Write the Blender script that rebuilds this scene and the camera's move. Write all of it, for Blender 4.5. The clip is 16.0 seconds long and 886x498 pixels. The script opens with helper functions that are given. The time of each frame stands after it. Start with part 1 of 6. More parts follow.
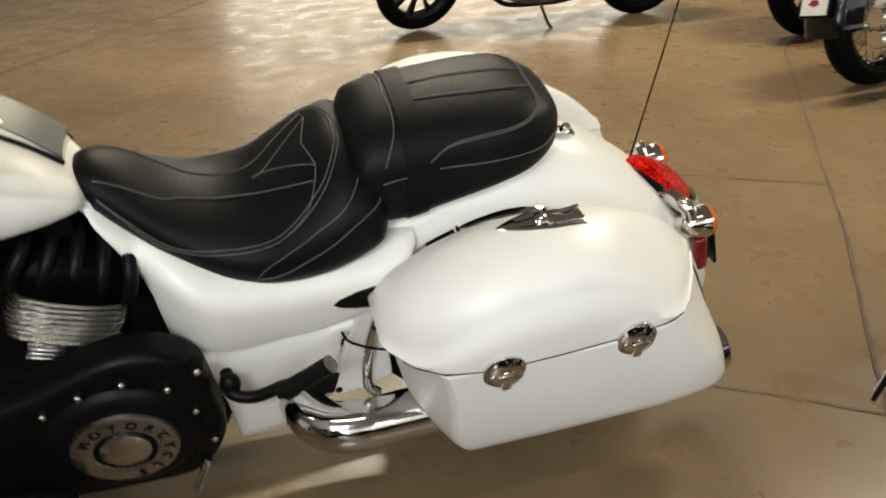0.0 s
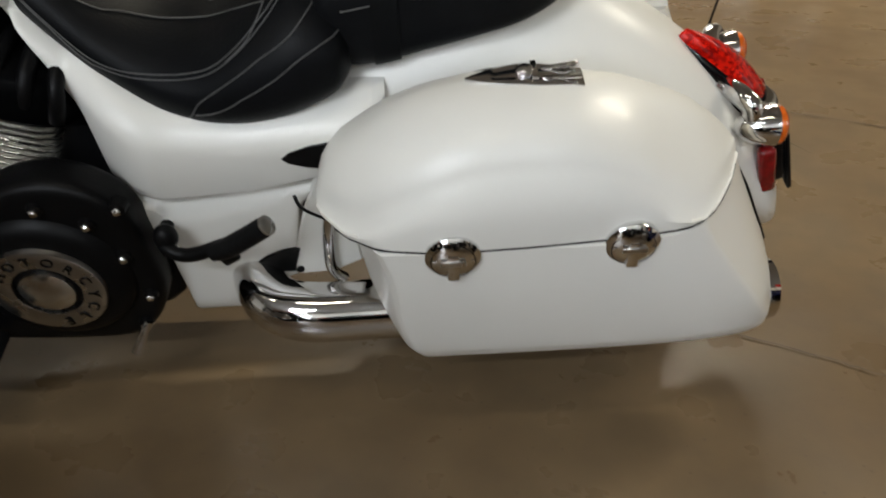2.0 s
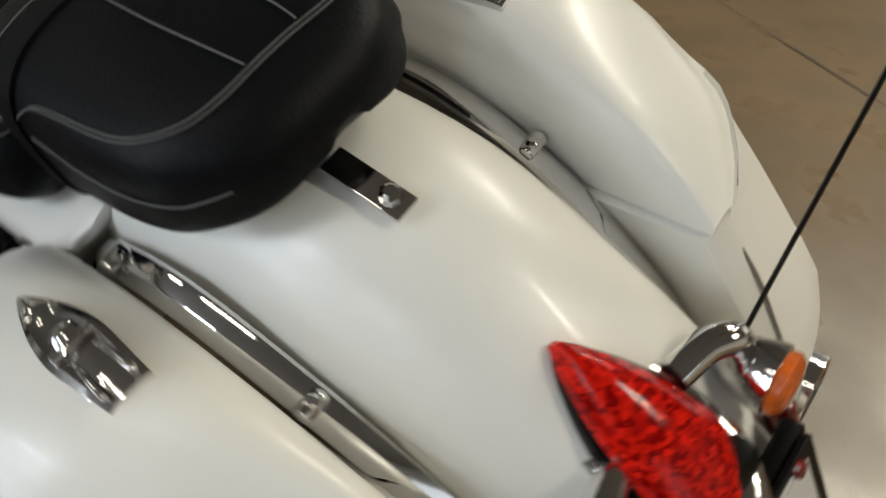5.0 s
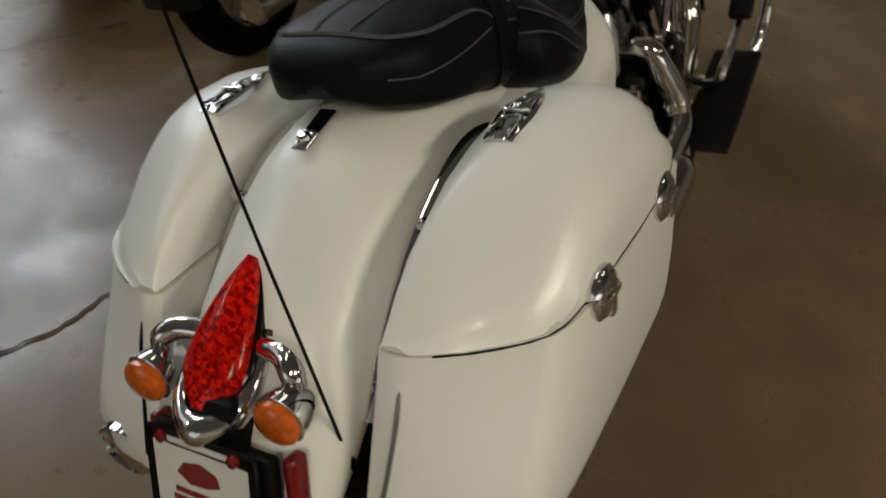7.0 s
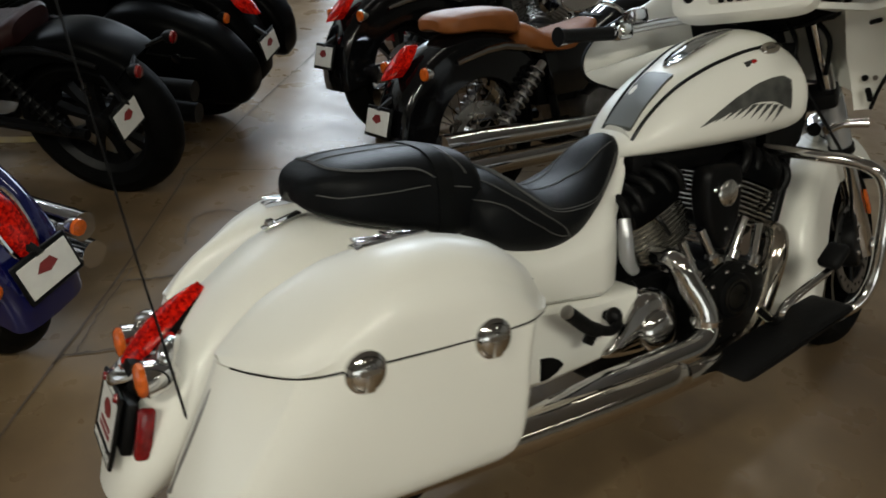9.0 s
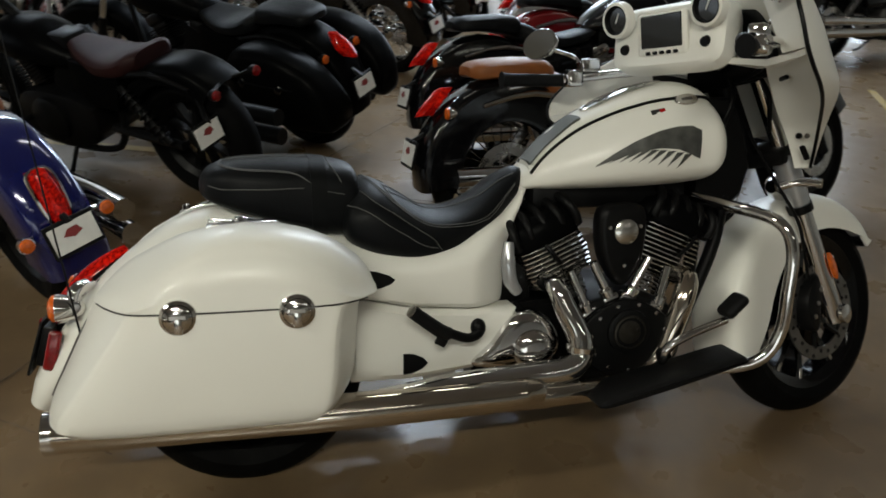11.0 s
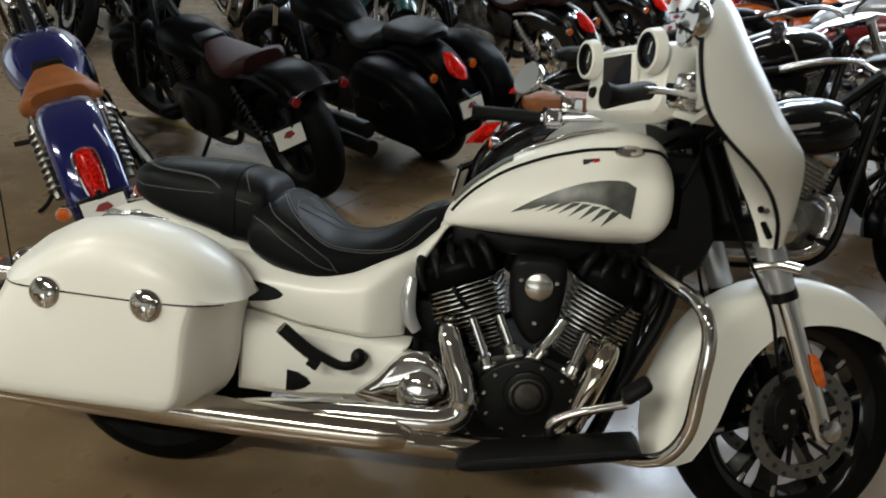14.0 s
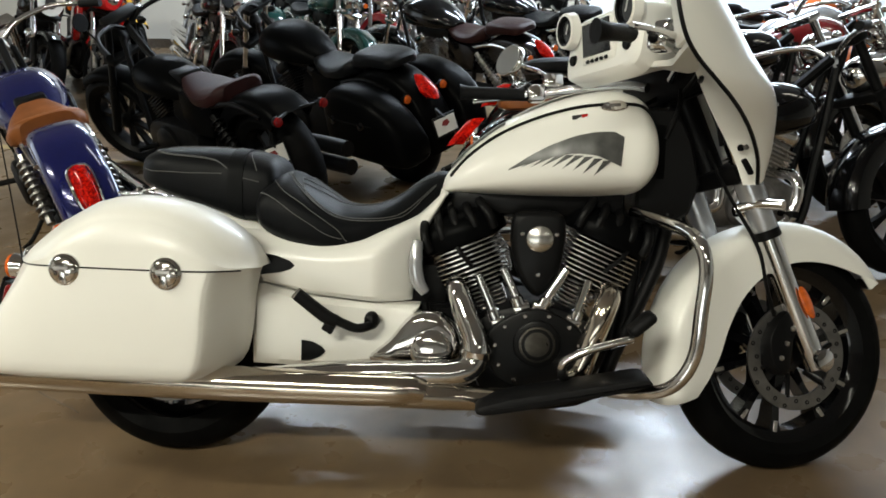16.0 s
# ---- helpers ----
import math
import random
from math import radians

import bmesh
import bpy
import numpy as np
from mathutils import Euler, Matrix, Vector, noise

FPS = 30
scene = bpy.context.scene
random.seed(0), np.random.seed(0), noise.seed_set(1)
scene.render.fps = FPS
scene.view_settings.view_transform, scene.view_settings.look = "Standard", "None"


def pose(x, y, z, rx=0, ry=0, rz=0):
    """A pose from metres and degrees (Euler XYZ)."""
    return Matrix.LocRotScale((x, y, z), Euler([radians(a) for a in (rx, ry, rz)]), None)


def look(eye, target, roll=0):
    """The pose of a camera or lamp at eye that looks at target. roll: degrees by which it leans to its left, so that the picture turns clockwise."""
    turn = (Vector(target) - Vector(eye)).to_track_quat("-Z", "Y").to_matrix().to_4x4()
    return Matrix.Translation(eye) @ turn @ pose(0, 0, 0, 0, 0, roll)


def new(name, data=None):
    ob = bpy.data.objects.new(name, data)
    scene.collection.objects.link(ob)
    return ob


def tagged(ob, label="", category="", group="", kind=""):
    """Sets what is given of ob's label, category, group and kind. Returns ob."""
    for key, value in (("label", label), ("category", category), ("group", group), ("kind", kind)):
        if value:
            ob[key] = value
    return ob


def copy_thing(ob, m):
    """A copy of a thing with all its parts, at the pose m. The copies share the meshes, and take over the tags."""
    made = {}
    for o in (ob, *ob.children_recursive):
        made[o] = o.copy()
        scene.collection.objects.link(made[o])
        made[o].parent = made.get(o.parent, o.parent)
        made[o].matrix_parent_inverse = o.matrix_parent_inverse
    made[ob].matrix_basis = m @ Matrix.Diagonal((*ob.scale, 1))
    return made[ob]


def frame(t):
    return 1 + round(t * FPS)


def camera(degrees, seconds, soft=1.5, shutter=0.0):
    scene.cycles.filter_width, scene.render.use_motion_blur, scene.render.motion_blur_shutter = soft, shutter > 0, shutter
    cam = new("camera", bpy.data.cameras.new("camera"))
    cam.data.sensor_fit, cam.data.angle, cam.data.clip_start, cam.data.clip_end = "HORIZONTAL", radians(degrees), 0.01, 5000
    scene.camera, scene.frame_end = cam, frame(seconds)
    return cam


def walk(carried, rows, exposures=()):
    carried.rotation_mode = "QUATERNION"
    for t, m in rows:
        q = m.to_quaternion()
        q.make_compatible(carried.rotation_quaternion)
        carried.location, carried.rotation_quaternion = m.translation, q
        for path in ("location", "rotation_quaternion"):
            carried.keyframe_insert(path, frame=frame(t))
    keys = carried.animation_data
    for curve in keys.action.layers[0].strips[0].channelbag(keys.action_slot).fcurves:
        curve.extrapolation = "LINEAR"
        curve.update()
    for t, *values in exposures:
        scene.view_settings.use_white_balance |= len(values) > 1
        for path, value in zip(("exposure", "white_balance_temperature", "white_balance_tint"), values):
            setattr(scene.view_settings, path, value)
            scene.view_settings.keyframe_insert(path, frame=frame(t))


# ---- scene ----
cam = camera(58.2, 16.0, 1.7, 0.5)
PATH = [
    (0, (0.456, 1.578, 1.23), (0.036, -0.144, 0.303), -2.9),
    (0.5, (0.377, 1.522, 1.129), (0.036, -0.209, 0.186), 0.3),
    (1, (0.291, 1.487, 1.022), (0.048, -0.289, 0.135), 0.7),
    (1.5, (0.224, 1.487, 0.952), (0.04, -0.258, -0.008), 1.1),
    (2, (0.151, 1.466, 0.981), (0.098, -0.257, -0.034), -1.1),
    (2.5, (0.07, 1.399, 1.108), (0.199, -0.289, 0.043), -2.6),
    (3, (-0.048, 1.212, 1.14), (0.108, -0.378, -0.064), 0.1),
    (3.5, (-0.192, 1.0, 1.149), (-0.026, -0.525, -0.134), -2.0),
    (4, (-0.338, 0.846, 1.128), (0.118, -0.679, -0.084), -1.0),
    (4.5, (-0.394, 0.711, 1.12), (0.191, -0.684, -0.189), -0.1),
    (5, (-0.49, 0.578, 1.114), (0.452, -0.574, -0.223), -0.4),
    (5.2, (-0.598, 0.514, 1.132), (0.504, -0.487, -0.203), 3.7),
    (7.3, (-0.946, -0.505, 1.413), (0.399, 0.273, 0.153), 8.0),
    (7.5, (-0.986, -0.607, 1.448), (0.366, 0.26, 0.255), 9.9),
    (8, (-0.937, -0.779, 1.436), (0.381, 0.319, 0.408), 6.9),
    (8.5, (-0.777, -0.968, 1.483), (0.302, 0.398, 0.499), 8.6),
    (9, (-0.589, -1.17, 1.492), (0.34, 0.295, 0.496), 4.4),
    (9.5, (-0.437, -1.44, 1.544), (0.349, 0.163, 0.643), 7.2),
    (10, (-0.309, -1.572, 1.539), (0.411, 0.096, 0.704), 4.2),
    (10.2, (-0.251, -1.602, 1.528), (0.438, 0.063, 0.661), 3.1),
    (12.3, (0.62, -1.877, 1.619), (0.582, -0.1, 0.701), 3.1),
    (12.5, (0.69, -1.873, 1.609), (0.63, -0.091, 0.703), 1.5),
    (13, (0.796, -1.783, 1.576), (0.653, -0.011, 0.658), -0.0),
    (13.5, (0.856, -1.69, 1.569), (0.7, 0.054, 0.602), 1.3),
    (14, (0.935, -1.714, 1.588), (0.746, 0.072, 0.708), 2.7),
    (14.5, (0.979, -1.801, 1.522), (0.734, 0.011, 0.712), 0.9),
    (15, (0.899, -1.852, 1.416), (0.702, -0.023, 0.631), -1.2),
    (15.5, (0.851, -1.904, 1.394), (0.733, -0.052, 0.648), 0.5),
    (16, (0.855, -1.909, 1.389), (0.747, -0.052, 0.653), -0.1),
]
EXPOSURES = [(0, -0.72, 7250, 10), (0.6, -0.92, 7000, 10), (1.2, -1.08, 6900, 11), (2.5, -1.16, 6800, 11), (3.5, -1.12, 6800, 11), (4.2, -1.24, 6700, 11), (5, -1.34, 6600, 10), (7.5, -1.92, 6800, 9), (8.5, -1.46, 6400, 7), (10, -1.48, 6300, 7), (12.5, -1.26, 6250, 7), (13.5, -1.12, 6250, 7), (14.5, -0.84, 6300, 7), (16, -0.7, 6350, 7)]
walk(cam, [(t, look(eye, target, roll)) for t, eye, target, roll in PATH], EXPOSURES)

# ---- light ----
world = bpy.data.worlds.new("world")
scene.world = world
world.use_nodes = True
world.node_tree.nodes["Background"].inputs[0].default_value = (0.55, 0.62, 0.75, 1)
world.node_tree.nodes["Background"].inputs[1].default_value = 0.006

CEILING = 4.6


def area_lamp(name, eye, target, size_x, size_y, watts, color):
    data = bpy.data.lights.new(name, "AREA")
    data.shape, data.size, data.size_y, data.energy, data.color = "RECTANGLE", size_x, size_y, watts, color
    ob = new(name, data)
    ob.matrix_basis = look(eye, target)
    return ob


WARM, COOL = (1.0, 0.945, 0.79), (0.80, 0.89, 1.0)
TUBES = [(-1.0, -4.4), (0.6, -6.2), (4.8, -6.2), (-4.6, -1.6), (0.6, 2.2), (4.8, 2.2), (-2.2, 7.4), (2.3, 5.4), (3.4, 7.2)]
AISLE = {2.3, 3.4}
for lx, ly in TUBES:
    area_lamp("tube_lamp", (lx, ly, CEILING - 0.16), (lx, ly, 0), 2.3, 0.16, 540 if ly == -4.4 else 420 if ly == -1.6 else 30 if ly < 0 else 420 if lx in AISLE else 330 if ly > 7 and lx < 0 else 45, COOL if ly > 4 else WARM)
# daylight through the bay door at the far end of the aisle
area_lamp("bay_daylight", (5.0, 8.4, 1.75), (2.0, 3.4, 0.3), 6.0, 3.2, 680, COOL)
# added fill from the unseen south, for the upright panels on the right
area_lamp("south_fill", (-3.2, -12.7, 1.9), (0.2, 0, 0.9), 7.6, 2.3, 200, (1.0, 0.99, 0.88))
# added cool fill from the west; the wall behind it has no opening
area_lamp("west_fill", (-8.2, 3.0, 1.8), (0, 1.5, 0.6), 3.4, 2.8, 70, COOL)

# ---- materials ----
def mat(name, color, rough=0.5, metal=0.0, vary=0.0, scale=8.0, bump=0.0, bump_scale=60.0, coat=0.0, other=None, rough_vary=0.0,
        transmission=0.0, emit=None, strength=0.0, coord="Object", spec=0.5, detail=6.0):
    """A surface whose colour and gloss drift at two scales, with fine relief."""
    m = bpy.data.materials.new(name)
    m.use_nodes = True
    tree = m.node_tree
    nodes, links = tree.nodes, tree.links
    p = nodes["Principled BSDF"]
    p.inputs["Base Color"].default_value = (*color, 1)
    p.inputs["Roughness"].default_value = rough
    p.inputs["Metallic"].default_value = metal
    p.inputs["Coat Weight"].default_value = coat
    p.inputs["Coat Roughness"].default_value = 0.06
    p.inputs["Transmission Weight"].default_value = transmission
    p.inputs["Specular IOR Level"].default_value = spec
    if emit:
        p.inputs["Emission Color"].default_value = (*emit, 1)
        p.inputs["Emission Strength"].default_value = strength
    if not (vary or bump or rough_vary):
        return m
    where = nodes.new("ShaderNodeTexCoord")
    coarse = nodes.new("ShaderNodeTexNoise")
    coarse.inputs["Scale"].default_value = scale
    coarse.inputs["Detail"].default_value = detail
    links.new(where.outputs[coord], coarse.inputs["Vector"])
    if vary:
        ramp = nodes.new("ShaderNodeMapRange")
        ramp.inputs["From Min"].default_value, ramp.inputs["From Max"].default_value = 0.32, 0.68
        links.new(coarse.outputs[0], ramp.inputs["Value"])
        mix = nodes.new("ShaderNodeMix")
        mix.data_type = "RGBA"
        links.new(ramp.outputs[0], mix.inputs[0])
        to = other or tuple(c * (1 - vary) for c in color)
        mix.inputs[6].default_value = (*color, 1)
        mix.inputs[7].default_value = (*to, 1)
        links.new(mix.outputs[2], p.inputs["Base Color"])
    if rough_vary:
        r = nodes.new("ShaderNodeMapRange")
        r.inputs["From Min"].default_value, r.inputs["From Max"].default_value = 0.3, 0.7
        r.inputs["To Min"].default_value, r.inputs["To Max"].default_value = max(rough - rough_vary, 0.02), min(rough + rough_vary, 1)
        links.new(coarse.outputs[0], r.inputs["Value"])
        links.new(r.outputs[0], p.inputs["Roughness"])
    if bump:
        fine = nodes.new("ShaderNodeTexNoise")
        fine.inputs["Scale"].default_value = bump_scale
        fine.inputs["Detail"].default_value = 4
        links.new(where.outputs[coord], fine.inputs["Vector"])
        b = nodes.new("ShaderNodeBump")
        b.inputs["Strength"].default_value, b.inputs["Distance"].default_value = bump, 0.003
        links.new(fine.outputs[0], b.inputs["Height"])
        links.new(b.outputs[0], p.inputs["Normal"])
    return m


def concrete(name, base, dark, scale):
    m = mat(name, base, 0.34, vary=0.3, other=dark, scale=scale, coord="Object", spec=0.5)
    nodes, links = m.node_tree.nodes, m.node_tree.links
    p = nodes["Principled BSDF"]
    where = nodes.new("ShaderNodeTexCoord")
    blot = nodes.new("ShaderNodeTexNoise")
    blot.inputs["Scale"].default_value, blot.inputs["Detail"].default_value = 5.5, 9
    links.new(where.outputs["Object"], blot.inputs["Vector"])
    r = nodes.new("ShaderNodeMapRange")
    r.inputs["From Min"].default_value, r.inputs["From Max"].default_value = 0.36, 0.66
    r.inputs["To Min"].default_value, r.inputs["To Max"].default_value = 0.25, 0.40
    links.new(blot.outputs[0], r.inputs["Value"])
    links.new(r.outputs[0], p.inputs["Roughness"])
    speck = nodes.new("ShaderNodeTexVoronoi")
    speck.inputs["Scale"].default_value = 26
    links.new(where.outputs["Object"], speck.inputs["Vector"])
    cut = nodes.new("ShaderNodeMapRange")
    cut.inputs["From Min"].default_value, cut.inputs["From Max"].default_value = 0.035, 0.11
    cut.inputs["To Min"].default_value, cut.inputs["To Max"].default_value = 0.8, 1.0
    links.new(speck.outputs[0], cut.inputs["Value"])
    mul = nodes.new("ShaderNodeMix")
    mul.data_type, mul.blend_type = "RGBA", "MULTIPLY"
    mul.inputs[0].default_value = 1
    before = p.inputs["Base Color"].links[0].from_socket
    fleck = nodes.new("ShaderNodeMix")
    fleck.data_type, fleck.blend_type = "RGBA", "MULTIPLY"
    fleck.inputs[0].default_value = 0.55
    links.new(before, fleck.inputs[6])
    stain = nodes.new("ShaderNodeMapRange")
    stain.inputs["From Min"].default_value, stain.inputs["From Max"].default_value = 0.42, 0.62
    stain.inputs["To Min"].default_value, stain.inputs["To Max"].default_value = 1.0, 0.70
    links.new(blot.outputs[0], stain.inputs["Value"])
    links.new(stain.outputs[0], fleck.inputs[7])
    links.new(fleck.outputs[2], mul.inputs[6])
    links.new(cut.outputs[0], mul.inputs[7])
    links.new(mul.outputs[2], p.inputs["Base Color"])
    grain = nodes.new("ShaderNodeTexNoise")
    grain.inputs["Scale"].default_value, grain.inputs["Detail"].default_value = 90, 5
    links.new(where.outputs["Object"], grain.inputs["Vector"])
    b = nodes.new("ShaderNodeBump")
    b.inputs["Strength"].default_value, b.inputs["Distance"].default_value = 0.05, 0.0015
    links.new(grain.outputs[0], b.inputs["Height"])
    links.new(b.outputs[0], p.inputs["Normal"])
    return m


WHITE = mat("satin_white_paint", (0.80, 0.79, 0.74), 0.34, vary=0.04, scale=3, bump=0.03, bump_scale=260, coat=0.12, rough_vary=0.04)
BLACK_SATIN = mat("satin_black_metal", (0.004, 0.004, 0.0043), 0.40, vary=0.3, scale=14, bump=0.05, bump_scale=180, rough_vary=0.08, spec=0.13)
BLACK_GLOSS = mat("gloss_black_paint", (0.003, 0.003, 0.0035), 0.12, vary=0.2, scale=5, coat=0.3, rough_vary=0.03, spec=0.25)
BLACK_MATTE = mat("matte_black_paint", (0.002, 0.0021, 0.0023), 0.33, vary=0.25, scale=6, rough_vary=0.05, bump=0.03, bump_scale=200, spec=0.025)
CHROME = mat("chrome", (0.72, 0.71, 0.70), 0.07, 1.0, vary=0.06, scale=9, rough_vary=0.03)
STEEL = mat("brushed_steel", (0.52, 0.50, 0.47), 0.28, 1.0, vary=0.2, scale=20, rough_vary=0.08, bump=0.04, bump_scale=120)
WARM_CHROME = mat("heat_tinted_chrome", (0.66, 0.60, 0.52), 0.11, 1.0, vary=0.1, scale=6, rough_vary=0.05)
ALUMINIUM = mat("machined_aluminium", (0.70, 0.69, 0.66), 0.22, 1.0, vary=0.12, scale=30, rough_vary=0.06)
DULL_STEEL = mat("dull_steel", (0.30, 0.29, 0.28), 0.38, 1.0, vary=0.3, scale=25, rough_vary=0.1)
DARK_STEEL = mat("dark_bronzed_steel", (0.085, 0.078, 0.066), 0.36, 1.0, vary=0.4, scale=40, rough_vary=0.1)
LEATHER = mat("black_leather", (0.006, 0.0065, 0.0075), 0.44, vary=0.35, scale=9, bump=0.22, bump_scale=230, rough_vary=0.06, spec=0.09)
LEATHER_TOP = mat("black_leather_panel", (0.006, 0.0065, 0.007), 0.48, vary=0.3, scale=11, bump=0.2, bump_scale=300, rough_vary=0.06, spec=0.065)
TAN = mat("tan_leather", (0.23, 0.075, 0.018), 0.42, vary=0.3, scale=10, bump=0.3, bump_scale=220, rough_vary=0.06, spec=0.25)
OXBLOOD = mat("oxblood_leather", (0.022, 0.006, 0.0055), 0.5, vary=0.35, scale=10, bump=0.3, bump_scale=220, spec=0.15)
THREAD = mat("grey_thread", (0.085, 0.085, 0.083), 0.7, vary=0.2, scale=200)
RUBBER = mat("tyre_rubber", (0.0025, 0.0025, 0.0025), 0.62, vary=0.4, scale=18, bump=0.2, bump_scale=90, rough_vary=0.1, spec=0.06)
GRIP = mat("grip_rubber", (0.006, 0.006, 0.0065), 0.55, vary=0.3, scale=40, bump=0.3, bump_scale=140, spec=0.12)
RED_LENS = mat("red_lens", (0.45, 0.006, 0.005), 0.16, coat=0.08, bump=0.12, bump_scale=70, spec=0.18)
_t = RED_LENS.node_tree
_c, _v, _r = _t.nodes.new("ShaderNodeTexCoord"), _t.nodes.new("ShaderNodeTexVoronoi"), _t.nodes.new("ShaderNodeValToRGB")
_v.inputs["Scale"].default_value = 170
_v.distance = "CHEBYCHEV"
_r.color_ramp.elements[0].color, _r.color_ramp.elements[1].color = (0.20, 0.0012, 0.0012, 1), (0.72, 0.012, 0.004, 1)
_r.color_ramp.elements[0].position, _r.color_ramp.elements[1].position = 0.25, 0.85
_t.links.new(_c.outputs["Object"], _v.inputs["Vector"])
_t.links.new(_v.outputs["Color"], _r.inputs[0])
_t.links.new(_r.outputs[0], _t.nodes["Principled BSDF"].inputs["Base Color"])
RED_DIM = mat("dark_red_lens", (0.22, 0.004, 0.006), 0.16, coat=0.5, vary=0.5, scale=60, bump=0.3, bump_scale=80)
AMBER = mat("amber_lens", (0.70, 0.13, 0.012), 0.16, coat=0.5, vary=0.4, scale=70, bump=0.35, bump_scale=90)
GLASS_DARK = mat("dark_screen", (0.012, 0.013, 0.015), 0.06, vary=0.2, scale=6, coat=0.5)
GLASS = mat("clear_glass", (0.9, 0.92, 0.92), 0.02, transmission=1.0)
MIRROR = mat("mirror_glass", (0.86, 0.87, 0.87), 0.02, 1.0)
PRINT_GREY = mat("smoke_grey_print", (0.085, 0.088, 0.08), 0.34, vary=0.45, scale=26, rough_vary=0.06, other=(0.03, 0.03, 0.03))
TANK_GREY = mat("grey_tank_panel", (0.10, 0.105, 0.095), 0.4, vary=0.2, scale=9)
BLUE = mat("metallic_blue_paint", (0.006, 0.009, 0.095), 0.14, 0.25, vary=0.25, scale=5, coat=0.8)
RED_PAINT = mat("red_paint", (0.50, 0.012, 0.012), 0.16, vary=0.2, scale=5, coat=0.7)
DARK_RED = mat("dark_red_paint", (0.16, 0.008, 0.01), 0.16, vary=0.2, scale=5, coat=0.7)
YELLOW = mat("yellow_paint", (0.72, 0.40, 0.02), 0.2, vary=0.15, scale=5, coat=0.6)
ORANGE = mat("orange_paint", (0.70, 0.14, 0.02), 0.18, vary=0.2, scale=5, coat=0.7)
GREEN = mat("dark_green_paint", (0.01, 0.05, 0.045), 0.16, vary=0.2, scale=5, coat=0.7)
SILVER = mat("silver_paint", (0.45, 0.46, 0.48), 0.22, 0.6, vary=0.1, scale=5, coat=0.5)
PLATE_WHITE = mat("plate_white", (0.72, 0.71, 0.68), 0.4, vary=0.08, scale=30)
INK_RED = mat("dark_red_ink", (0.22, 0.02, 0.02), 0.5, vary=0.2, scale=40)
INK = mat("black_ink", (0.015, 0.015, 0.015), 0.5, vary=0.2, scale=40)
INK_WHITE = mat("white_ink", (0.7, 0.7, 0.68), 0.5, vary=0.1, scale=40)
FLOOR = concrete("sealed_concrete", (0.215, 0.150, 0.083), (0.135, 0.090, 0.051), 0.9)
JOINT = mat("floor_joint", (0.10, 0.075, 0.055), 0.8, vary=0.4, scale=15)
CRACK = mat("floor_crack", (0.13, 0.10, 0.075), 0.85, vary=0.4, scale=30)
LINE_YELLOW = mat("worn_yellow_line", (0.42, 0.30, 0.08), 0.55, vary=0.45, scale=9, other=(0.36, 0.28, 0.16))
WALL = mat("painted_wall", (0.66, 0.64, 0.58), 0.6, vary=0.08, scale=1.3, bump=0.1, bump_scale=40)
CEIL = mat("painted_ceiling", (0.30, 0.29, 0.27), 0.7, vary=0.1, scale=1.5)
DIFFUSER = mat("lamp_diffuser", (0.9, 0.9, 0.88), 0.4, emit=(1, 0.95, 0.86), strength=3.0)
DAY = mat("daylight_pane", (0.8, 0.85, 0.9), 0.3, emit=(0.80, 0.89, 1.0), strength=3.5)
# daylight put in as even emission on the low backdrop panels
DAY_LOW = mat("low_daylight_glow", (0.5, 0.52, 0.55), 0.6, emit=(0.84, 0.90, 1.0), strength=0.8)

# ---- shaping tools ----
def link_bm(name, bm, material, parent=None, label="", smooth=True, m=None):
    if m is not None:
        bmesh.ops.transform(bm, matrix=m, verts=bm.verts)
    bmesh.ops.recalc_face_normals(bm, faces=bm.faces)
    mesh = bpy.data.meshes.new(name)
    bm.to_mesh(mesh)
    bm.free()
    mesh.materials.append(material)
    if smooth:
        mesh.shade_smooth()
        mesh.set_sharp_from_angle(angle=radians(38))
    ob = new(name, mesh)
    ob.parent = parent
    if label:
        ob["label"] = label
    return ob


def part(name, bm, material, parent, label="", m=None, smooth=True):
    """Links a bmesh as one mesh under a thing or a part."""
    return link_bm(name, bm, material, parent, label, smooth, m)


def spline(points, steps=6, closed=False):
    """A smooth line through the points."""
    ps = [Vector(p) for p in points]
    if len(ps) < 3:
        return ps
    n, out = len(ps), []
    for i in range(n if closed else n - 1):
        a, b, c, d = (ps[(i + k) % n] if closed else ps[min(max(i + k, 0), n - 1)] for k in (-1, 0, 1, 2))
        for j in range(steps):
            t = j / steps
            out.append(0.5 * (2 * b + (c - a) * t + (2 * a - 5 * b + 4 * c - d) * t * t + (3 * b - a - 3 * c + d) * t ** 3))
    if not closed:
        out.append(ps[-1])
    return out


def loft(rings, closed=True, caps=True):
    """A skin over rings of equally many points."""
    bm = bmesh.new()
    rows = [[bm.verts.new(p) for p in ring] for ring in rings]
    n = len(rows[0])
    for a, b in zip(rows, rows[1:]):
        for i in range(n if closed else n - 1):
            bm.faces.new((a[i], a[(i + 1) % n], b[(i + 1) % n], b[i]))
    if caps and closed:
        bm.faces.new(rows[0][::-1])
        bm.faces.new(rows[-1])
    return bm


def join(*parts):
    """One bmesh from several."""
    out = bmesh.new()
    for bm in parts:
        mesh = bpy.data.meshes.new("tmp")
        bm.to_mesh(mesh)
        bm.free()
        out.from_mesh(mesh)
        bpy.data.meshes.remove(mesh)
    return out


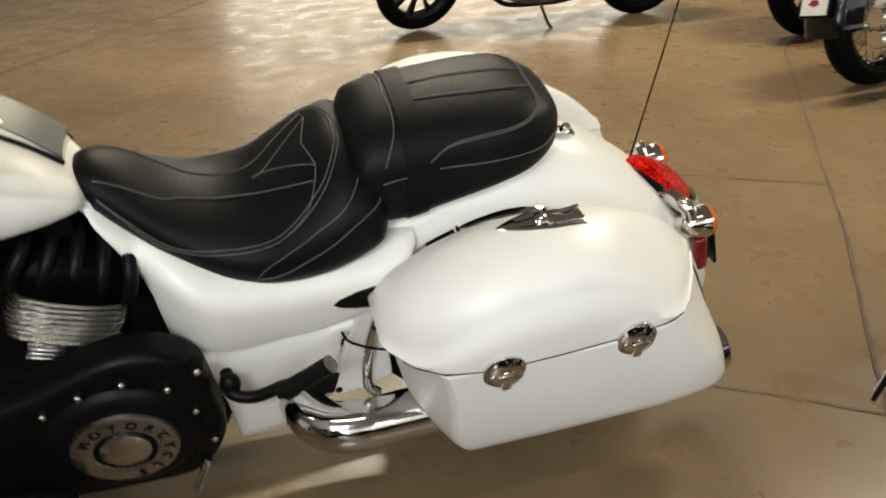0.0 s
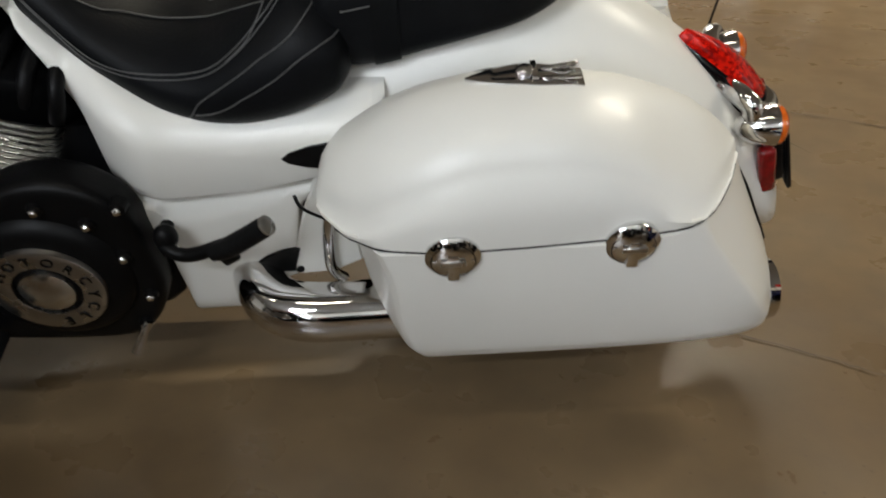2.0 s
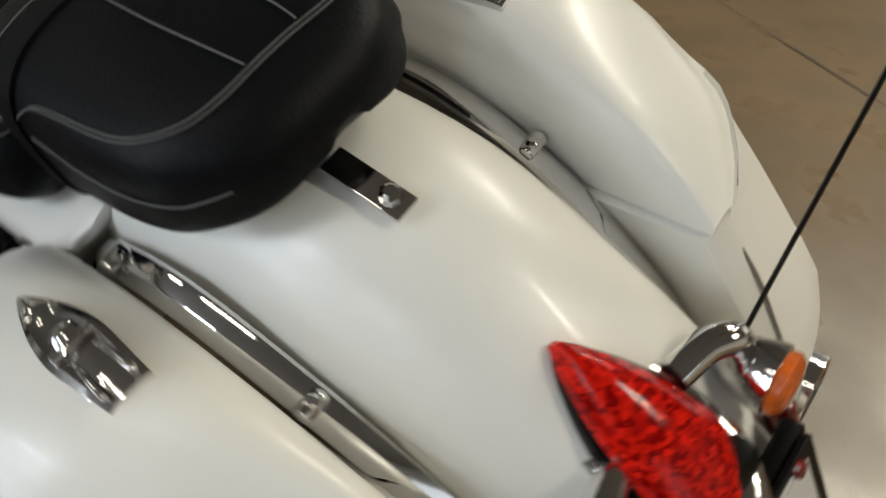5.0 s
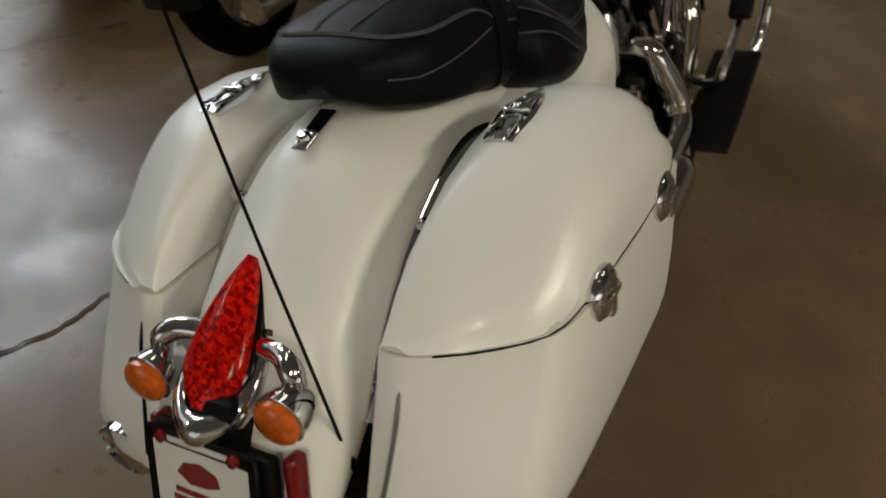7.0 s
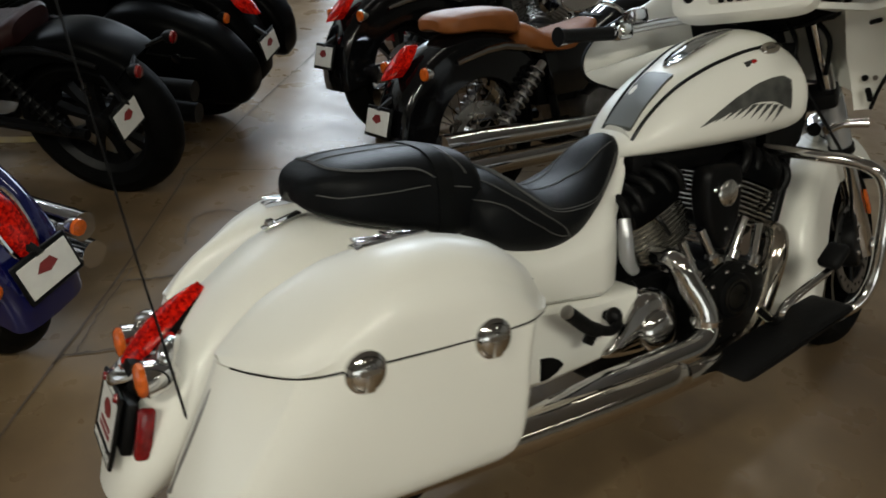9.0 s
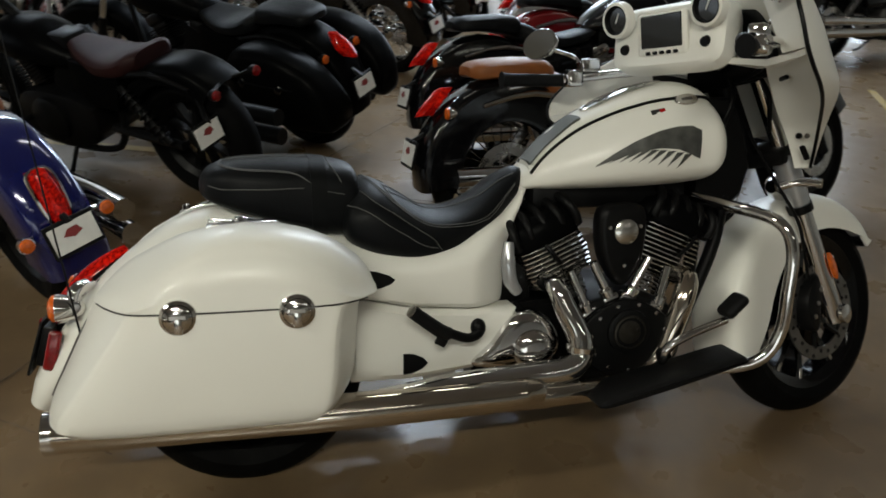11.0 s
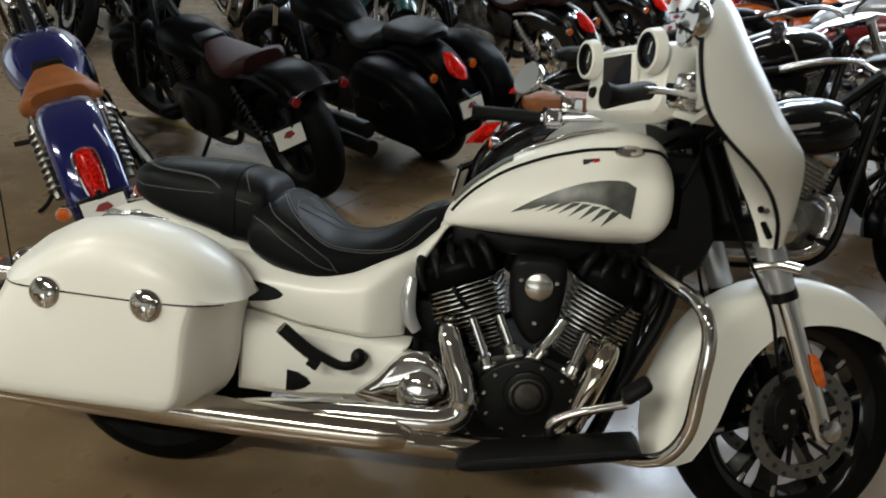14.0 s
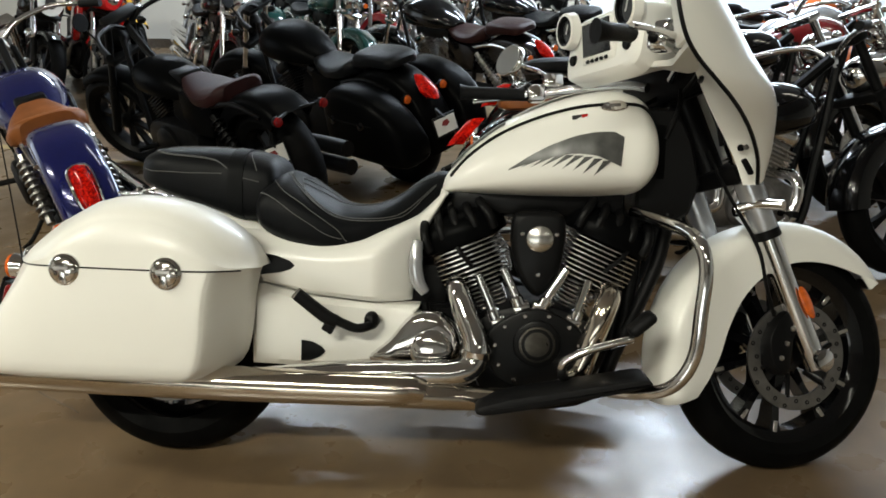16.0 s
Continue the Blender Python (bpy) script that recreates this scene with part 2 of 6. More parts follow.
def tube(points, radius, sides=12, closed=False, smooth_steps=5, caps=True, flat=1.0):
    """A round bar along a smooth line; radius may be one number or one for each given point."""
    line = spline(points, smooth_steps, closed) if smooth_steps else [Vector(p) for p in points]
    n = len(line)
    radii = [radius] * n if isinstance(radius, (int, float)) else [float(r) for r in np.interp(np.linspace(0, 1, n), np.linspace(0, 1, len(radius)), radius)]
    rings, side = [], None
    for i, p in enumerate(line):
        if closed:
            way = line[(i + 1) % n] - line[i - 1]
        else:
            way = line[min(i + 1, n - 1)] - line[max(i - 1, 0)]
        way.normalize()
        if side is None:
            side = way.cross(Vector((0, 0, 1)) if abs(way.z) < 0.9 else Vector((0, 1, 0))).normalized()
        side = (side - way * side.dot(way)).normalized()
        up = way.cross(side)
        rings.append([p + radii[i] * (math.cos(a) * side + flat * math.sin(a) * up) for a in (2 * math.pi * k / sides for k in range(sides))])
    if closed:
        rings.append(rings[0])
        bm = loft(rings, caps=False)
        bmesh.ops.remove_doubles(bm, verts=bm.verts, dist=1e-6)
        return bm
    return loft(rings, caps=caps)


def lathe(profile, origin, axis, sides=24):
    """A turned body: profile of (along, radius) about an axis through origin."""
    axis = Vector(axis).normalized()
    u = axis.cross(Vector((0, 0, 1)) if abs(axis.z) < 0.9 else Vector((1, 0, 0))).normalized()
    v = axis.cross(u)
    rings = [[Vector(origin) + axis * a + max(r, 1e-4) * (math.cos(t) * u + math.sin(t) * v) for t in (2 * math.pi * k / sides for k in range(sides))] for a, r in profile]
    return loft(rings)


def ring_body(profile, origin, axis, sides=40):
    """A turned ring: a closed profile of (along, radius) about an axis."""
    axis = Vector(axis).normalized()
    u = axis.cross(Vector((0, 0, 1)) if abs(axis.z) < 0.9 else Vector((1, 0, 0))).normalized()
    v = axis.cross(u)
    bm = bmesh.new()
    rows = []
    for k in range(sides):
        t = 2 * math.pi * k / sides
        way = math.cos(t) * u + math.sin(t) * v
        rows.append([bm.verts.new(Vector(origin) + axis * a + r * way) for a, r in profile])
    n = len(profile)
    for k in range(sides):
        a, b = rows[k], rows[(k + 1) % sides]
        for i in range(n):
            bm.faces.new((a[i], a[(i + 1) % n], b[(i + 1) % n], b[i]))
    return bm


def block(size, m=None, bevel=0.0, seg=2):
    bm = bmesh.new()
    bmesh.ops.create_cube(bm, size=1)
    bmesh.ops.scale(bm, vec=size, verts=bm.verts)
    if bevel:
        bmesh.ops.bevel(bm, geom=bm.edges[:], offset=bevel, segments=seg, affect="EDGES", profile=0.5)
    if m is not None:
        bmesh.ops.transform(bm, matrix=m, verts=bm.verts)
    return bm


def plate(outline, y0, y1, bevel=0.0, seg=2):
    """A flat body: an outline of (x, z) between two y."""
    bm = bmesh.new()
    f = bm.faces.new([bm.verts.new((x, y0, z)) for x, z in outline])
    ex = bmesh.ops.extrude_face_region(bm, geom=[f])
    bmesh.ops.translate(bm, vec=(0, y1 - y0, 0), verts=[g for g in ex["geom"] if isinstance(g, bmesh.types.BMVert)])
    if bevel:
        bmesh.ops.recalc_face_normals(bm, faces=bm.faces)
        rim = [e for e in bm.edges if len(e.link_faces) == 2 and any(len(f.verts) == len(outline) for f in e.link_faces) and len(outline) != 4] or bm.edges[:]
        bmesh.ops.bevel(bm, geom=rim, offset=bevel, segments=seg, affect="EDGES", profile=0.5)
    return bm


def smooth_outline(points, steps=5):
    return [(p.x, p.y) for p in spline([(a, b, 0) for a, b in points], steps, True)]


def ball(center, radii, rings=10, sides=16):
    bm = bmesh.new()
    bmesh.ops.create_uvsphere(bm, u_segments=sides, v_segments=rings, radius=1)
    bmesh.ops.scale(bm, vec=radii, verts=bm.verts)
    bmesh.ops.translate(bm, vec=center, verts=bm.verts)
    return bm


def rows_of(table, x):
    """Values of a table of rows (x, a, b, ...) at x, along smooth lines."""
    xs = [r[0] for r in table]
    return [float(np.interp(x, xs, [r[k] for r in table])) for k in range(1, len(table[0]))]


def smooth_table(table, n):
    """The table of rows drawn as n rows on smooth lines."""
    t = np.linspace(0, len(table) - 1, n)
    cols = []
    for k in range(len(table[0])):
        c = [r[k] for r in table]
        pts = []
        for s in t:
            i = min(int(s), len(c) - 2)
            f = s - i
            a, b, d, e = c[max(i - 1, 0)], c[i], c[i + 1], c[min(i + 2, len(c) - 1)]
            pts.append(0.5 * (2 * b + (d - a) * f + (2 * a - 5 * b + 4 * d - e) * f * f + (3 * b - a - 3 * d + e) * f ** 3))
        cols.append(pts)
    return list(zip(*cols))


def egg(x, cy, cz, w, h, n=20, power=2.5, top=None):
    """A rounded ring across x."""
    out = []
    for k in range(n):
        a = 2 * math.pi * k / n
        c, s = math.cos(a), math.sin(a)
        hh = top if (top is not None and s > 0) else h
        out.append(Vector((x, cy + w * math.copysign(abs(c) ** (2 / power), c), cz + hh * math.copysign(abs(s) ** (2 / power), s))))
    return out


def empty(name, m=None):
    ob = new(name)
    ob.empty_display_size = 0.2
    if m is not None:
        ob.matrix_basis = m
    return ob


def box(name, x0, x1, y0, y1, z0, z1, material, label="", kind="structure", category=""):
    ob = link_bm(name, block((x1 - x0, y1 - y0, z1 - z0), pose((x0 + x1) / 2, (y0 + y1) / 2, (z0 + z1) / 2)), material, smooth=False)
    return tagged(ob, label, category, kind=kind)

# ---- the hall ----
X0, X1, Y0, Y1 = -9.0, 11.0, -13.0, 8.6


def hall():
    bm = bmesh.new()
    bmesh.ops.create_grid(bm, x_segments=1, y_segments=1, size=1)
    bmesh.ops.scale(bm, vec=((X1 - X0) / 2 + 0.4, (Y1 - Y0) / 2 + 0.4, 1), verts=bm.verts)
    bmesh.ops.translate(bm, vec=((X0 + X1) / 2, (Y0 + Y1) / 2, 0), verts=bm.verts)
    tagged(link_bm("floor", bm, FLOOR, smooth=False), "sealed tan concrete floor with stains and hairline cracks", "floor", kind="structure")
    box("wall_west", X0 - 0.2, X0, Y0, Y1, 0, CEILING, WALL, "plain painted showroom wall", category="wall")
    box("wall_east", X1, X1 + 0.2, Y0, Y1, 0, CEILING, WALL, "plain painted showroom wall", category="wall")
    # south wall, unseen, with an opening added for the fill lamp and glowing pane
    w0, w1, s0, s1 = -7.1, 0.7, 0.7, 3.1
    box("wall_south", X0 - 0.2, w0, Y0 - 0.2, Y0, 0, CEILING, WALL, "plain painted wall beside the added south opening", category="wall")
    box("wall_south_side", w1, X1 + 0.2, Y0 - 0.2, Y0, 0, CEILING, WALL, "plain painted wall beside the added south opening", category="wall")
    box("wall_south_lintel", w0, w1, Y0 - 0.2, Y0, s1, CEILING, WALL, "plain painted wall over the added south opening", category="wall")
    box("wall_south_sill", w0, w1, Y0 - 0.2, Y0, 0, s0, WALL, "plain painted wall under the added south opening", category="wall")
    box("backdrop_south_glow", w0 - 0.5, w1 + 0.5, Y0 - 0.95, Y0 - 0.9, 0, s1 + 0.5, DAY_LOW, "added pale glowing pane outside the south opening", category="backdrop")
    # north wall with the bay door opening
    d0, d1, dz = 1.9, 8.1, 3.4
    box("wall_north", X0 - 0.2, d0, Y1, Y1 + 0.2, 0, CEILING, WALL, "cream painted wall behind the rows of bikes", category="wall")
    box("wall_north_side", d1, X1 + 0.2, Y1, Y1 + 0.2, 0, CEILING, WALL, "cream painted wall beside the bay door", category="wall")
    box("wall_north_lintel", d0, d1, Y1, Y1 + 0.2, dz, CEILING, WALL, "cream painted wall over the bay door", category="wall")
    # added glowing panel, so that the aisle floor mirrors a pale light
    box("backdrop_low", d0 - 0.5, d1 + 0.5, Y1 + 0.9, Y1 + 0.95, 0, 1.5, DAY_LOW, "pale glowing backdrop low outside the open bay door", category="backdrop")
    box("backdrop", d0 - 0.5, d1 + 0.5, Y1 + 0.9, Y1 + 0.95, 1.51, dz + 0.4, DAY, "bright daylight outside the open bay door", category="backdrop")
    for n, (x, w) in enumerate([(d0, 0.1), (d1, -0.1)]):
        box(f"trim_{n + 1}", min(x, x + w), max(x, x + w), Y1 - 0.03, Y1 - 0.003, 0, dz, DULL_STEEL, "grey steel door jamb", category="trim")
    box("ceiling", X0 - 0.2, X1 + 0.2, Y0 - 0.2, Y1 + 0.2, CEILING, CEILING + 0.15, CEIL, "plain painted hall ceiling", category="ceiling")
    base = box("baseboard", X0, d0 - 0.01, Y1 - 0.02, Y1 - 0.003, 0, 0.12, DULL_STEEL, "dark rubber baseboard", category="baseboard")
    for lx, ly in TUBES:
        lamp = tagged(empty("ceiling_light", pose(lx, ly, CEILING)), "long white tube light under the ceiling", "ceiling light", "tube lights")
        part("housing", block((2.5, 0.3, 0.08), pose(0, 0, -0.045), 0.01), CEIL, lamp)
        part("diffuser", block((2.4, 0.05, 0.05), pose(0, 0.09, -0.112), 0.012), DIFFUSER, lamp)
        part("diffuser", block((2.4, 0.05, 0.05), pose(0, -0.09, -0.112), 0.012), DIFFUSER, lamp)


def strip(name, points, width, material, label, z=0.004, wobble=0.0, category="", seed=1):
    """A thin flat strip on the floor along a line of (x, y)."""
    rnd = random.Random(seed)
    line = spline([(x, y, z) for x, y in points], 8) if len(points) > 2 else [Vector((*points[0], z)).lerp(Vector((*points[1], z)), k / 30) for k in range(31)]
    bm, last = bmesh.new(), None
    for i, p in enumerate(line):
        way = (line[min(i + 1, len(line) - 1)] - line[max(i - 1, 0)]).normalized()
        side = Vector((-way.y, way.x, 0))
        shift = side * rnd.uniform(-wobble, wobble)
        w = width * rnd.uniform(0.55, 1.25) if wobble else width
        row = [bm.verts.new(p + shift + side * w / 2), bm.verts.new(p + shift - side * w / 2)]
        if last:
            bm.faces.new((last[0], last[1], row[1], row[0]))
        last = row
    return tagged(link_bm(name, bm, material, smooth=False), label, category or "floor mark", kind="structure")


hall()
# sawn joints across the slab
strip("floor_joint", [(-2.68, -2.49), (-1.83, -1.10), (-1.44, -0.45), (-1.1, 0.06), (-0.70, 0.675), (-0.235, 1.416), (0.13, 2.06)], 0.009, JOINT, "sawn joint in the concrete floor", wobble=0.003, seed=2)
strip("floor_joint", [(0.13, 2.06), (0.83, 2.93), (1.54, 3.81), (3.2, 6.1)], 0.008, JOINT, "sawn joint in the concrete floor", wobble=0.002, seed=3)
strip("floor_joint", [(0.11, 2.07), (0.75, 1.80), (1.7, 1.4)], 0.006, JOINT, "sawn joint in the concrete floor", wobble=0.002, seed=5)
strip("floor_joint", [(-0.40, 0.14), (-0.6, 0.258), (-0.74, 0.355), (-1.1, 0.62)], 0.004, CRACK, "hairline crack in the concrete floor", wobble=0.003, seed=6)
strip("floor_joint", [(1.6, -2.5), (-0.448, -1.43), (-0.679, -1.29), (-1.2, -0.95), (-1.6, -0.715)], 0.006, JOINT, "sawn joint in the concrete floor", wobble=0.002, seed=7)
strip("floor_joint", [(2.35, -3.3), (2.07, -3.74), (1.46, -4.70), (0.2, -6.7)], 0.012, JOINT, "sawn joint in the concrete floor", wobble=0.003, seed=8)
# meandering cracks
strip("floor_crack", [(-0.56, 0.90), (-0.53, 0.93), (-0.49, 0.92), (-0.40, 0.90), (-0.28, 0.87), (-0.17, 0.83), (-0.04, 0.82), (0.08, 0.75)], 0.009, CRACK, "meandering hairline crack in the floor", wobble=0.004, seed=11)
strip("floor_crack", [(-0.50, 0.92), (-0.46, 1.0), (-0.38, 1.14), (-0.25, 1.34)], 0.005, CRACK, "meandering hairline crack in the floor", wobble=0.003, seed=12)
strip("floor_crack", [(-0.05, 1.43), (-0.02, 1.52), (0.05, 1.63), (0.16, 1.64), (0.21, 1.57), (0.16, 1.48), (0.11, 1.43)], 0.009, CRACK, "looped hairline crack in the floor", wobble=0.004, seed=13)
strip("floor_crack", [(-0.29, 1.27), (-0.18, 1.24), (-0.06, 1.24), (0.02, 1.31)], 0.009, CRACK, "short hairline crack in the floor", wobble=0.004, seed=14)
strip("floor_crack", [(-0.95, -1.2), (-0.92, -1.06), (-0.955, -0.87), (-1.02, -0.68)], 0.004, CRACK, "faint curved crack in the floor", wobble=0.003, seed=15)
strip("yellow_line", [(4.7, 3.4), (4.15, 2.27), (3.74, 1.42)], 0.06, LINE_YELLOW, "worn yellow guide line painted on the floor")
strip("yellow_line", [(-2.6, 3.4), (-0.2, 2.55)], 0.07, LINE_YELLOW, "worn yellow guide line painted on the floor")

# ---- the white touring motorcycle; x ahead, y to its left, z up from the rear contact ----
LEAN, STEER = -16.0, 25.0
PITCH = Matrix.Translation((1.66, 0, 0)) @ Matrix.Rotation(math.asin(0.0265 / 1.66), 4, "Y") @ Matrix.Translation((-1.66, 0, 0))
bike = tagged(empty("touring_motorcycle", PITCH @ pose(0, 0, 0, LEAN, 0, 0)),
              "satin white touring motorcycle with black leather seats, on its stand", "motorcycle")
HEAD = Vector((1.29, 0, 1.0))
RAKE = Vector((-math.sin(radians(25)), 0, math.cos(radians(25))))
WHEELED = Matrix.Translation(HEAD) @ Matrix.Rotation(radians(STEER - 8), 4, RAKE) @ Matrix.Translation(-HEAD)
STEERED = Matrix.Translation(HEAD) @ Matrix.Rotation(radians(STEER), 4, RAKE) @ Matrix.Translation(-HEAD)


def wheel(parent, name, x, z, radius, width, rim, spokes, m=None, discs=(), tone=BLACK_GLOSS, edge=STEEL, tyre_label=""):
    """A cast wheel: hub and rim, with spokes, tyre and brake discs under it."""
    w, c = width / 2, (x, 0, z)
    body = join(ring_body([(-w * 0.8, rim), (-w * 0.8, rim + 0.012), (-w * 0.4, rim - 0.01), (w * 0.4, rim - 0.01), (w * 0.8, rim + 0.012), (w * 0.8, rim),
                           (w * 0.5, rim - 0.03), (-w * 0.5, rim - 0.03)], c, (0, 1, 0), 44),
                lathe([(-0.075, 0.02), (-0.075, 0.035), (-0.05, 0.05), (0.05, 0.05), (0.075, 0.035), (0.075, 0.02)], c, (0, 1, 0), 20))
    hub = part(name, body, tone, parent, m=m)
    prof = []
    for k in range(14):
        a = math.pi * (0.08 + 0.84 * k / 13)
        prof.append((-w * math.cos(a) * 1.0, radius - (radius - rim) * (1 - math.sin(a) ** 0.72)))
    part("tyre", ring_body(prof + [(w * 0.8, rim), (-w * 0.8, rim)], c, (0, 1, 0), 56), RUBBER, hub, tyre_label, m=m)
    for k in range(spokes):
        a = 2 * math.pi * (k + 0.5 * (k % 2) * 0.35) / spokes
        turn = Matrix.Translation(c) @ Matrix.Rotation(a, 4, "Y")
        long = rim - 0.055
        sp = loft([[Vector((s * wd, yy, 0.04 + long * f)) for s, yy in ((-1, -th), (1, -th), (1, th), (-1, th))] for f, wd, th in ((0, 0.016, 0.034), (0.45, 0.009, 0.026), (0.8, 0.012, 0.03), (1, 0.024, 0.034))])
        part("spoke", sp, tone, hub, m=(m or Matrix()) @ turn)
        if edge:
            for s in (-1, 1):
                tip = block((0.012, 0.004, 0.045), pose(0, s * 0.0345, 0.04 + long * 0.9), 0.0015, 1)
                part("spoke_tip", tip, edge, hub, "bare machined spoke tip", m=(m or Matrix()) @ turn)
    for y in discs:
        d = part("brake_disc", ring_body([(y - 0.003, 0.145), (y + 0.003, 0.145), (y + 0.003, 0.108), (y - 0.003, 0.108)], c, (0, 1, 0), 48), DULL_STEEL, hub, m=m)
        holes = [ring_body([(y - 0.0045, 0.006), (y + 0.0045, 0.006), (y + 0.0045, 0.003), (y - 0.0045, 0.003)],
                           (x + (0.12 + 0.008 * (k % 3)) * math.cos(k * 0.2618), 0, z + (0.12 + 0.008 * (k % 3)) * math.sin(k * 0.2618)), (0, 1, 0), 8) for k in range(24)]
        part("vent_hole", join(*holes), BLACK_SATIN, d, m=m)
        arms = [tube([(x + 0.05 * math.cos(a), y, z + 0.05 * math.sin(a)), (x + 0.112 * math.cos(a + 0.3), y, z + 0.112 * math.sin(a + 0.3))], 0.007, 6, smooth_steps=0) for a in (2 * math.pi * k / 6 for k in range(6))]
        for arm in arms:
            part("carrier_arm", arm, BLACK_SATIN, d, m=m)
    return hub


def bolt(parent, at, axis=(0, 1, 0), r=0.006, h=0.006, material=CHROME, m=None):
    return part("bolt", lathe([(0, r), (h * 0.7, r), (h, r * 0.6), (h, 0.0)], at, axis, 8), material, parent, m=m)


# rear fender
def fender_rings():
    table = [(0.30, 0.64, 0.25, 0.40, 0.146), (0.15, 0.698, 0.15, 0.40, 0.147), (0.0, 0.724, 0.05, 0.42, 0.150), (-0.15, 0.700, -0.05, 0.42, 0.150), (-0.28, 0.620, -0.15, 0.40, 0.147),
             (-0.38, 0.532, -0.25, 0.37, 0.144), (-0.46, 0.428, -0.34, 0.32, 0.142), (-0.515, 0.34, -0.42, 0.27, 0.13), (-0.54, 0.265, -0.47, 0.235, 0.10)]
    rings = []
    for tx, tz, bx, bz, w in smooth_table(table, 30):
        t, b = Vector((tx, 0, tz)), Vector((bx, 0, bz))
        mid, up = (t + b) / 2, (t - b) / 2
        ring = []
        for k in range(26):
            a = 2 * math.pi * k / 26
            c, s = math.cos(a), math.sin(a)
            ring.append(mid + Vector((0, w * math.copysign(abs(c) ** 0.86, c), 0)) + up * math.copysign(abs(s) ** 0.95, s))
        rings.append(ring)
    return rings


part("rear_fender", loft(fender_rings()), WHITE, bike, "satin white rear fender")
tab = part("seat_tab", block((0.085, 0.028, 0.006), pose(-0.120, 0.012, 0.716, 0, -15, 0), 0.002), CHROME, bike, "chrome seat mounting tab")
bolt(tab, (-0.144, 0.012, 0.712), (-0.2, 0, 1), 0.010, 0.012)


# saddlebags
def bag_top(x):
    return rows_of([(-0.335, 0.552), (-0.32, 0.570), (-0.29, 0.602), (-0.25, 0.634), (-0.20, 0.661), (-0.14, 0.690), (-0.07, 0.708), (0.0, 0.714), (0.07, 0.710), (0.13, 0.697), (0.18, 0.677), (0.22, 0.651), (0.255, 0.622), (0.28, 0.588), (0.292, 0.555)], x)[0]


def bag_crease(x):
    return rows_of([(-0.335, 0.549), (-0.25, 0.551), (-0.22, 0.563), (-0.16, 0.606), (-0.08, 0.643), (0.0, 0.655), (0.08, 0.645), (0.14, 0.622), (0.19, 0.592), (0.235, 0.557), (0.30, 0.548)], x)[0]


def bag_outer(x):
    return rows_of([(-0.335, 0.240), (-0.31, 0.295), (-0.275, 0.350), (-0.25, 0.376), (-0.22, 0.391), (-0.12, 0.404), (0.0, 0.412), (0.12, 0.416), (0.20, 0.405), (0.25, 0.375), (0.285, 0.33), (0.30, 0.29)], x)[0]


SEAM = 0.546


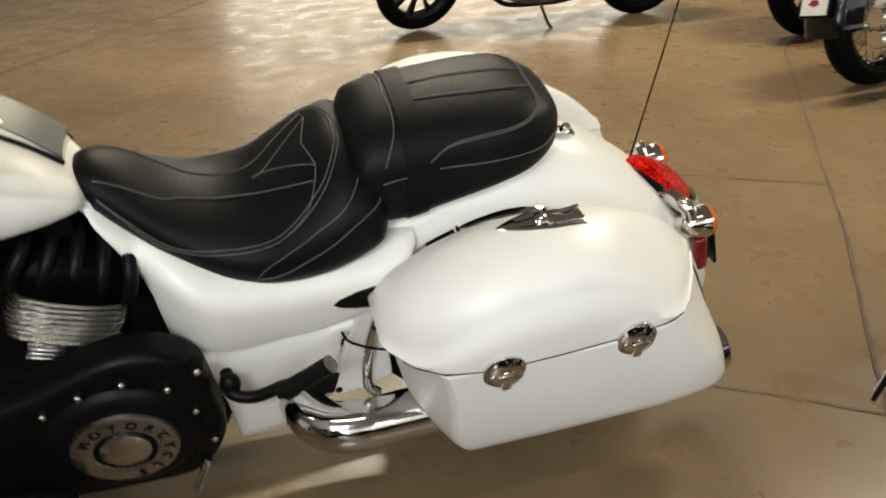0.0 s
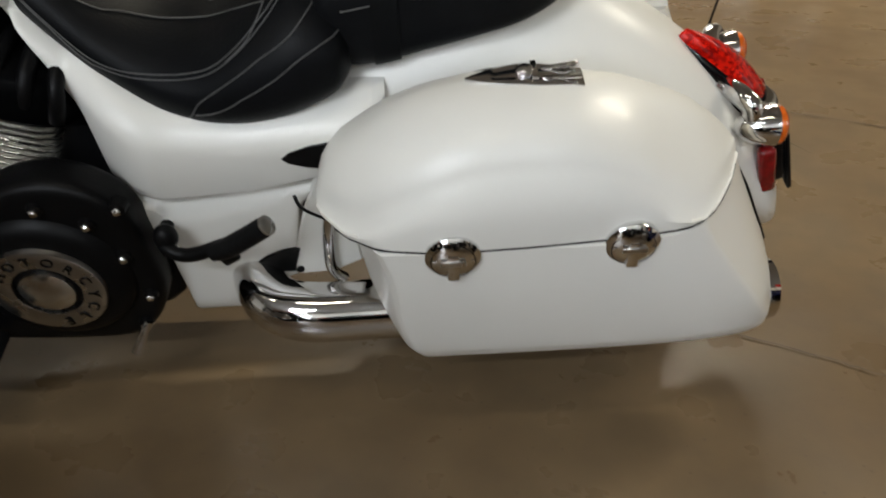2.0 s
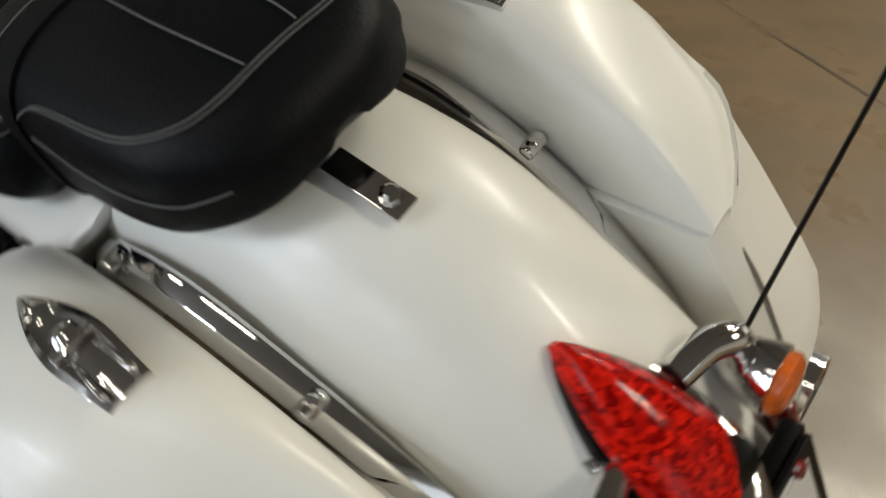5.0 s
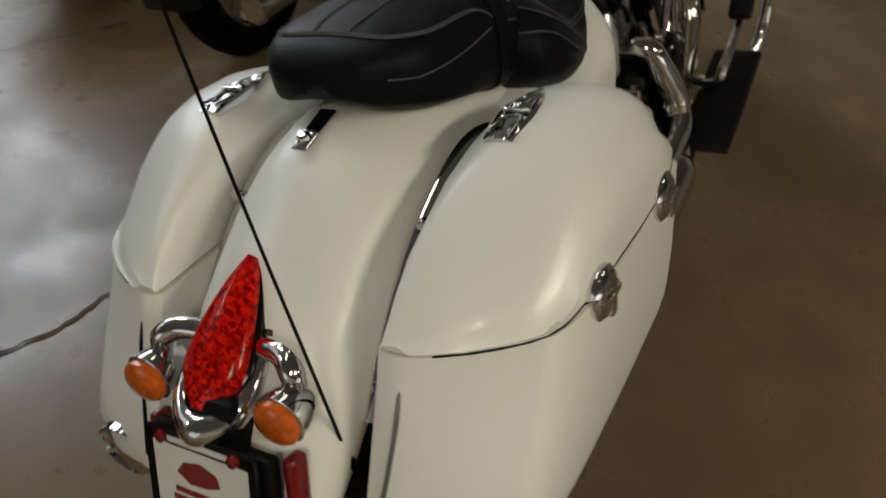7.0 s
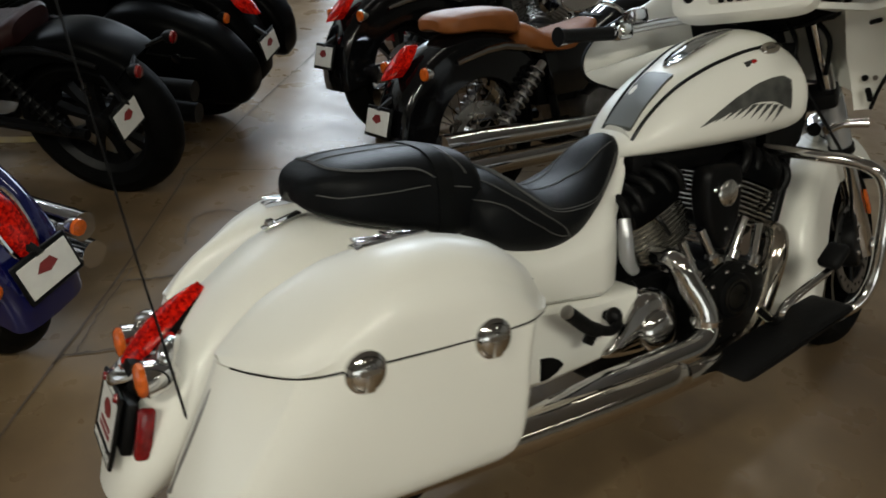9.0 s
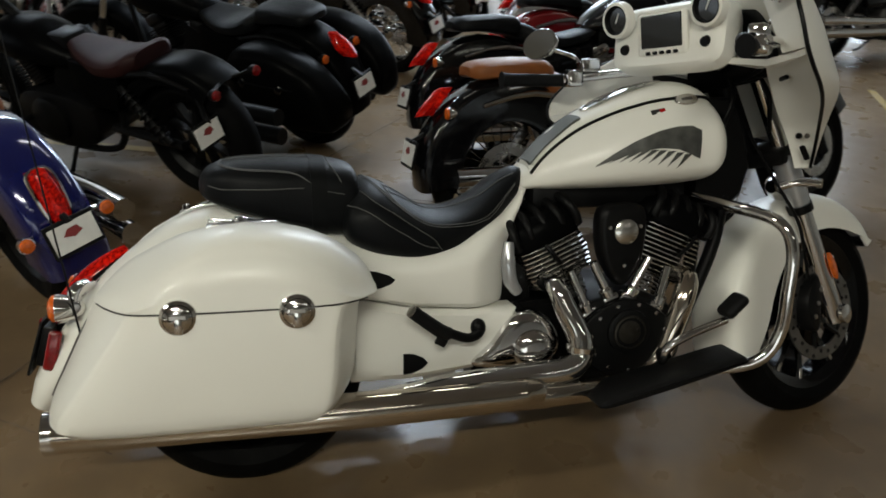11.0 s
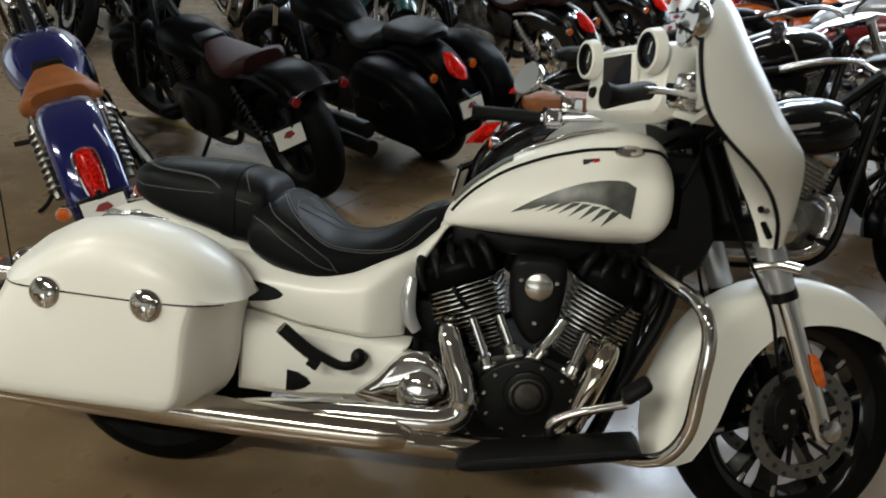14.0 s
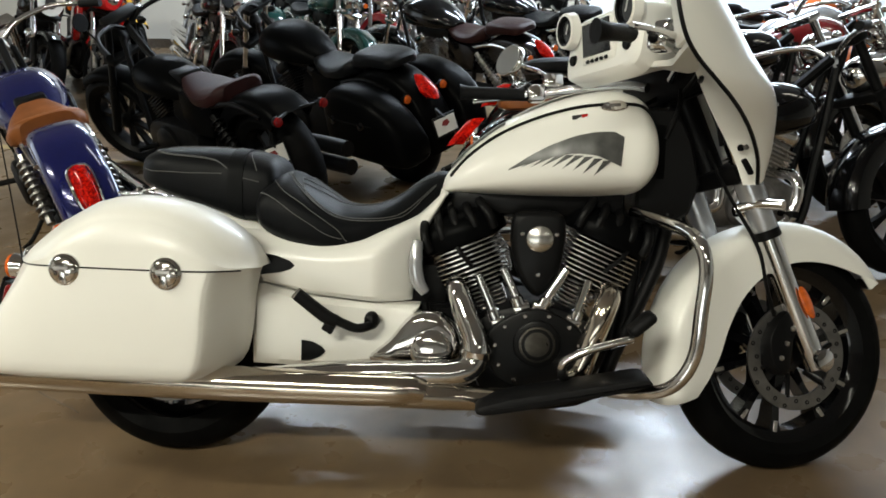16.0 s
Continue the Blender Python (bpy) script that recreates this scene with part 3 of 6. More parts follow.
def saddlebag(s):
    lid_rings = []
    for x in np.concatenate([np.linspace(-0.335, -0.27, 6), np.linspace(-0.25, 0.23, 22), np.linspace(0.245, 0.292, 6)]):
        yo, zt, zc = bag_outer(x), bag_top(x), bag_crease(x)
        zc = min(zc, SEAM + (zt - SEAM) * 0.62)
        yi = 0.190
        drop = zt - zc
        wide = yo - yi
        low = min(max((-0.0 - x) / 0.26, 0), 1)
        low = 0.6 * low * low * (3 - 2 * low)  # the crest leans inwards towards the rear
        crest = 0.58 + 0.5 * low
        prof = [(yo, SEAM), (yo + 0.001, SEAM + (zc - SEAM) * 0.5), (yo - 0.006, zc - 0.008), (yo - 0.020, zc + 0.006)]
        for k in range(1, 9):
            a = math.pi / 2 * k / 8
            prof.append((yo - 0.024 - (wide * crest - 0.024) * (1 - math.cos(a)), zc + 0.008 + (drop - 0.008) * ((1 - low) * math.sin(a) + low * (1 - math.cos(a)))))
        for k in range(1, 6):
            a = math.pi / 2 * k / 5
            prof.append((yi + wide * (1 - crest) * (1 - math.sin(a)), zt - 0.05 * (1 - math.cos(a))))
        prof.append((yi, SEAM))
        lid_rings.append([Vector((x, s * y, max(z, SEAM))) for y, z in prof])
    lid = part("lid", loft(lid_rings), WHITE, None, "satin white domed saddlebag lid")
    # body: levels from the seam down to the rounded floor
    body_rings = []
    for z, xr, xf, out, shrink in ((SEAM - 0.004, -0.335, 0.268, 0.413, 0.0), (0.50, -0.354, 0.256, 0.414, 0.0), (0.45, -0.379, 0.250, 0.414, 0.0), (0.40, -0.404, 0.247, 0.412, 0.0), (0.35, -0.430, 0.241, 0.408, 0.0),
                                   (0.315, -0.446, 0.233, 0.405, 0.002), (0.29, -0.450, 0.220, 0.399, 0.006), (0.273, -0.432, 0.200, 0.386, 0.014), (0.262, -0.380, 0.170, 0.362, 0.04)):
        k = min(max((0.52 - z) / 0.2, 0), 1)
        c = [(xr, 0.20 + shrink * 0.2), (xr + 0.002, 0.238 - shrink), (xr + 0.034 - 0.022 * k, 0.302 - shrink), (xr + 0.077 - 0.04 * k, out - 0.049), (xr + 0.084 - 0.04 * k, out - 0.038), (xr + 0.096 - 0.04 * k, out - 0.029), (xr + 0.13 - 0.035 * k, out - 0.015), (xr + 0.2, out - 0.004), (-0.05, out), (0.08, out), (xf - 0.082, out), (xf - 0.066, out - 0.004),
             (xf - 0.054, out - 0.018), (xf - 0.03, out - 0.07), (xf - 0.006, out - 0.14), (xf, 0.22 + shrink), (xf - 0.02, 0.185 + shrink), (0.0, 0.18 + shrink), (xr + 0.04, 0.182 + shrink)]
        body_rings.append([Vector((p.x, s * p.y, z)) for p in spline([(a, b, 0) for a, b in c], 3, True)])
    bag = part("saddlebag", loft(body_rings), WHITE, bike, "satin white hard saddlebag with chrome latches")
    lid.parent = bag
    gap = []
    for x in np.linspace(-0.325, 0.262, 30):
        gap.append((x, s * (bag_outer(x) - 0.0015), SEAM - 0.002))
    part("seam", tube(gap, 0.0024, 6, smooth_steps=0), BLACK_SATIN, bag, "dark seam under the lid")
    for x, y in ((-0.142, 0.405), (0.103, 0.414)):
        n = (0, s, 0)
        latch = part("latch", lathe([(-0.01, 0.036), (0.0, 0.039), (0.005, 0.038), (0.011, 0.031), (0.016, 0.018), (0.0175, 0.0)], (x, s * y, SEAM - 0.008), n, 32), CHROME, bag, "round chrome latch")
        part("latch_tongue", block((0.018, 0.014, 0.048), pose(x, s * (y + 0.012), SEAM - 0.016), 0.004), CHROME, latch)
        part("latch_bar", block((0.058, 0.010, 0.008), pose(x, s * (y + 0.010), SEAM - 0.006), 0.003), CHROME, latch)
        part("latch_groove", ring_body([(0.006, 0.031), (0.0085, 0.031), (0.0085, 0.0285), (0.006, 0.0285)], (x, s * (y + 0.003), SEAM - 0.008), n, 24), BLACK_SATIN, latch)
        part("latch_badge", block((0.034, 0.004, 0.009), pose(x, s * (y + 0.0195), SEAM - 0.003), 0.001, 1), STEEL, latch)
    # leaf-shaped ornament on the lid, just outside its crest
    def lid_z(x, y):
        yo, zt, zc = bag_outer(x), bag_top(x), bag_crease(x)
        zc = min(zc, SEAM + (zt - SEAM) * 0.62)
        c = 1 - max(yo - 0.024 - y, 0) / ((yo - 0.190) * 0.58 - 0.024)
        return zc + 0.008 + (zt - zc - 0.008) * math.sqrt(max(1 - max(c, 0) ** 2, 0))

    YC = 0.253
    def over(x, y, h):
        return Vector((x, s * y, lid_z(x, y) + h - 0.003))

    rings = []
    for f in np.linspace(0, 1, 21):
        x = 0.076 - 0.158 * f
        w = 0.025 * math.sin(math.pi / 2 * min(f / 0.62, 1)) ** 0.85 * (1 - 0.22 * max(f - 0.62, 0) / 0.38) + 0.0012
        ring = []
        for t in np.linspace(-1, 1, 9):
            ring.append(over(x, YC + w * t, 0.004 + 0.006 * (1 - t * t) * math.sin(math.pi * min(f * 0.8 + 0.05, 1)) - (0.004 if abs(t) < 0.6 and 0.2 < f < 0.9 else 0)))
        ring += [over(x, YC + w, -0.008), over(x, YC - w, -0.008)]
        rings.append(ring)
    bow = part("lid_ornament", loft(rings), CHROME, bag, "leaf-shaped chrome ornament on the lid")
    for k in (-1, 1):
        p = over(-0.052, YC + 0.013 * k, 0.008)
        part("ornament_fin", block((0.052, 0.006, 0.007), pose(p.x, p.y, p.z, 0, 6, -s * 4 * k), 0.002, 2), CHROME, bow)
    p = over(-0.004, YC, 0.007)
    part("ornament_boss", lathe([(-0.01, 0.014), (0.002, 0.0135), (0.006, 0.009), (0.0075, 0)], p, (0, s * 0.15, 1), 18), CHROME, bow)
    part("ornament_bar", block((0.009, 0.040, 0.007), pose(p.x - 0.012, p.y, p.z + 0.001), 0.002, 2), CHROME, bow)
    # dark trim down the rear edge
    part("edge_trim", tube([(-0.334, s * 0.222, 0.53), (-0.374, s * 0.222, 0.465), (-0.402, s * 0.216, 0.41), (-0.432, s * 0.208, 0.352), (-0.447, s * 0.204, 0.322)], 0.0035, 8), BLACK_SATIN if s > 0 else DULL_STEEL, bag, "thin trim on the rear edge")
    # chrome rail between bag and fender
    line = spline([(0.235, s * 0.160, 0.535), (0.17, s * 0.162, 0.600), (0.05, s * 0.164, 0.648), (-0.04, s * 0.164, 0.646), (-0.145, s * 0.163, 0.600), (-0.22, s * 0.161, 0.545), (-0.29, s * 0.158, 0.475), (-0.34, s * 0.154, 0.41)], 6)
    band = []
    for i, p in enumerate(line):
        way = (line[min(i + 1, len(line) - 1)] - line[max(i - 1, 0)]).normalized()
        up = way.cross(Vector((0, 1, 0))).normalized()
        up = up if up.z > 0 else -up
        band.append([p + Vector((0, s * y, 0)) + up * h for y, h in ((-0.016, -0.004), (-0.016, 0.003), (-0.012, 0.006), (0.004, 0.004), (0.017, -0.004), (0.019, -0.008), (0.015, -0.012), (-0.012, -0.009))])
    rail = part("bag_rail", loft(band), CHROME, bike, "flat chrome rail between saddlebag and fender")
    for x, z in ((0.11, 0.634), (-0.147, 0.602)):
        part("rail_clamp", block((0.020, 0.032, 0.016), pose(x, s * 0.168, z, 0, 26 if x < 0 else -18, 0), 0.005, 3), CHROME, rail)
        part("rail_bolt", lathe([(0, 0.007), (0.004, 0.007), (0.007, 0.004), (0.007, 0)], (x - 0.004, s * 0.165, z + 0.006), (0, s * 0.2, 1), 10), CHROME, rail)
    return bag


saddlebag(1)
saddlebag(-1)


# seats
RIDER = [(0.748, 0.742, 0.784, 0.03), (0.72, 0.708, 0.796, 0.06), (0.67, 0.658, 0.776, 0.088), (0.6, 0.603, 0.724, 0.122), (0.53, 0.569, 0.696, 0.153), (0.46, 0.553, 0.698, 0.174), (0.4, 0.549, 0.734, 0.185), (0.35, 0.556, 0.766, 0.19), (0.31, 0.569, 0.781, 0.189), (0.275, 0.59, 0.772, 0.184), (0.25, 0.613, 0.75, 0.174), (0.235, 0.638, 0.729, 0.141)]
PILLION = [(0.287, 0.671, 0.778, 0.106), (0.275, 0.646, 0.809, 0.132), (0.25, 0.633, 0.825, 0.14), (0.2, 0.633, 0.834, 0.145), (0.12, 0.656, 0.84, 0.147), (0.05, 0.677, 0.84, 0.148), (-0.01, 0.696, 0.838, 0.143), (-0.05, 0.712, 0.832, 0.128), (-0.082, 0.726, 0.82, 0.1), (-0.1, 0.741, 0.804, 0.066), (-0.108, 0.756, 0.784, 0.026)]


def seat_ring(row, n=32, power=3.0, top=None):
    """A ring across a seat; top: the roundness of its upper half."""
    x, lo, hi, w = row
    out = []
    for k in range(n):
        a = 2 * math.pi * k / n
        c, s = math.cos(a), math.sin(a)
        e = 2 / ((top or power) if s > 0 else power)
        z = (lo + hi) / 2 + (hi - lo) / 2 * math.copysign(abs(s) ** e, s)
        out.append(Vector((x, w * math.copysign(abs(c) ** e, c), z + (0.0 if s > 0 else 0.02 * (1 - abs(c))))))
    return out


def seat_point(table, f, a, power=3.0, top=None, off=0.0015):
    """A point on a seat's skin: f along it from 0 to 1, a degrees round it from its left side over the top."""
    rows = smooth_table(table, 101)
    i = min(int(f * 100), 99)
    x, lo, hi, w = (p + (q - p) * (f * 100 - i) for p, q in zip(rows[i], rows[i + 1]))
    a = radians(a)
    c, s = math.cos(a), math.sin(a)
    e = 2 / ((top or power) if s > 0 else power)
    return Vector((x, (w + off) * math.copysign(abs(c) ** e, c), (lo + hi) / 2 + ((hi - lo) / 2 + off) * math.copysign(abs(s) ** e, s)))


rider = part("rider_seat", loft([seat_ring(r, 40, 2.8, 2.2) for r in smooth_table(RIDER, 40)]), LEATHER, bike, "black leather rider seat with grey stitching")
pillion = part("passenger_seat", loft([seat_ring(r, 44, 4.0, 2.9) for r in smooth_table(PILLION, 40)]), LEATHER, bike, "black leather passenger seat with a strap")


def stitch(parent, table, track, power, top):
    """A raised thread line over a seat."""
    pts = [seat_point(table, f, a, power, top) for f, a in track]
    return part("stitching", tube(pts, 0.0012, 5, smooth_steps=1), THREAD, parent, "grey double stitching")


def lerp_track(track, n=24):
    return [(min(max(p.x, 0), 1), p.y) for p in spline([(f, a, 0) for f, a in track], 6)]


for side in (1, -1):
    flip = (lambda a: a) if side > 0 else (lambda a: 180 - a)
    for track in ([(0.12, 14), (0.18, 4), (0.25, 2.0), (0.355, 25.0), (0.43, 33.0), (0.52, 36.5), (0.61, 48.0), (0.68, 61.0), (0.735, 80.0), (0.738, 90.0)],
                  [(0.12, 10), (0.18, 0), (0.25, -2.5), (0.36, 20.5), (0.435, 28.5), (0.525, 32.5), (0.62, 44.0), (0.69, 58.0), (0.752, 79.0), (0.757, 90.0)],
                  [(0.425, -10.5), (0.475, 10.5), (0.595, 22.5), (0.73, 32.5), (0.84, 66.5), (0.87, 90.0)],
                  [(0.44, -6.0), (0.555, 0.5), (0.69, 8.5), (0.855, 26.5), (0.945, 41.5)],
                  [(0.12, 46), (0.255, 64.5), (0.315, 76.0), (0.435, 79.0), (0.55, 67.0), (0.63, 59.5)],
                  [(0.46, 90.0), (0.505, 88.0), (0.645, 69.5)], [(0.645, 69.5), (0.63, 80.0), (0.615, 90.0)], [(0.525, 33.0), (0.59, 42.0), (0.63, 58.5), (0.645, 69.5)]):
        stitch(rider, RIDER, [(f, flip(a)) for f, a in lerp_track(track)], 2.8, 2.2)
    for track in ([(0.22, 6.5), (0.33, 9.0)], [(0.37, 9.0), (0.495, 3.5), (0.695, 0.0), (0.8, 3)],
                  [(0.36, 19.5), (0.395, 30.0), (0.455, 34.5), (0.585, 38.5), (0.68, 53.0), (0.71, 70.5), (0.71, 90)],
                  [(0.353, 17.5), (0.389, 28.0), (0.453, 32.0), (0.588, 36.0), (0.69, 51.0), (0.722, 69.5), (0.722, 90)],
                  [(0.35, 85.0), (0.49, 83.5), (0.70, 83.5)], [(0.235, 22.0), (0.25, 32.0), (0.28, 55.0), (0.29, 79.5), (0.285, 90.0)]):
        stitch(pillion, PILLION, [(f, flip(a)) for f, a in lerp_track(track)], 4.0, 2.9)
strap_rows = smooth_table([(x, lo - 0.002, hi + 0.0035, w + 0.0035) for x, lo, hi, w in PILLION], 101)[30:36]
strap = part("seat_strap", loft([seat_ring(r, 44, 4.0, 2.9) for r in strap_rows]), LEATHER_TOP, pillion, "black leather grab strap")


# fuel tank
TANK = [(0.718, 0.737, 0.768, 0.045), (0.74, 0.735, 0.796, 0.082), (0.79, 0.733, 0.850, 0.120), (0.86, 0.732, 0.905, 0.150), (0.95, 0.732, 0.953, 0.176), (1.03, 0.733, 0.985, 0.192), (1.11, 0.735, 1.004, 0.200), (1.18, 0.740, 1.008, 0.199), (1.230, 0.748, 0.994, 0.200), (1.257, 0.770, 0.970, 0.186), (1.274, 0.80, 0.938, 0.158), (1.282, 0.835, 0.90, 0.10)]


def tank_ring(row, n=36):
    x, lo, hi, w = row
    h = hi - lo
    mid = lo + 0.36 * h
    out = []
    for k in range(n):
        a = 2 * math.pi * k / n
        c, s = math.cos(a), math.sin(a)
        out.append(Vector((x, w * math.copysign(abs(c) ** 0.84, c), mid + (0.64 * h * abs(s) ** 0.95 if s > 0 else -0.36 * h * abs(s) ** 0.6))))
    return out


def tank_side(x, z, off=0.0015):
    lo, hi, w = rows_of(TANK, x)
    h = hi - lo
    mid = lo + 0.36 * h
    s = min(abs((z - mid) / (0.64 * h if z > mid else 0.36 * h)), 0.999)
    s = s ** (1 / 0.95) if z > mid else s ** (1 / 0.6)
    return w * max(1 - s * s, 0) ** 0.42 + off


tank = part("fuel_tank", loft([tank_ring(r) for r in smooth_table(TANK, 44)]), WHITE, bike, "satin white teardrop fuel tank")
cap_y = -tank_side(1.16, 0.969, 0.0)
cap = part("filler_cap", ring_body([(-0.004, 0.030), (0.004, 0.030), (0.008, 0.026), (0.009, 0.001), (-0.004, 0.001)], (0, 0, 0), (0, 0, 1), 28), CHROME, tank, "chrome oval filler cap", m=pose(1.16, cap_y, 0.969, 52, -6, 0) @ Matrix.Diagonal((1.15, 0.62, 1, 1)))
part("cap_mark", block((0.030, 0.008, 0.002), pose(1.16, cap_y, 0.969, 52, -6, 0) @ Matrix.Translation((0, 0, 0.010)), 0.0005, 1), DULL_STEEL, cap)
badge_y = -tank_side(1.072, 0.941, 0.0)
badge = part("tank_badge", block((0.040, 0.015, 0.003), pose(1.072, badge_y, 0.941, 55, -10, 0), 0.001, 1), INK, tank, "small red and black badge")
part("badge_mark", block((0.016, 0.011, 0.0015), pose(1.084, badge_y - 0.0018, 0.9438, 55, -10, 0), 0.0005, 1), RED_PAINT, badge)
# console along the top of the tank, a little to the right of its middle
CY = -0.03
cons = []
for x, lo, hi, w in smooth_table(TANK, 60)[6:52]:
    wide = rows_of([(0.74, 0.048), (0.9, 0.068), (1.02, 0.09), (1.12, 0.10), (1.2, 0.094), (1.25, 0.075)], x)[0]
    z0 = lo + 0.36 * (hi - lo)
    ring = []
    for k in range(14):
        t = -1 + 2 * k / 13
        y = CY + wide * t
        top = z0 + 0.64 * (hi - lo) * max(1 - (abs(y) / w) ** 2.38, 0) ** 0.5
        ring.append(Vector((x, y, top + 0.010 * (1 - abs(t) ** 6) + 0.002)))
    ring += [Vector((x, CY + wide, ring[-1].z - 0.02)), Vector((x, CY - wide, ring[0].z - 0.02))]
    cons.append(ring)
console = part("tank_console", loft(cons), WHITE, tank, "satin white console along the tank top")
for side in (1, -1):
    line = [(r[13 if side > 0 else 0].x, r[13 if side > 0 else 0].y + side * 0.003, r[13 if side > 0 else 0].z + 0.001) for r in cons]
    part("console_trim", tube(line, 0.0045, 6, smooth_steps=0), BLACK_SATIN, console, "thin black console trim")


def console_z(x):
    lo, hi, w = rows_of(TANK, x)
    return hi + 0.012


inset = [(x, 0.032 * math.sqrt(max(1 - ((x - 1.02) / 0.115) ** 2, 0))) for x in np.linspace(0.905, 1.135, 15)]
bm = bmesh.new()
rowsv = [[bm.verts.new((x, CY + t * (w + 0.004), console_z(x) + 0.004 - 0.002 * t * t)) for t in (-1, -0.5, 0, 0.5, 1)] for x, w in inset]
for a, b in zip(rowsv, rowsv[1:]):
    for i in range(4):
        bm.faces.new((a[i], a[i + 1], b[i + 1], b[i]))
part("console_gauge", bm, GLASS_DARK, console, "glossy dark gauge glass")
part("gauge_bezel", tube([(x, CY + (w + 0.004), console_z(x) + 0.003) for x, w in inset] + [(x, CY - (w + 0.004), console_z(x) + 0.003) for x, w in inset[::-1]], 0.003, 6, closed=True, smooth_steps=1), CHROME, console)
part("console_panel", loft([[Vector((x, CY + y, console_z(x) + 0.0025 - 0.01 * (abs(CY * 0.4 + y) / 0.05) ** 2 * 0.4)) for y in (-0.046, -0.02, 0.02, 0.046)] + [Vector((x, CY + y, console_z(x) - 0.01)) for y in (0.046, -0.046)] for x in np.linspace(0.745, 0.885, 8)]), TANK_GREY, console, "grey panel between console and seat")
part("filler_cap", lathe([(0, 0.030), (0.008, 0.032), (0.014, 0.028), (0.017, 0.014), (0.018, 0)], (1.135, 0.118, 0.958), (0.05, 0.5, 0.85), 24), STEEL, tank, "bare metal filler cap")
# wing-shaped print on both sides: a body and swept feathers, plain shapes
for side in (1, -1):
    def patch(rows):
        bm = bmesh.new()
        grid = [[bm.verts.new((x, side * tank_side(x, z), z)) for x, z in row] for row in rows]
        for a, b in zip(grid, grid[1:]):
            for i in range(len(a) - 1):
                bm.faces.new((a[i], a[i + 1], b[i + 1], b[i]))
        return bm
    upper = [(0.893, 0.802), (0.945, 0.838), (1.00, 0.868), (1.06, 0.892), (1.11, 0.903), (1.155, 0.905), (1.18, 0.892)]
    lower = [(0.897, 0.802), (0.955, 0.824), (1.01, 0.840), (1.06, 0.848), (1.11, 0.845), (1.152, 0.828), (1.174, 0.818)]
    n = 20
    up = [(float(np.interp(t, np.linspace(0, 1, 7), [p[0] for p in upper])), float(np.interp(t, np.linspace(0, 1, 7), [p[1] for p in upper]))) for t in np.linspace(0, 1, n)]
    low = [(float(np.interp(t, np.linspace(0, 1, 7), [p[0] for p in lower])), float(np.interp(t, np.linspace(0, 1, 7), [p[1] for p in lower]))) for t in np.linspace(0, 1, n)]
    rows = [[(u[0] * (1 - k) + l[0] * k, u[1] * (1 - k) + l[1] * k) for u, l in zip(up, low)] for k in (0, 0.35, 0.7, 1)]
    wing = part("tank_print", patch(rows), PRINT_GREY, tank, "smoke-grey feathered wing print")
    for k in range(9):
        f = k / 8
        x0, z0 = 0.955 + 0.185 * f, 0.832 + 0.012 * math.sin(math.pi * f)
        drop, back = 0.026 + 0.014 * f, 0.056 - 0.022 * f
        feather = [[(x0 + w * (1 - t) - back * t, z0 - drop * t) for w in (-0.0105, 0.0, 0.0105)] for t in np.linspace(0, 1, 6)]
        part("feather", patch(feather), PRINT_GREY, wing)

# side covers
UPPER_TOP = [(0.19, 0.616), (0.22, 0.614), (0.26, 0.609), (0.33, 0.602), (0.42, 0.594), (0.52, 0.602), (0.56, 0.614), (0.60, 0.634), (0.635, 0.66), (0.67, 0.692), (0.705, 0.722), (0.742, 0.750)]
UPPER_LOW = [(0.19, 0.611), (0.21, 0.585), (0.235, 0.545), (0.27, 0.494), (0.40, 0.464), (0.55, 0.451), (0.652, 0.449), (0.657, 0.50), (0.661, 0.55), (0.669, 0.59), (0.683, 0.63), (0.701, 0.665), (0.721, 0.70), (0.742, 0.742)]
LOWER_TOP = [(0.24, 0.48), (0.265, 0.488), (0.40, 0.458), (0.55, 0.445), (0.676, 0.443)]
LOWER_LOW_R = [(0.24, 0.275), (0.40, 0.272), (0.56, 0.288), (0.63, 0.362), (0.676, 0.438)]
LOWER_LOW_L = [(0.30, 0.476), (0.345, 0.42), (0.372, 0.25), (0.41, 0.235), (0.452, 0.215), (0.483, 0.166), (0.568, 0.165), (0.578, 0.30), (0.604, 0.41), (0.64, 0.438)]


def curved_panel(low, top, side, deep, bulge, roll=0.0, turn=0.0):
    """A panel between two edges, with rolled borders, that swells outwards and turns in at its front; turn: how far its top leans in."""
    x0, x1 = max(low[0][0], top[0][0]), min(low[-1][0], top[-1][0])
    rings = []
    for x in sorted(set(list(np.linspace(x0, x1, 34)) + [p[0] for p in low if x0 < p[0] < x1])):
        lo, hi = rows_of(low, x)[0], rows_of(top, x)[0]
        hi = max(hi, lo + 0.004) + turn * 0.25
        ends = min(min(x - x0, x1 - x) / 0.016, 1)
        ring = []
        for t in np.linspace(0, 1, 13):
            z = lo + (hi - lo) * t
            rim = min(min(z - lo, (hi - z) if not turn else 1) / 0.014, 1)
            soft = math.sqrt(max(1 - (1 - rim) ** 2, 0)) * math.sqrt(max(1 - (1 - ends) ** 2, 0))
            y = deep - 0.014 * (1 - soft) + bulge * math.sin(math.pi * t) - roll * min(max(x - 0.555, 0) / 0.11, 1) ** 1.7 - 0.03 * min(max(z - 0.63, 0) / 0.12, 1) - turn * max(1 - (hi - z) / 0.055, 0) ** 2
            ring.append(Vector((x, side * y, z)))
        ring += [Vector((x, side * 0.06, hi)), Vector((x, side * 0.06, lo))]
        rings.append(ring)
    return loft(rings)


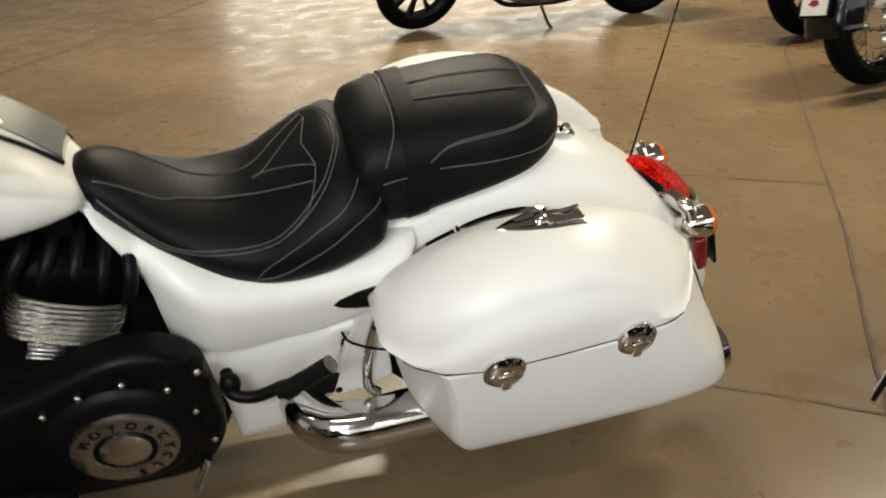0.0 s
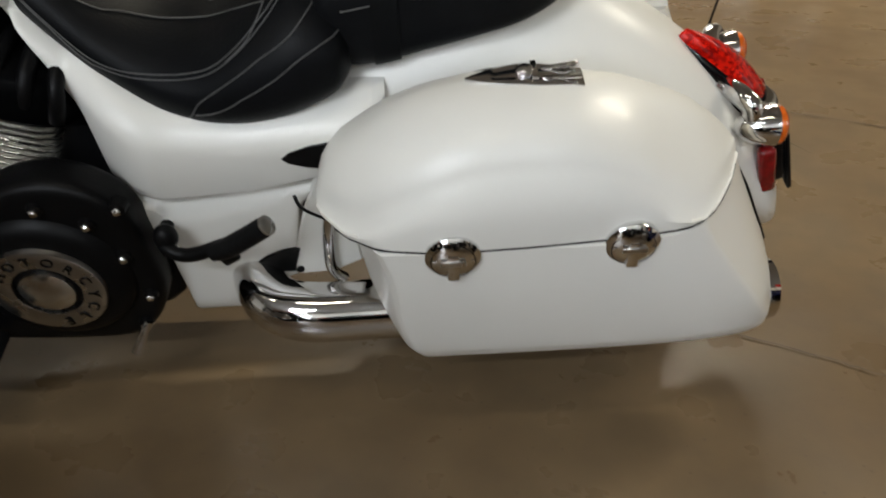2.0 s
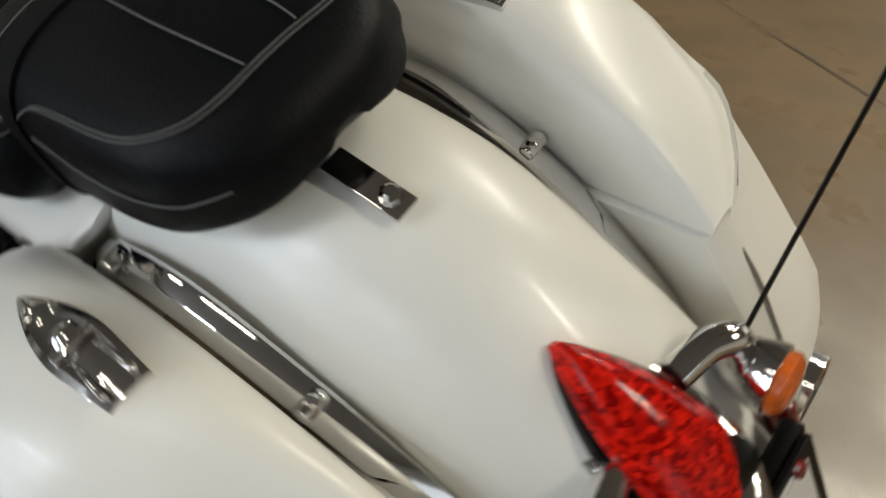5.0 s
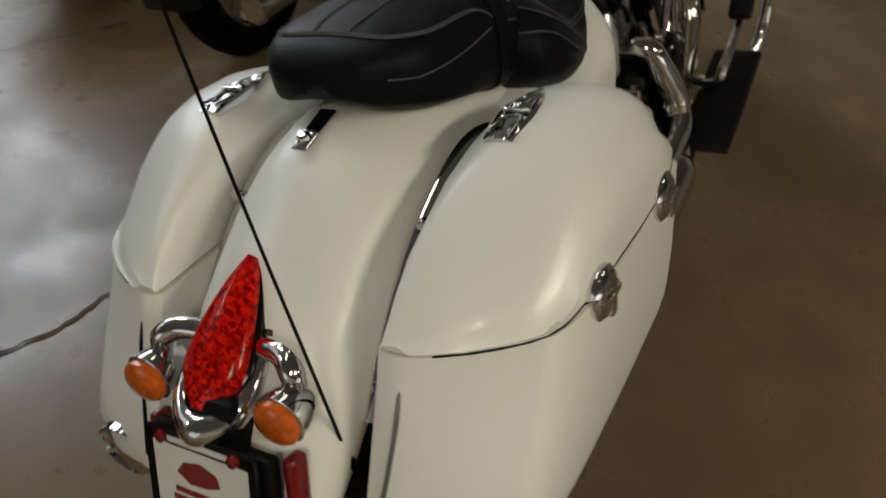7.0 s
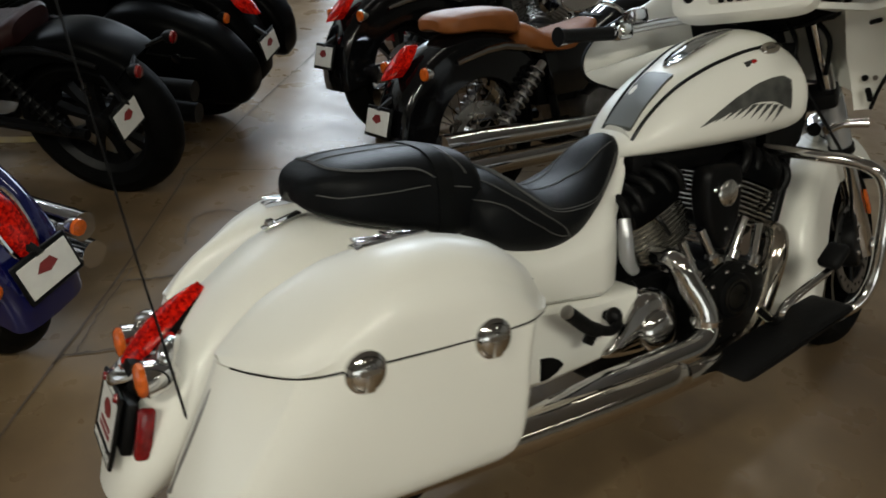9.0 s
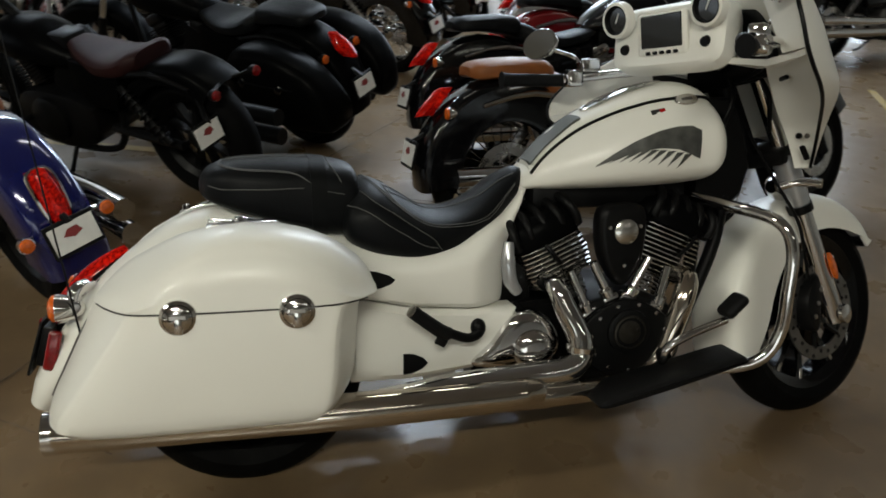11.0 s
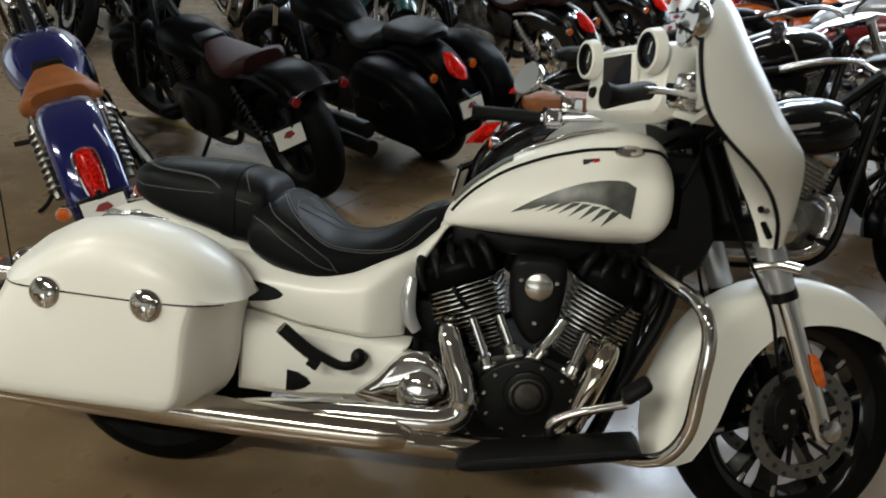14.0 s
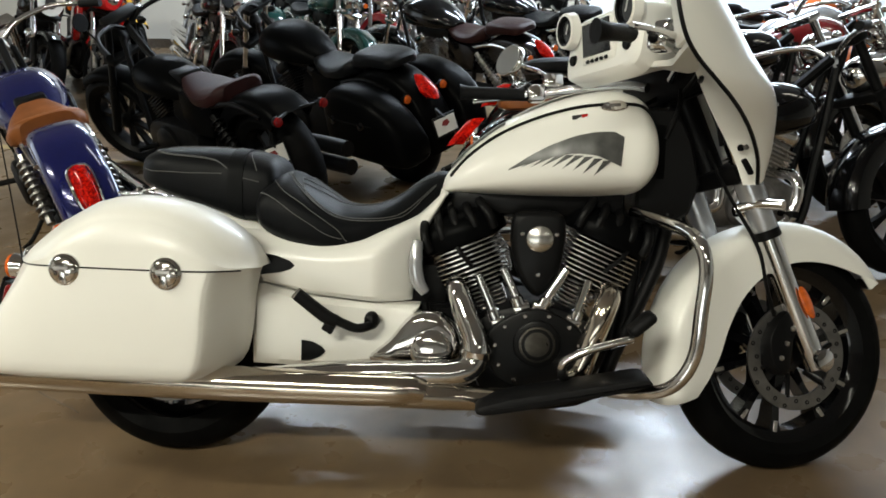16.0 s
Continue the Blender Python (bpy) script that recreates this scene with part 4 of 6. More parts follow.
for s in (1, -1):
    cover = part("side_cover", curved_panel(UPPER_LOW, UPPER_TOP, s, 0.190, 0.008, 0.085, 0.05), WHITE, bike, "satin white side cover under the seat")
    low = part("lower_side_cover", curved_panel(LOWER_LOW_L if s > 0 else LOWER_LOW_R, LOWER_TOP, s, 0.184, 0.004), WHITE, bike, "satin white lower side cover")
    notch = plate([(0.222, 0.572), (0.262, 0.572), (0.310, 0.564), (0.340, 0.554), (0.356, 0.541), (0.344, 0.530), (0.316, 0.521), (0.268, 0.515), (0.228, 0.517)], s * 0.176, s * 0.199, 0.002, 1)
    part("cover_vent", notch, BLACK_SATIN, cover, "black recessed vent in the side cover")
    lownotch = plate([(0.372, 0.345), (0.40, 0.342), (0.425, 0.330), (0.436, 0.316), (0.42, 0.302), (0.395, 0.292), (0.372, 0.290)] if s < 0 else [(0.355, 0.337), (0.385, 0.334), (0.415, 0.320), (0.435, 0.304), (0.425, 0.287), (0.40, 0.279), (0.372, 0.279)], s * 0.172, s * 0.1925, 0.002, 1)
    part("cover_vent", lownotch, BLACK_SATIN, low, "black vent plug in the lower cover")
    # passenger footrest
    peg = part("footrest_arm", join(tube([(0.566, s * 0.185, 0.403), (0.560, s * 0.235, 0.400), (0.522, s * 0.25, 0.394), (0.462, s * 0.258, 0.420)], 0.012, 10), ball((0.560, s * 0.222, 0.410), (0.020, 0.02, 0.024))), BLACK_SATIN, bike, "folded black passenger footrest")
    part("footrest", tube([(0.476, s * 0.262, 0.412), (0.447, s * 0.268, 0.426), (0.380, s * 0.280, 0.480)], [0.016, 0.0175, 0.0165], 12, smooth_steps=2), GRIP, peg, "ribbed rubber footrest")
    part("footrest_end", lathe([(0, 0.0165), (0.003, 0.0165), (0.005, 0.012), (0.005, 0)], (0.379, s * 0.280, 0.481), (-0.76, s * 0.12, 0.64), 14), STEEL, peg, "bare metal footrest end")
    part("footrest_hook", block((0.03, 0.012, 0.03), pose(0.457, s * 0.258, 0.396, 0, 30, 0), 0.004), BLACK_SATIN, peg)

# bracket and tube behind the left peg
br = part("bag_bracket", plate([(0.375, 0.30), (0.365, 0.268), (0.30, 0.272), (0.25, 0.30), (0.262, 0.45), (0.30, 0.52), (0.335, 0.43)], 0.175, 0.19, 0.004, 1), WHITE, bike, "white bag mounting bracket")
part("bracket_tube", tube([(0.268, 0.205, 0.52), (0.286, 0.203, 0.46), (0.300, 0.203, 0.39), (0.305, 0.203, 0.30), (0.285, 0.205, 0.268)], 0.0105, 10), CHROME, br, "chrome bracket tube")
part("bracket_cable", tube([(0.345, 0.20, 0.468), (0.335, 0.215, 0.455), (0.305, 0.235, 0.452), (0.27, 0.24, 0.44)], 0.003, 6), BLACK_SATIN, br)
bolt(br, (0.362, 0.19, 0.285), (0, 1, 0), 0.007, 0.006, BLACK_SATIN)

# ---- engine ----
case = part("crankcase", join(plate(smooth_outline([(0.82, 0.42), (0.967, 0.462), (1.10, 0.425), (1.13, 0.37), (1.11, 0.26), (1.0, 0.205), (0.85, 0.215), (0.80, 0.30)], 3), -0.185, 0.17, 0.02, 2),
                               plate(smooth_outline([(0.55, 0.40), (0.7, 0.44), (0.84, 0.42), (0.84, 0.22), (0.7, 0.16), (0.58, 0.2)], 3), -0.13, 0.16, 0.01, 1)), BLACK_SATIN, bike, "satin black engine crankcase")
cam_cover = part("cam_cover", plate(smooth_outline([(0.855, 0.40), (0.965, 0.452), (1.075, 0.405), (1.10, 0.34), (1.055, 0.265), (0.97, 0.238), (0.88, 0.262), (0.842, 0.33)], 4), -0.186, -0.206, 0.008, 2), BLACK_SATIN, case, "satin black cam cover with chrome bolts")
part("cam_boss", lathe([(0, 0.062), (0.008, 0.06), (0.012, 0.05)], (0.971, -0.204, 0.362), (0, -1, 0), 30), BLACK_SATIN, cam_cover)
part("cam_medallion", ring_body([(0.006, 0.047), (0.015, 0.046), (0.016, 0.041), (0.008, 0.040)], (0.971, -0.204, 0.362), (0, -1, 0), 36), DARK_STEEL, cam_cover, "dark metal ring on the cam cover")
part("medallion_face", lathe([(0.0, 0.041), (0.011, 0.040), (0.013, 0.024), (0.0135, 0)], (0.971, -0.204, 0.362), (0, -1, 0), 24), DARK_STEEL, cam_cover, "dark bronze medallion")
for k in range(11):
    a = 2 * math.pi * (k + 0.3) / 11
    bolt(cam_cover, (0.971 + 0.108 * math.cos(a), -0.205, 0.345 + 0.092 * math.sin(a)), (0, -1, 0), 0.006, 0.006)

# left primary cover with its lettered ring
prim = part("primary_cover", plate(smooth_outline([(0.588, 0.285), (0.590, 0.40), (0.606, 0.485), (0.665, 0.538), (0.75, 0.545), (0.87, 0.50), (0.99, 0.46), (1.12, 0.41), (1.16, 0.31), (1.08, 0.225), (0.92, 0.19), (0.76, 0.178), (0.65, 0.19)], 4), 0.165, 0.245, 0.02, 3), BLACK_SATIN, bike, "satin black primary cover with chrome bolts")
RING = (0.757, 0.245, 0.350)
part("primary_boss", lathe([(0, 0.135), (0.012, 0.128), (0.02, 0.112), (0.022, 0.09)], RING, (0, 1, 0), 44), BLACK_SATIN, prim)
ring = part("primary_ring", ring_body([(0.018, 0.094), (0.03, 0.092), (0.032, 0.088), (0.032, 0.058), (0.03, 0.055), (0.018, 0.054)], RING, (0, 1, 0), 52), STEEL, prim, "brushed metal ring with raised lettering")
part("ring_face", lathe([(0.015, 0.055), (0.024, 0.052), (0.025, 0.046)], RING, (0, 1, 0), 36), BLACK_SATIN, ring)
part("ring_medallion", lathe([(0.02, 0.046), (0.032, 0.044), (0.038, 0.032), (0.041, 0.015), (0.0415, 0)], RING, (0, 1, 0), 36), ALUMINIUM, ring, "domed bright metal medallion")


def letters(word, place, size, depth):
    """A raised word as mesh, in Blender's own font."""
    curve = bpy.data.curves.new("word", "FONT")
    curve.body, curve.size, curve.extrude, curve.align_x, curve.align_y = word, size, depth, "CENTER", "CENTER"
    tmp = bpy.data.objects.new("word", curve)
    scene.collection.objects.link(tmp)
    mesh = bpy.data.meshes.new_from_object(tmp.evaluated_get(bpy.context.evaluated_depsgraph_get()))
    bpy.data.objects.remove(tmp)
    bm = bmesh.new()
    bm.from_mesh(mesh)
    bpy.data.meshes.remove(mesh)
    bmesh.ops.transform(bm, matrix=place, verts=bm.verts)
    return bm


marks = []
for k, ch in enumerate("MOTORCYCLE"):
    a = radians(145 - k * 25)
    flat = Matrix(((-1, 0, 0, 0), (0, 0, 1, 0), (0, 1, 0, 0), (0, 0, 0, 1)))
    at = Matrix.Translation((RING[0] - 0.073 * math.cos(a), RING[1] + 0.033, RING[2] + 0.073 * math.sin(a)))
    marks.append(letters(ch, at @ flat @ Matrix.Rotation(a - math.pi / 2, 4, "Z"), 0.026, 0.0012))
part("lettering", join(*marks), BLACK_SATIN, ring, "dark capital letters round the ring", smooth=False)
for x, z in ((0.80, 0.492), (0.727, 0.505), (0.66, 0.470), (0.626, 0.395), (0.61, 0.30), (0.64, 0.225), (0.865, 0.462), (0.98, 0.42), (1.09, 0.33), (1.0, 0.235), (0.604, 0.50)):
    post = part("bolt_post", lathe([(0, 0.015), (0.018, 0.012), (0.02, 0.008)], (x, 0.232, z), (0, 1, 0), 12), BLACK_SATIN, prim)
    bolt(prim, (x, 0.25, z), (0, 1, 0), 0.007, 0.010)
part("stand_lever", tube([(0.632, 0.25, 0.232), (0.648, 0.262, 0.205), (0.664, 0.27, 0.172)], [0.008, 0.009, 0.012], 10), CHROME, bike, "short chrome side stand lug")
part("side_stand", tube([(1.02, 0.16, 0.16), (1.02, 0.24, 0.10), (1.01, 0.32, 0.115)], [0.016, 0.013, 0.016], 10), BLACK_SATIN, bike, "black side stand")


def fin_plate(wide, deep, thick, z):
    """A cooling fin with rounded corners."""
    ring = [(p.x, p.y) for p in spline([(sx * wide * a, sy * deep * b, 0) for sx, sy, a, b in ((1, -1, 0.5, 0.3), (1, 1, 0.5, 0.3), (1, 1, 0.36, 0.5), (-1, 1, 0.36, 0.5), (-1, 1, 0.5, 0.3), (-1, -1, 0.5, 0.3), (-1, -1, 0.36, 0.5), (1, -1, 0.36, 0.5))], 3, True)]
    return loft([[Vector((x * k, y * k, z + dz)) for x, y in ring] for dz, k in ((-thick / 2, 0.985), (-thick / 4, 1.0), (thick / 4, 1.0), (thick / 2, 0.985))])


def cylinder(x, z, lean_deg, name):
    """A finned cylinder with its ribbed head; the axis leans in the x-z plane."""
    m = pose(x, 0, z, 0, lean_deg, 0)
    barrel = part(name, block((0.15, 0.20, 0.15), pose(0, 0, -0.01), 0.03, 3), BLACK_SATIN, bike, "black cylinder with bright machined fins", m=m)
    for k in range(9):
        h = -0.052 + 0.0128 * k
        w = 0.205 - 0.004 * abs(k - 4)
        part("fin", fin_plate(w, 0.262, 0.0048, h), ALUMINIUM, barrel, m=m)
    for k in range(8):
        part("base_fin", block((0.082, 0.215, 0.0045), pose(0.012 if lean_deg < 0 else -0.012, 0, -0.068 - 0.0115 * k), 0.0015, 1), STEEL, barrel, m=m)
    head = part("rocker_cover", loft([[Vector((p.x, p.y, hz)) for p in spline([(sx * sz, -0.125 * sz, 0), (sx * sz, 0.125 * sz, 0), (-sx * sz, 0.125 * sz, 0), (-sx * sz, -0.125 * sz, 0)], 5, True)] for hz, sx, sz in ((0.058, 0.108, 0.93), (0.085, 0.106, 0.96), (0.112, 0.10, 0.92), (0.134, 0.080, 0.80), (0.140, 0.055, 0.6))]), BLACK_MATTE, barrel, "ribbed black rocker cover", m=m)
    for k in range(5):
        xx = -0.090 + 0.045 * k
        part("rocker_rib", tube([(xx, -0.128, 0.07), (xx, -0.132, 0.105), (xx * 0.9, -0.11, 0.138), (xx * 0.85, -0.04, 0.152), (xx * 0.85, 0.04, 0.152), (xx * 0.9, 0.11, 0.138), (xx, 0.132, 0.105), (xx, 0.128, 0.07)], 0.0125, 10, smooth_steps=3), BLACK_SATIN, head, m=m)
    return barrel


rear_cyl = cylinder(0.797, 0.552, -23, "rear_cylinder")
front_cyl = cylinder(1.128, 0.562, 23, "front_cylinder")
for a, b in (((0.815, 0.53), (0.862, 0.425)), ((0.88, 0.548), (0.922, 0.462)), ((1.042, 0.552), (0.985, 0.46)), ((1.10, 0.525), (1.07, 0.43))):
    rod = part("pushrod_tube", tube([(a[0], -0.168, a[1]), (b[0], -0.176, b[1])], 0.0125, 12, smooth_steps=0), CHROME, case, "chrome pushrod tube")
    part("pushrod_collar", lathe([(0, 0.019), (0.02, 0.019), (0.026, 0.014)], (b[0], -0.177, b[1] - 0.006), ((a[0] - b[0]), 0, (a[1] - b[1])), 14), CHROME, rod)
    part("tappet_block", block((0.045, 0.03, 0.03), pose(b[0] + (0.008 if b[0] < 0.95 else -0.008), -0.172, b[1] - 0.014, 0, 25 if b[0] > 0.95 else -25, 0), 0.006), CHROME, rod)
air = part("air_cleaner", plate(smooth_outline([(0.905, 0.688), (0.965, 0.70), (1.028, 0.69), (1.036, 0.62), (1.02, 0.535), (0.97, 0.475), (0.918, 0.53), (0.897, 0.61)], 4), -0.11, -0.172, 0.02, 3), BLACK_SATIN, case, "satin black intake cover")
part("intake_medallion", lathe([(0, 0.034), (0.008, 0.034), (0.012, 0.028), (0.013, 0)], (0.97, -0.17, 0.628), (0, -1, 0), 26), ALUMINIUM, air, "round bright metal medallion")
for x, z in ((0.925, 0.64), (1.012, 0.64), (0.968, 0.535)):
    bolt(air, (x, -0.171, z), (0, -1, 0), 0.006, 0.006)
part("spark_lead", tube([(0.755, -0.135, 0.60), (0.77, -0.15, 0.58), (0.80, -0.145, 0.545)], 0.006, 6), BLACK_SATIN, rear_cyl)
part("spark_lead", tube([(1.2, -0.135, 0.60), (1.175, -0.15, 0.575), (1.14, -0.145, 0.545)], 0.006, 6), BLACK_SATIN, front_cyl)
part("heat_guard", tube([(0.667, -0.14, 0.61), (0.662, -0.15, 0.56), (0.668, -0.15, 0.51), (0.69, -0.15, 0.475)], [0.014, 0.02, 0.02, 0.014], 10), SILVER, bike, "pale curved guard behind the rear cylinder")

for ob in (case, rear_cyl, front_cyl):
    ob.location.x += 0.012

# frame
part("frame", join(tube([(1.27, 0, 0.98), (1.05, 0, 0.72), (0.75, 0, 0.70), (0.5, 0, 0.56)], 0.03, 10), tube([(1.27, 0.06, 0.93), (1.245, 0.07, 0.60), (1.20, 0.08, 0.32), (1.10, 0.09, 0.19), (0.7, 0.1, 0.17)], 0.019, 10), tube([(1.27, -0.06, 0.93), (1.245, -0.07, 0.60), (1.20, -0.08, 0.32), (1.10, -0.09, 0.19), (0.7, -0.1, 0.17)], 0.019, 10),
                   block((0.46, 0.16, 0.08), pose(0.98, 0, 0.72), 0.02), block((0.1, 0.18, 0.2), pose(1.285, 0, 0.86), 0.03), block((0.5, 0.2, 0.26), pose(0.5, 0, 0.42), 0.03)), BLACK_SATIN, bike, "black tubular frame")
part("front_panel", plate([(1.235, 0.78), (1.25, 0.90), (1.24, 0.975), (1.33, 0.975), (1.375, 0.89), (1.40, 0.78), (1.375, 0.70), (1.32, 0.66), (1.25, 0.665), (1.235, 0.70)], -0.09, 0.09, 0.008, 1), BLACK_SATIN, bike, "black panel behind the fork")
for s in (1, -1):
    part("down_tube", tube([(1.325, s * 0.075, 0.70), (1.30, s * 0.08, 0.56), (1.225, s * 0.085, 0.38), (1.16, s * 0.09, 0.22)], 0.019, 12), BLACK_SATIN, bike, "black frame down tube")
part("oil_hose", tube([(0.69, -0.13, 0.44), (0.70, -0.16, 0.415), (0.73, -0.165, 0.42)], 0.011, 8), BLACK_SATIN, bike)

# right gearbox cover in chrome
gear = part("gearbox_cover", loft([[Vector((p.x, -yy, p.z)) for p in spline([(0.675 + (x - 0.675) * k, 0, 0.35 + (z - 0.35) * k) for x, z in ((0.548, 0.305), (0.60, 0.355), (0.66, 0.425), (0.735, 0.43), (0.79, 0.38), (0.79, 0.31), (0.70, 0.285), (0.60, 0.285))], 4, True)] for yy, k in ((0.17, 1.0), (0.188, 0.98), (0.2, 0.88), (0.205, 0.7))]), CHROME, bike, "chrome gearbox cover")
part("gearbox_dome", lathe([(0, 0.056), (0.012, 0.055), (0.022, 0.045), (0.027, 0.025), (0.028, 0)], (0.715, -0.2, 0.332), (0, -1, 0), 28), CHROME, gear)

# exhausts
rear_pipe = part("rear_header", tube([(0.768, -0.14, 0.50), (0.775, -0.20, 0.495), (0.795, -0.225, 0.44), (0.825, -0.245, 0.37), (0.822, -0.255, 0.315), (0.775, -0.265, 0.292), (0.68, -0.27, 0.288), (0.50, -0.276, 0.281), (0.38, -0.281, 0.268), (0.27, -0.285, 0.250)], [0.024, 0.028, 0.031, 0.034, 0.036, 0.034, 0.033, 0.034, 0.038], 18), CHROME, bike, "chrome rear exhaust header")
part("header_clamp", ring_body([(-0.008, 0.04), (0.008, 0.04), (0.008, 0.034), (-0.008, 0.034)], (0.83, -0.247, 0.345), (0.1, -0.1, 1), 20), CHROME, rear_pipe)
part("front_header", tube([(1.158, -0.13, 0.49), (1.165, -0.18, 0.49), (1.145, -0.20, 0.44), (1.12, -0.20, 0.37), (1.09, -0.195, 0.29), (1.03, -0.20, 0.235), (0.92, -0.23, 0.222), (0.78, -0.275, 0.235), (0.62, -0.29, 0.24)], [0.026, 0.029, 0.031, 0.03, 0.029, 0.028, 0.03, 0.033, 0.034], 18), WARM_CHROME, bike, "heat-tinted front exhaust header")


def muffler(s, front, label):
    y0 = -0.30 if s < 0 else 0.26
    y1 = -0.245 if s < 0 else 0.288
    z0, z1 = (0.254, 0.246) if s < 0 else (0.25, 0.286)
    end = -0.458 if s < 0 else -0.434
    pts = [(front, s * abs(y0) * (0.55 if s > 0 else 0.97), z0 + (0.02 if s > 0 else -0.004)), (front - 0.035, s * abs(y0) * (0.86 if s > 0 else 0.99), z0 + 0.004), (front - 0.10, y0, z0), (0.2, y0, z0 - 0.002), (-0.2, (y0 + y1) / 2, (z0 + z1) / 2), (end, y1, z1)]
    body = part("muffler", tube(pts, [0.040 if s > 0 else 0.034, 0.05 if s > 0 else 0.038, 0.053 if s > 0 else 0.042, 0.053 if s > 0 else 0.044, 0.052 if s > 0 else 0.047, 0.052 if s > 0 else 0.048], 22), CHROME if s > 0 else WARM_CHROME, bike, label)
    part("tail_pipe", ring_body([(-0.03, 0.0495), (0.012, 0.0505), (0.014, 0.047), (0.0, 0.042), (-0.03, 0.042)], (end + 0.008, y1, z1), (-1, 0, 0), 28), CHROME, body)
    # plain black disc that closes the pipe
    part("pipe_mouth", lathe([(0, 0.042), (0.001, 0.03), (0.001, 0)], (end + 0.004, y1, z1), (-1, 0, 0), 20), BLACK_SATIN, body, "black exhaust mouth")
    return body


muffler(1, 0.455, "chrome muffler under the saddlebag")
muffler(-1, 0.70, "long chrome muffler under the saddlebag")

# floorboards, levers and crash bars
for s in (1, -1):
    m = Matrix.Rotation(radians(-12), 4, "Y")
    board = part("floorboard", plate(smooth_outline([(0.825, 0.262), (0.90, 0.287), (1.05, 0.318), (1.20, 0.348), (1.228, 0.345), (1.222, 0.328), (1.05, 0.286), (0.93, 0.26), (0.84, 0.245)], 3), s * 0.25, s * 0.37, 0.008, 2), GRIP, bike, "black rubber-topped floorboard", m=pose(0.055, 0, -0.035) if s > 0 else pose(0.01, 0, -0.028))
    part("board_bracket", tube([(1.12, s * 0.12, 0.24), (1.10, s * 0.27, 0.28), (0.95, s * 0.30, 0.25)], 0.012, 8), BLACK_SATIN, board)
    lever = part("brake_lever" if s < 0 else "shift_lever", tube([(1.075, s * 0.22, 0.30), (1.05, s * 0.27, 0.298), (1.038, s * 0.30, 0.315), (1.045, s * 0.31, 0.345), (1.10, s * 0.315, 0.375), (1.205, s * 0.315, 0.408)], [0.014, 0.014, 0.013, 0.012, 0.011, 0.010], 12), CHROME, bike, "chrome foot lever")
    part("lever_pad", block((0.03, 0.06, 0.075), pose(1.222, s * 0.315, 0.445, 0, 48, 0), 0.013, 3), GRIP, lever, "black rubber pedal pad")
    part("crash_bar", tube([(1.235, s * 0.08, 0.70), (1.265, s * 0.20, 0.69), (1.325, s * 0.325, 0.665), (1.352, s * 0.36, 0.60), (1.347, s * 0.362, 0.48), (1.337, s * 0.355, 0.37), (1.29, s * 0.335, 0.295), (1.20, s * 0.27, 0.262), (1.10, s * 0.12, 0.235)], 0.0165, 14), CHROME, bike, "chrome engine crash bar")

# ---- front end, turned with the bars ----
FW, FZ = 1.664, 0.318
wheel(bike, "front_wheel", FW, FZ, 0.318, 0.135, 0.24, 10, WHEELED, discs=(-0.088, 0.088), tyre_label="black front tyre")
wheel(bike, "rear_wheel", -0.02, 0.284, 0.31, 0.175, 0.205, 10, None, discs=(-0.1,), tyre_label="wide black rear tyre")


def front_fender():
    rings = []
    for deg, ro, ri in smooth_table([(38, 0.349, 0.325), (52, 0.356, 0.288), (75, 0.362, 0.262), (100, 0.366, 0.245), (130, 0.37, 0.225), (155, 0.374, 0.215), (178, 0.38, 0.225), (192, 0.384, 0.262), (200, 0.388, 0.31)], 34):
        a, w, t = radians(deg), 0.092, 0.007
        u = Vector((math.cos(a), 0, math.sin(a)))
        prof = [(-w, ri)] + [(-w * math.cos(b) ** 0.55 if math.cos(b) > 0 else 0, ro - 0.055 + 0.055 * math.sin(b)) for b in (math.pi / 2 * k / 6 for k in range(7))]
        prof += [(-y, r) for y, r in prof[::-1]][1:]
        inner = [(y * (w - t) / w, r - t if abs(y) < w * 0.98 else r) for y, r in prof[::-1]]
        rings.append([Vector((FW, 0, FZ)) + u * r + Vector((0, y, 0)) for y, r in prof + inner])
    return loft(rings)


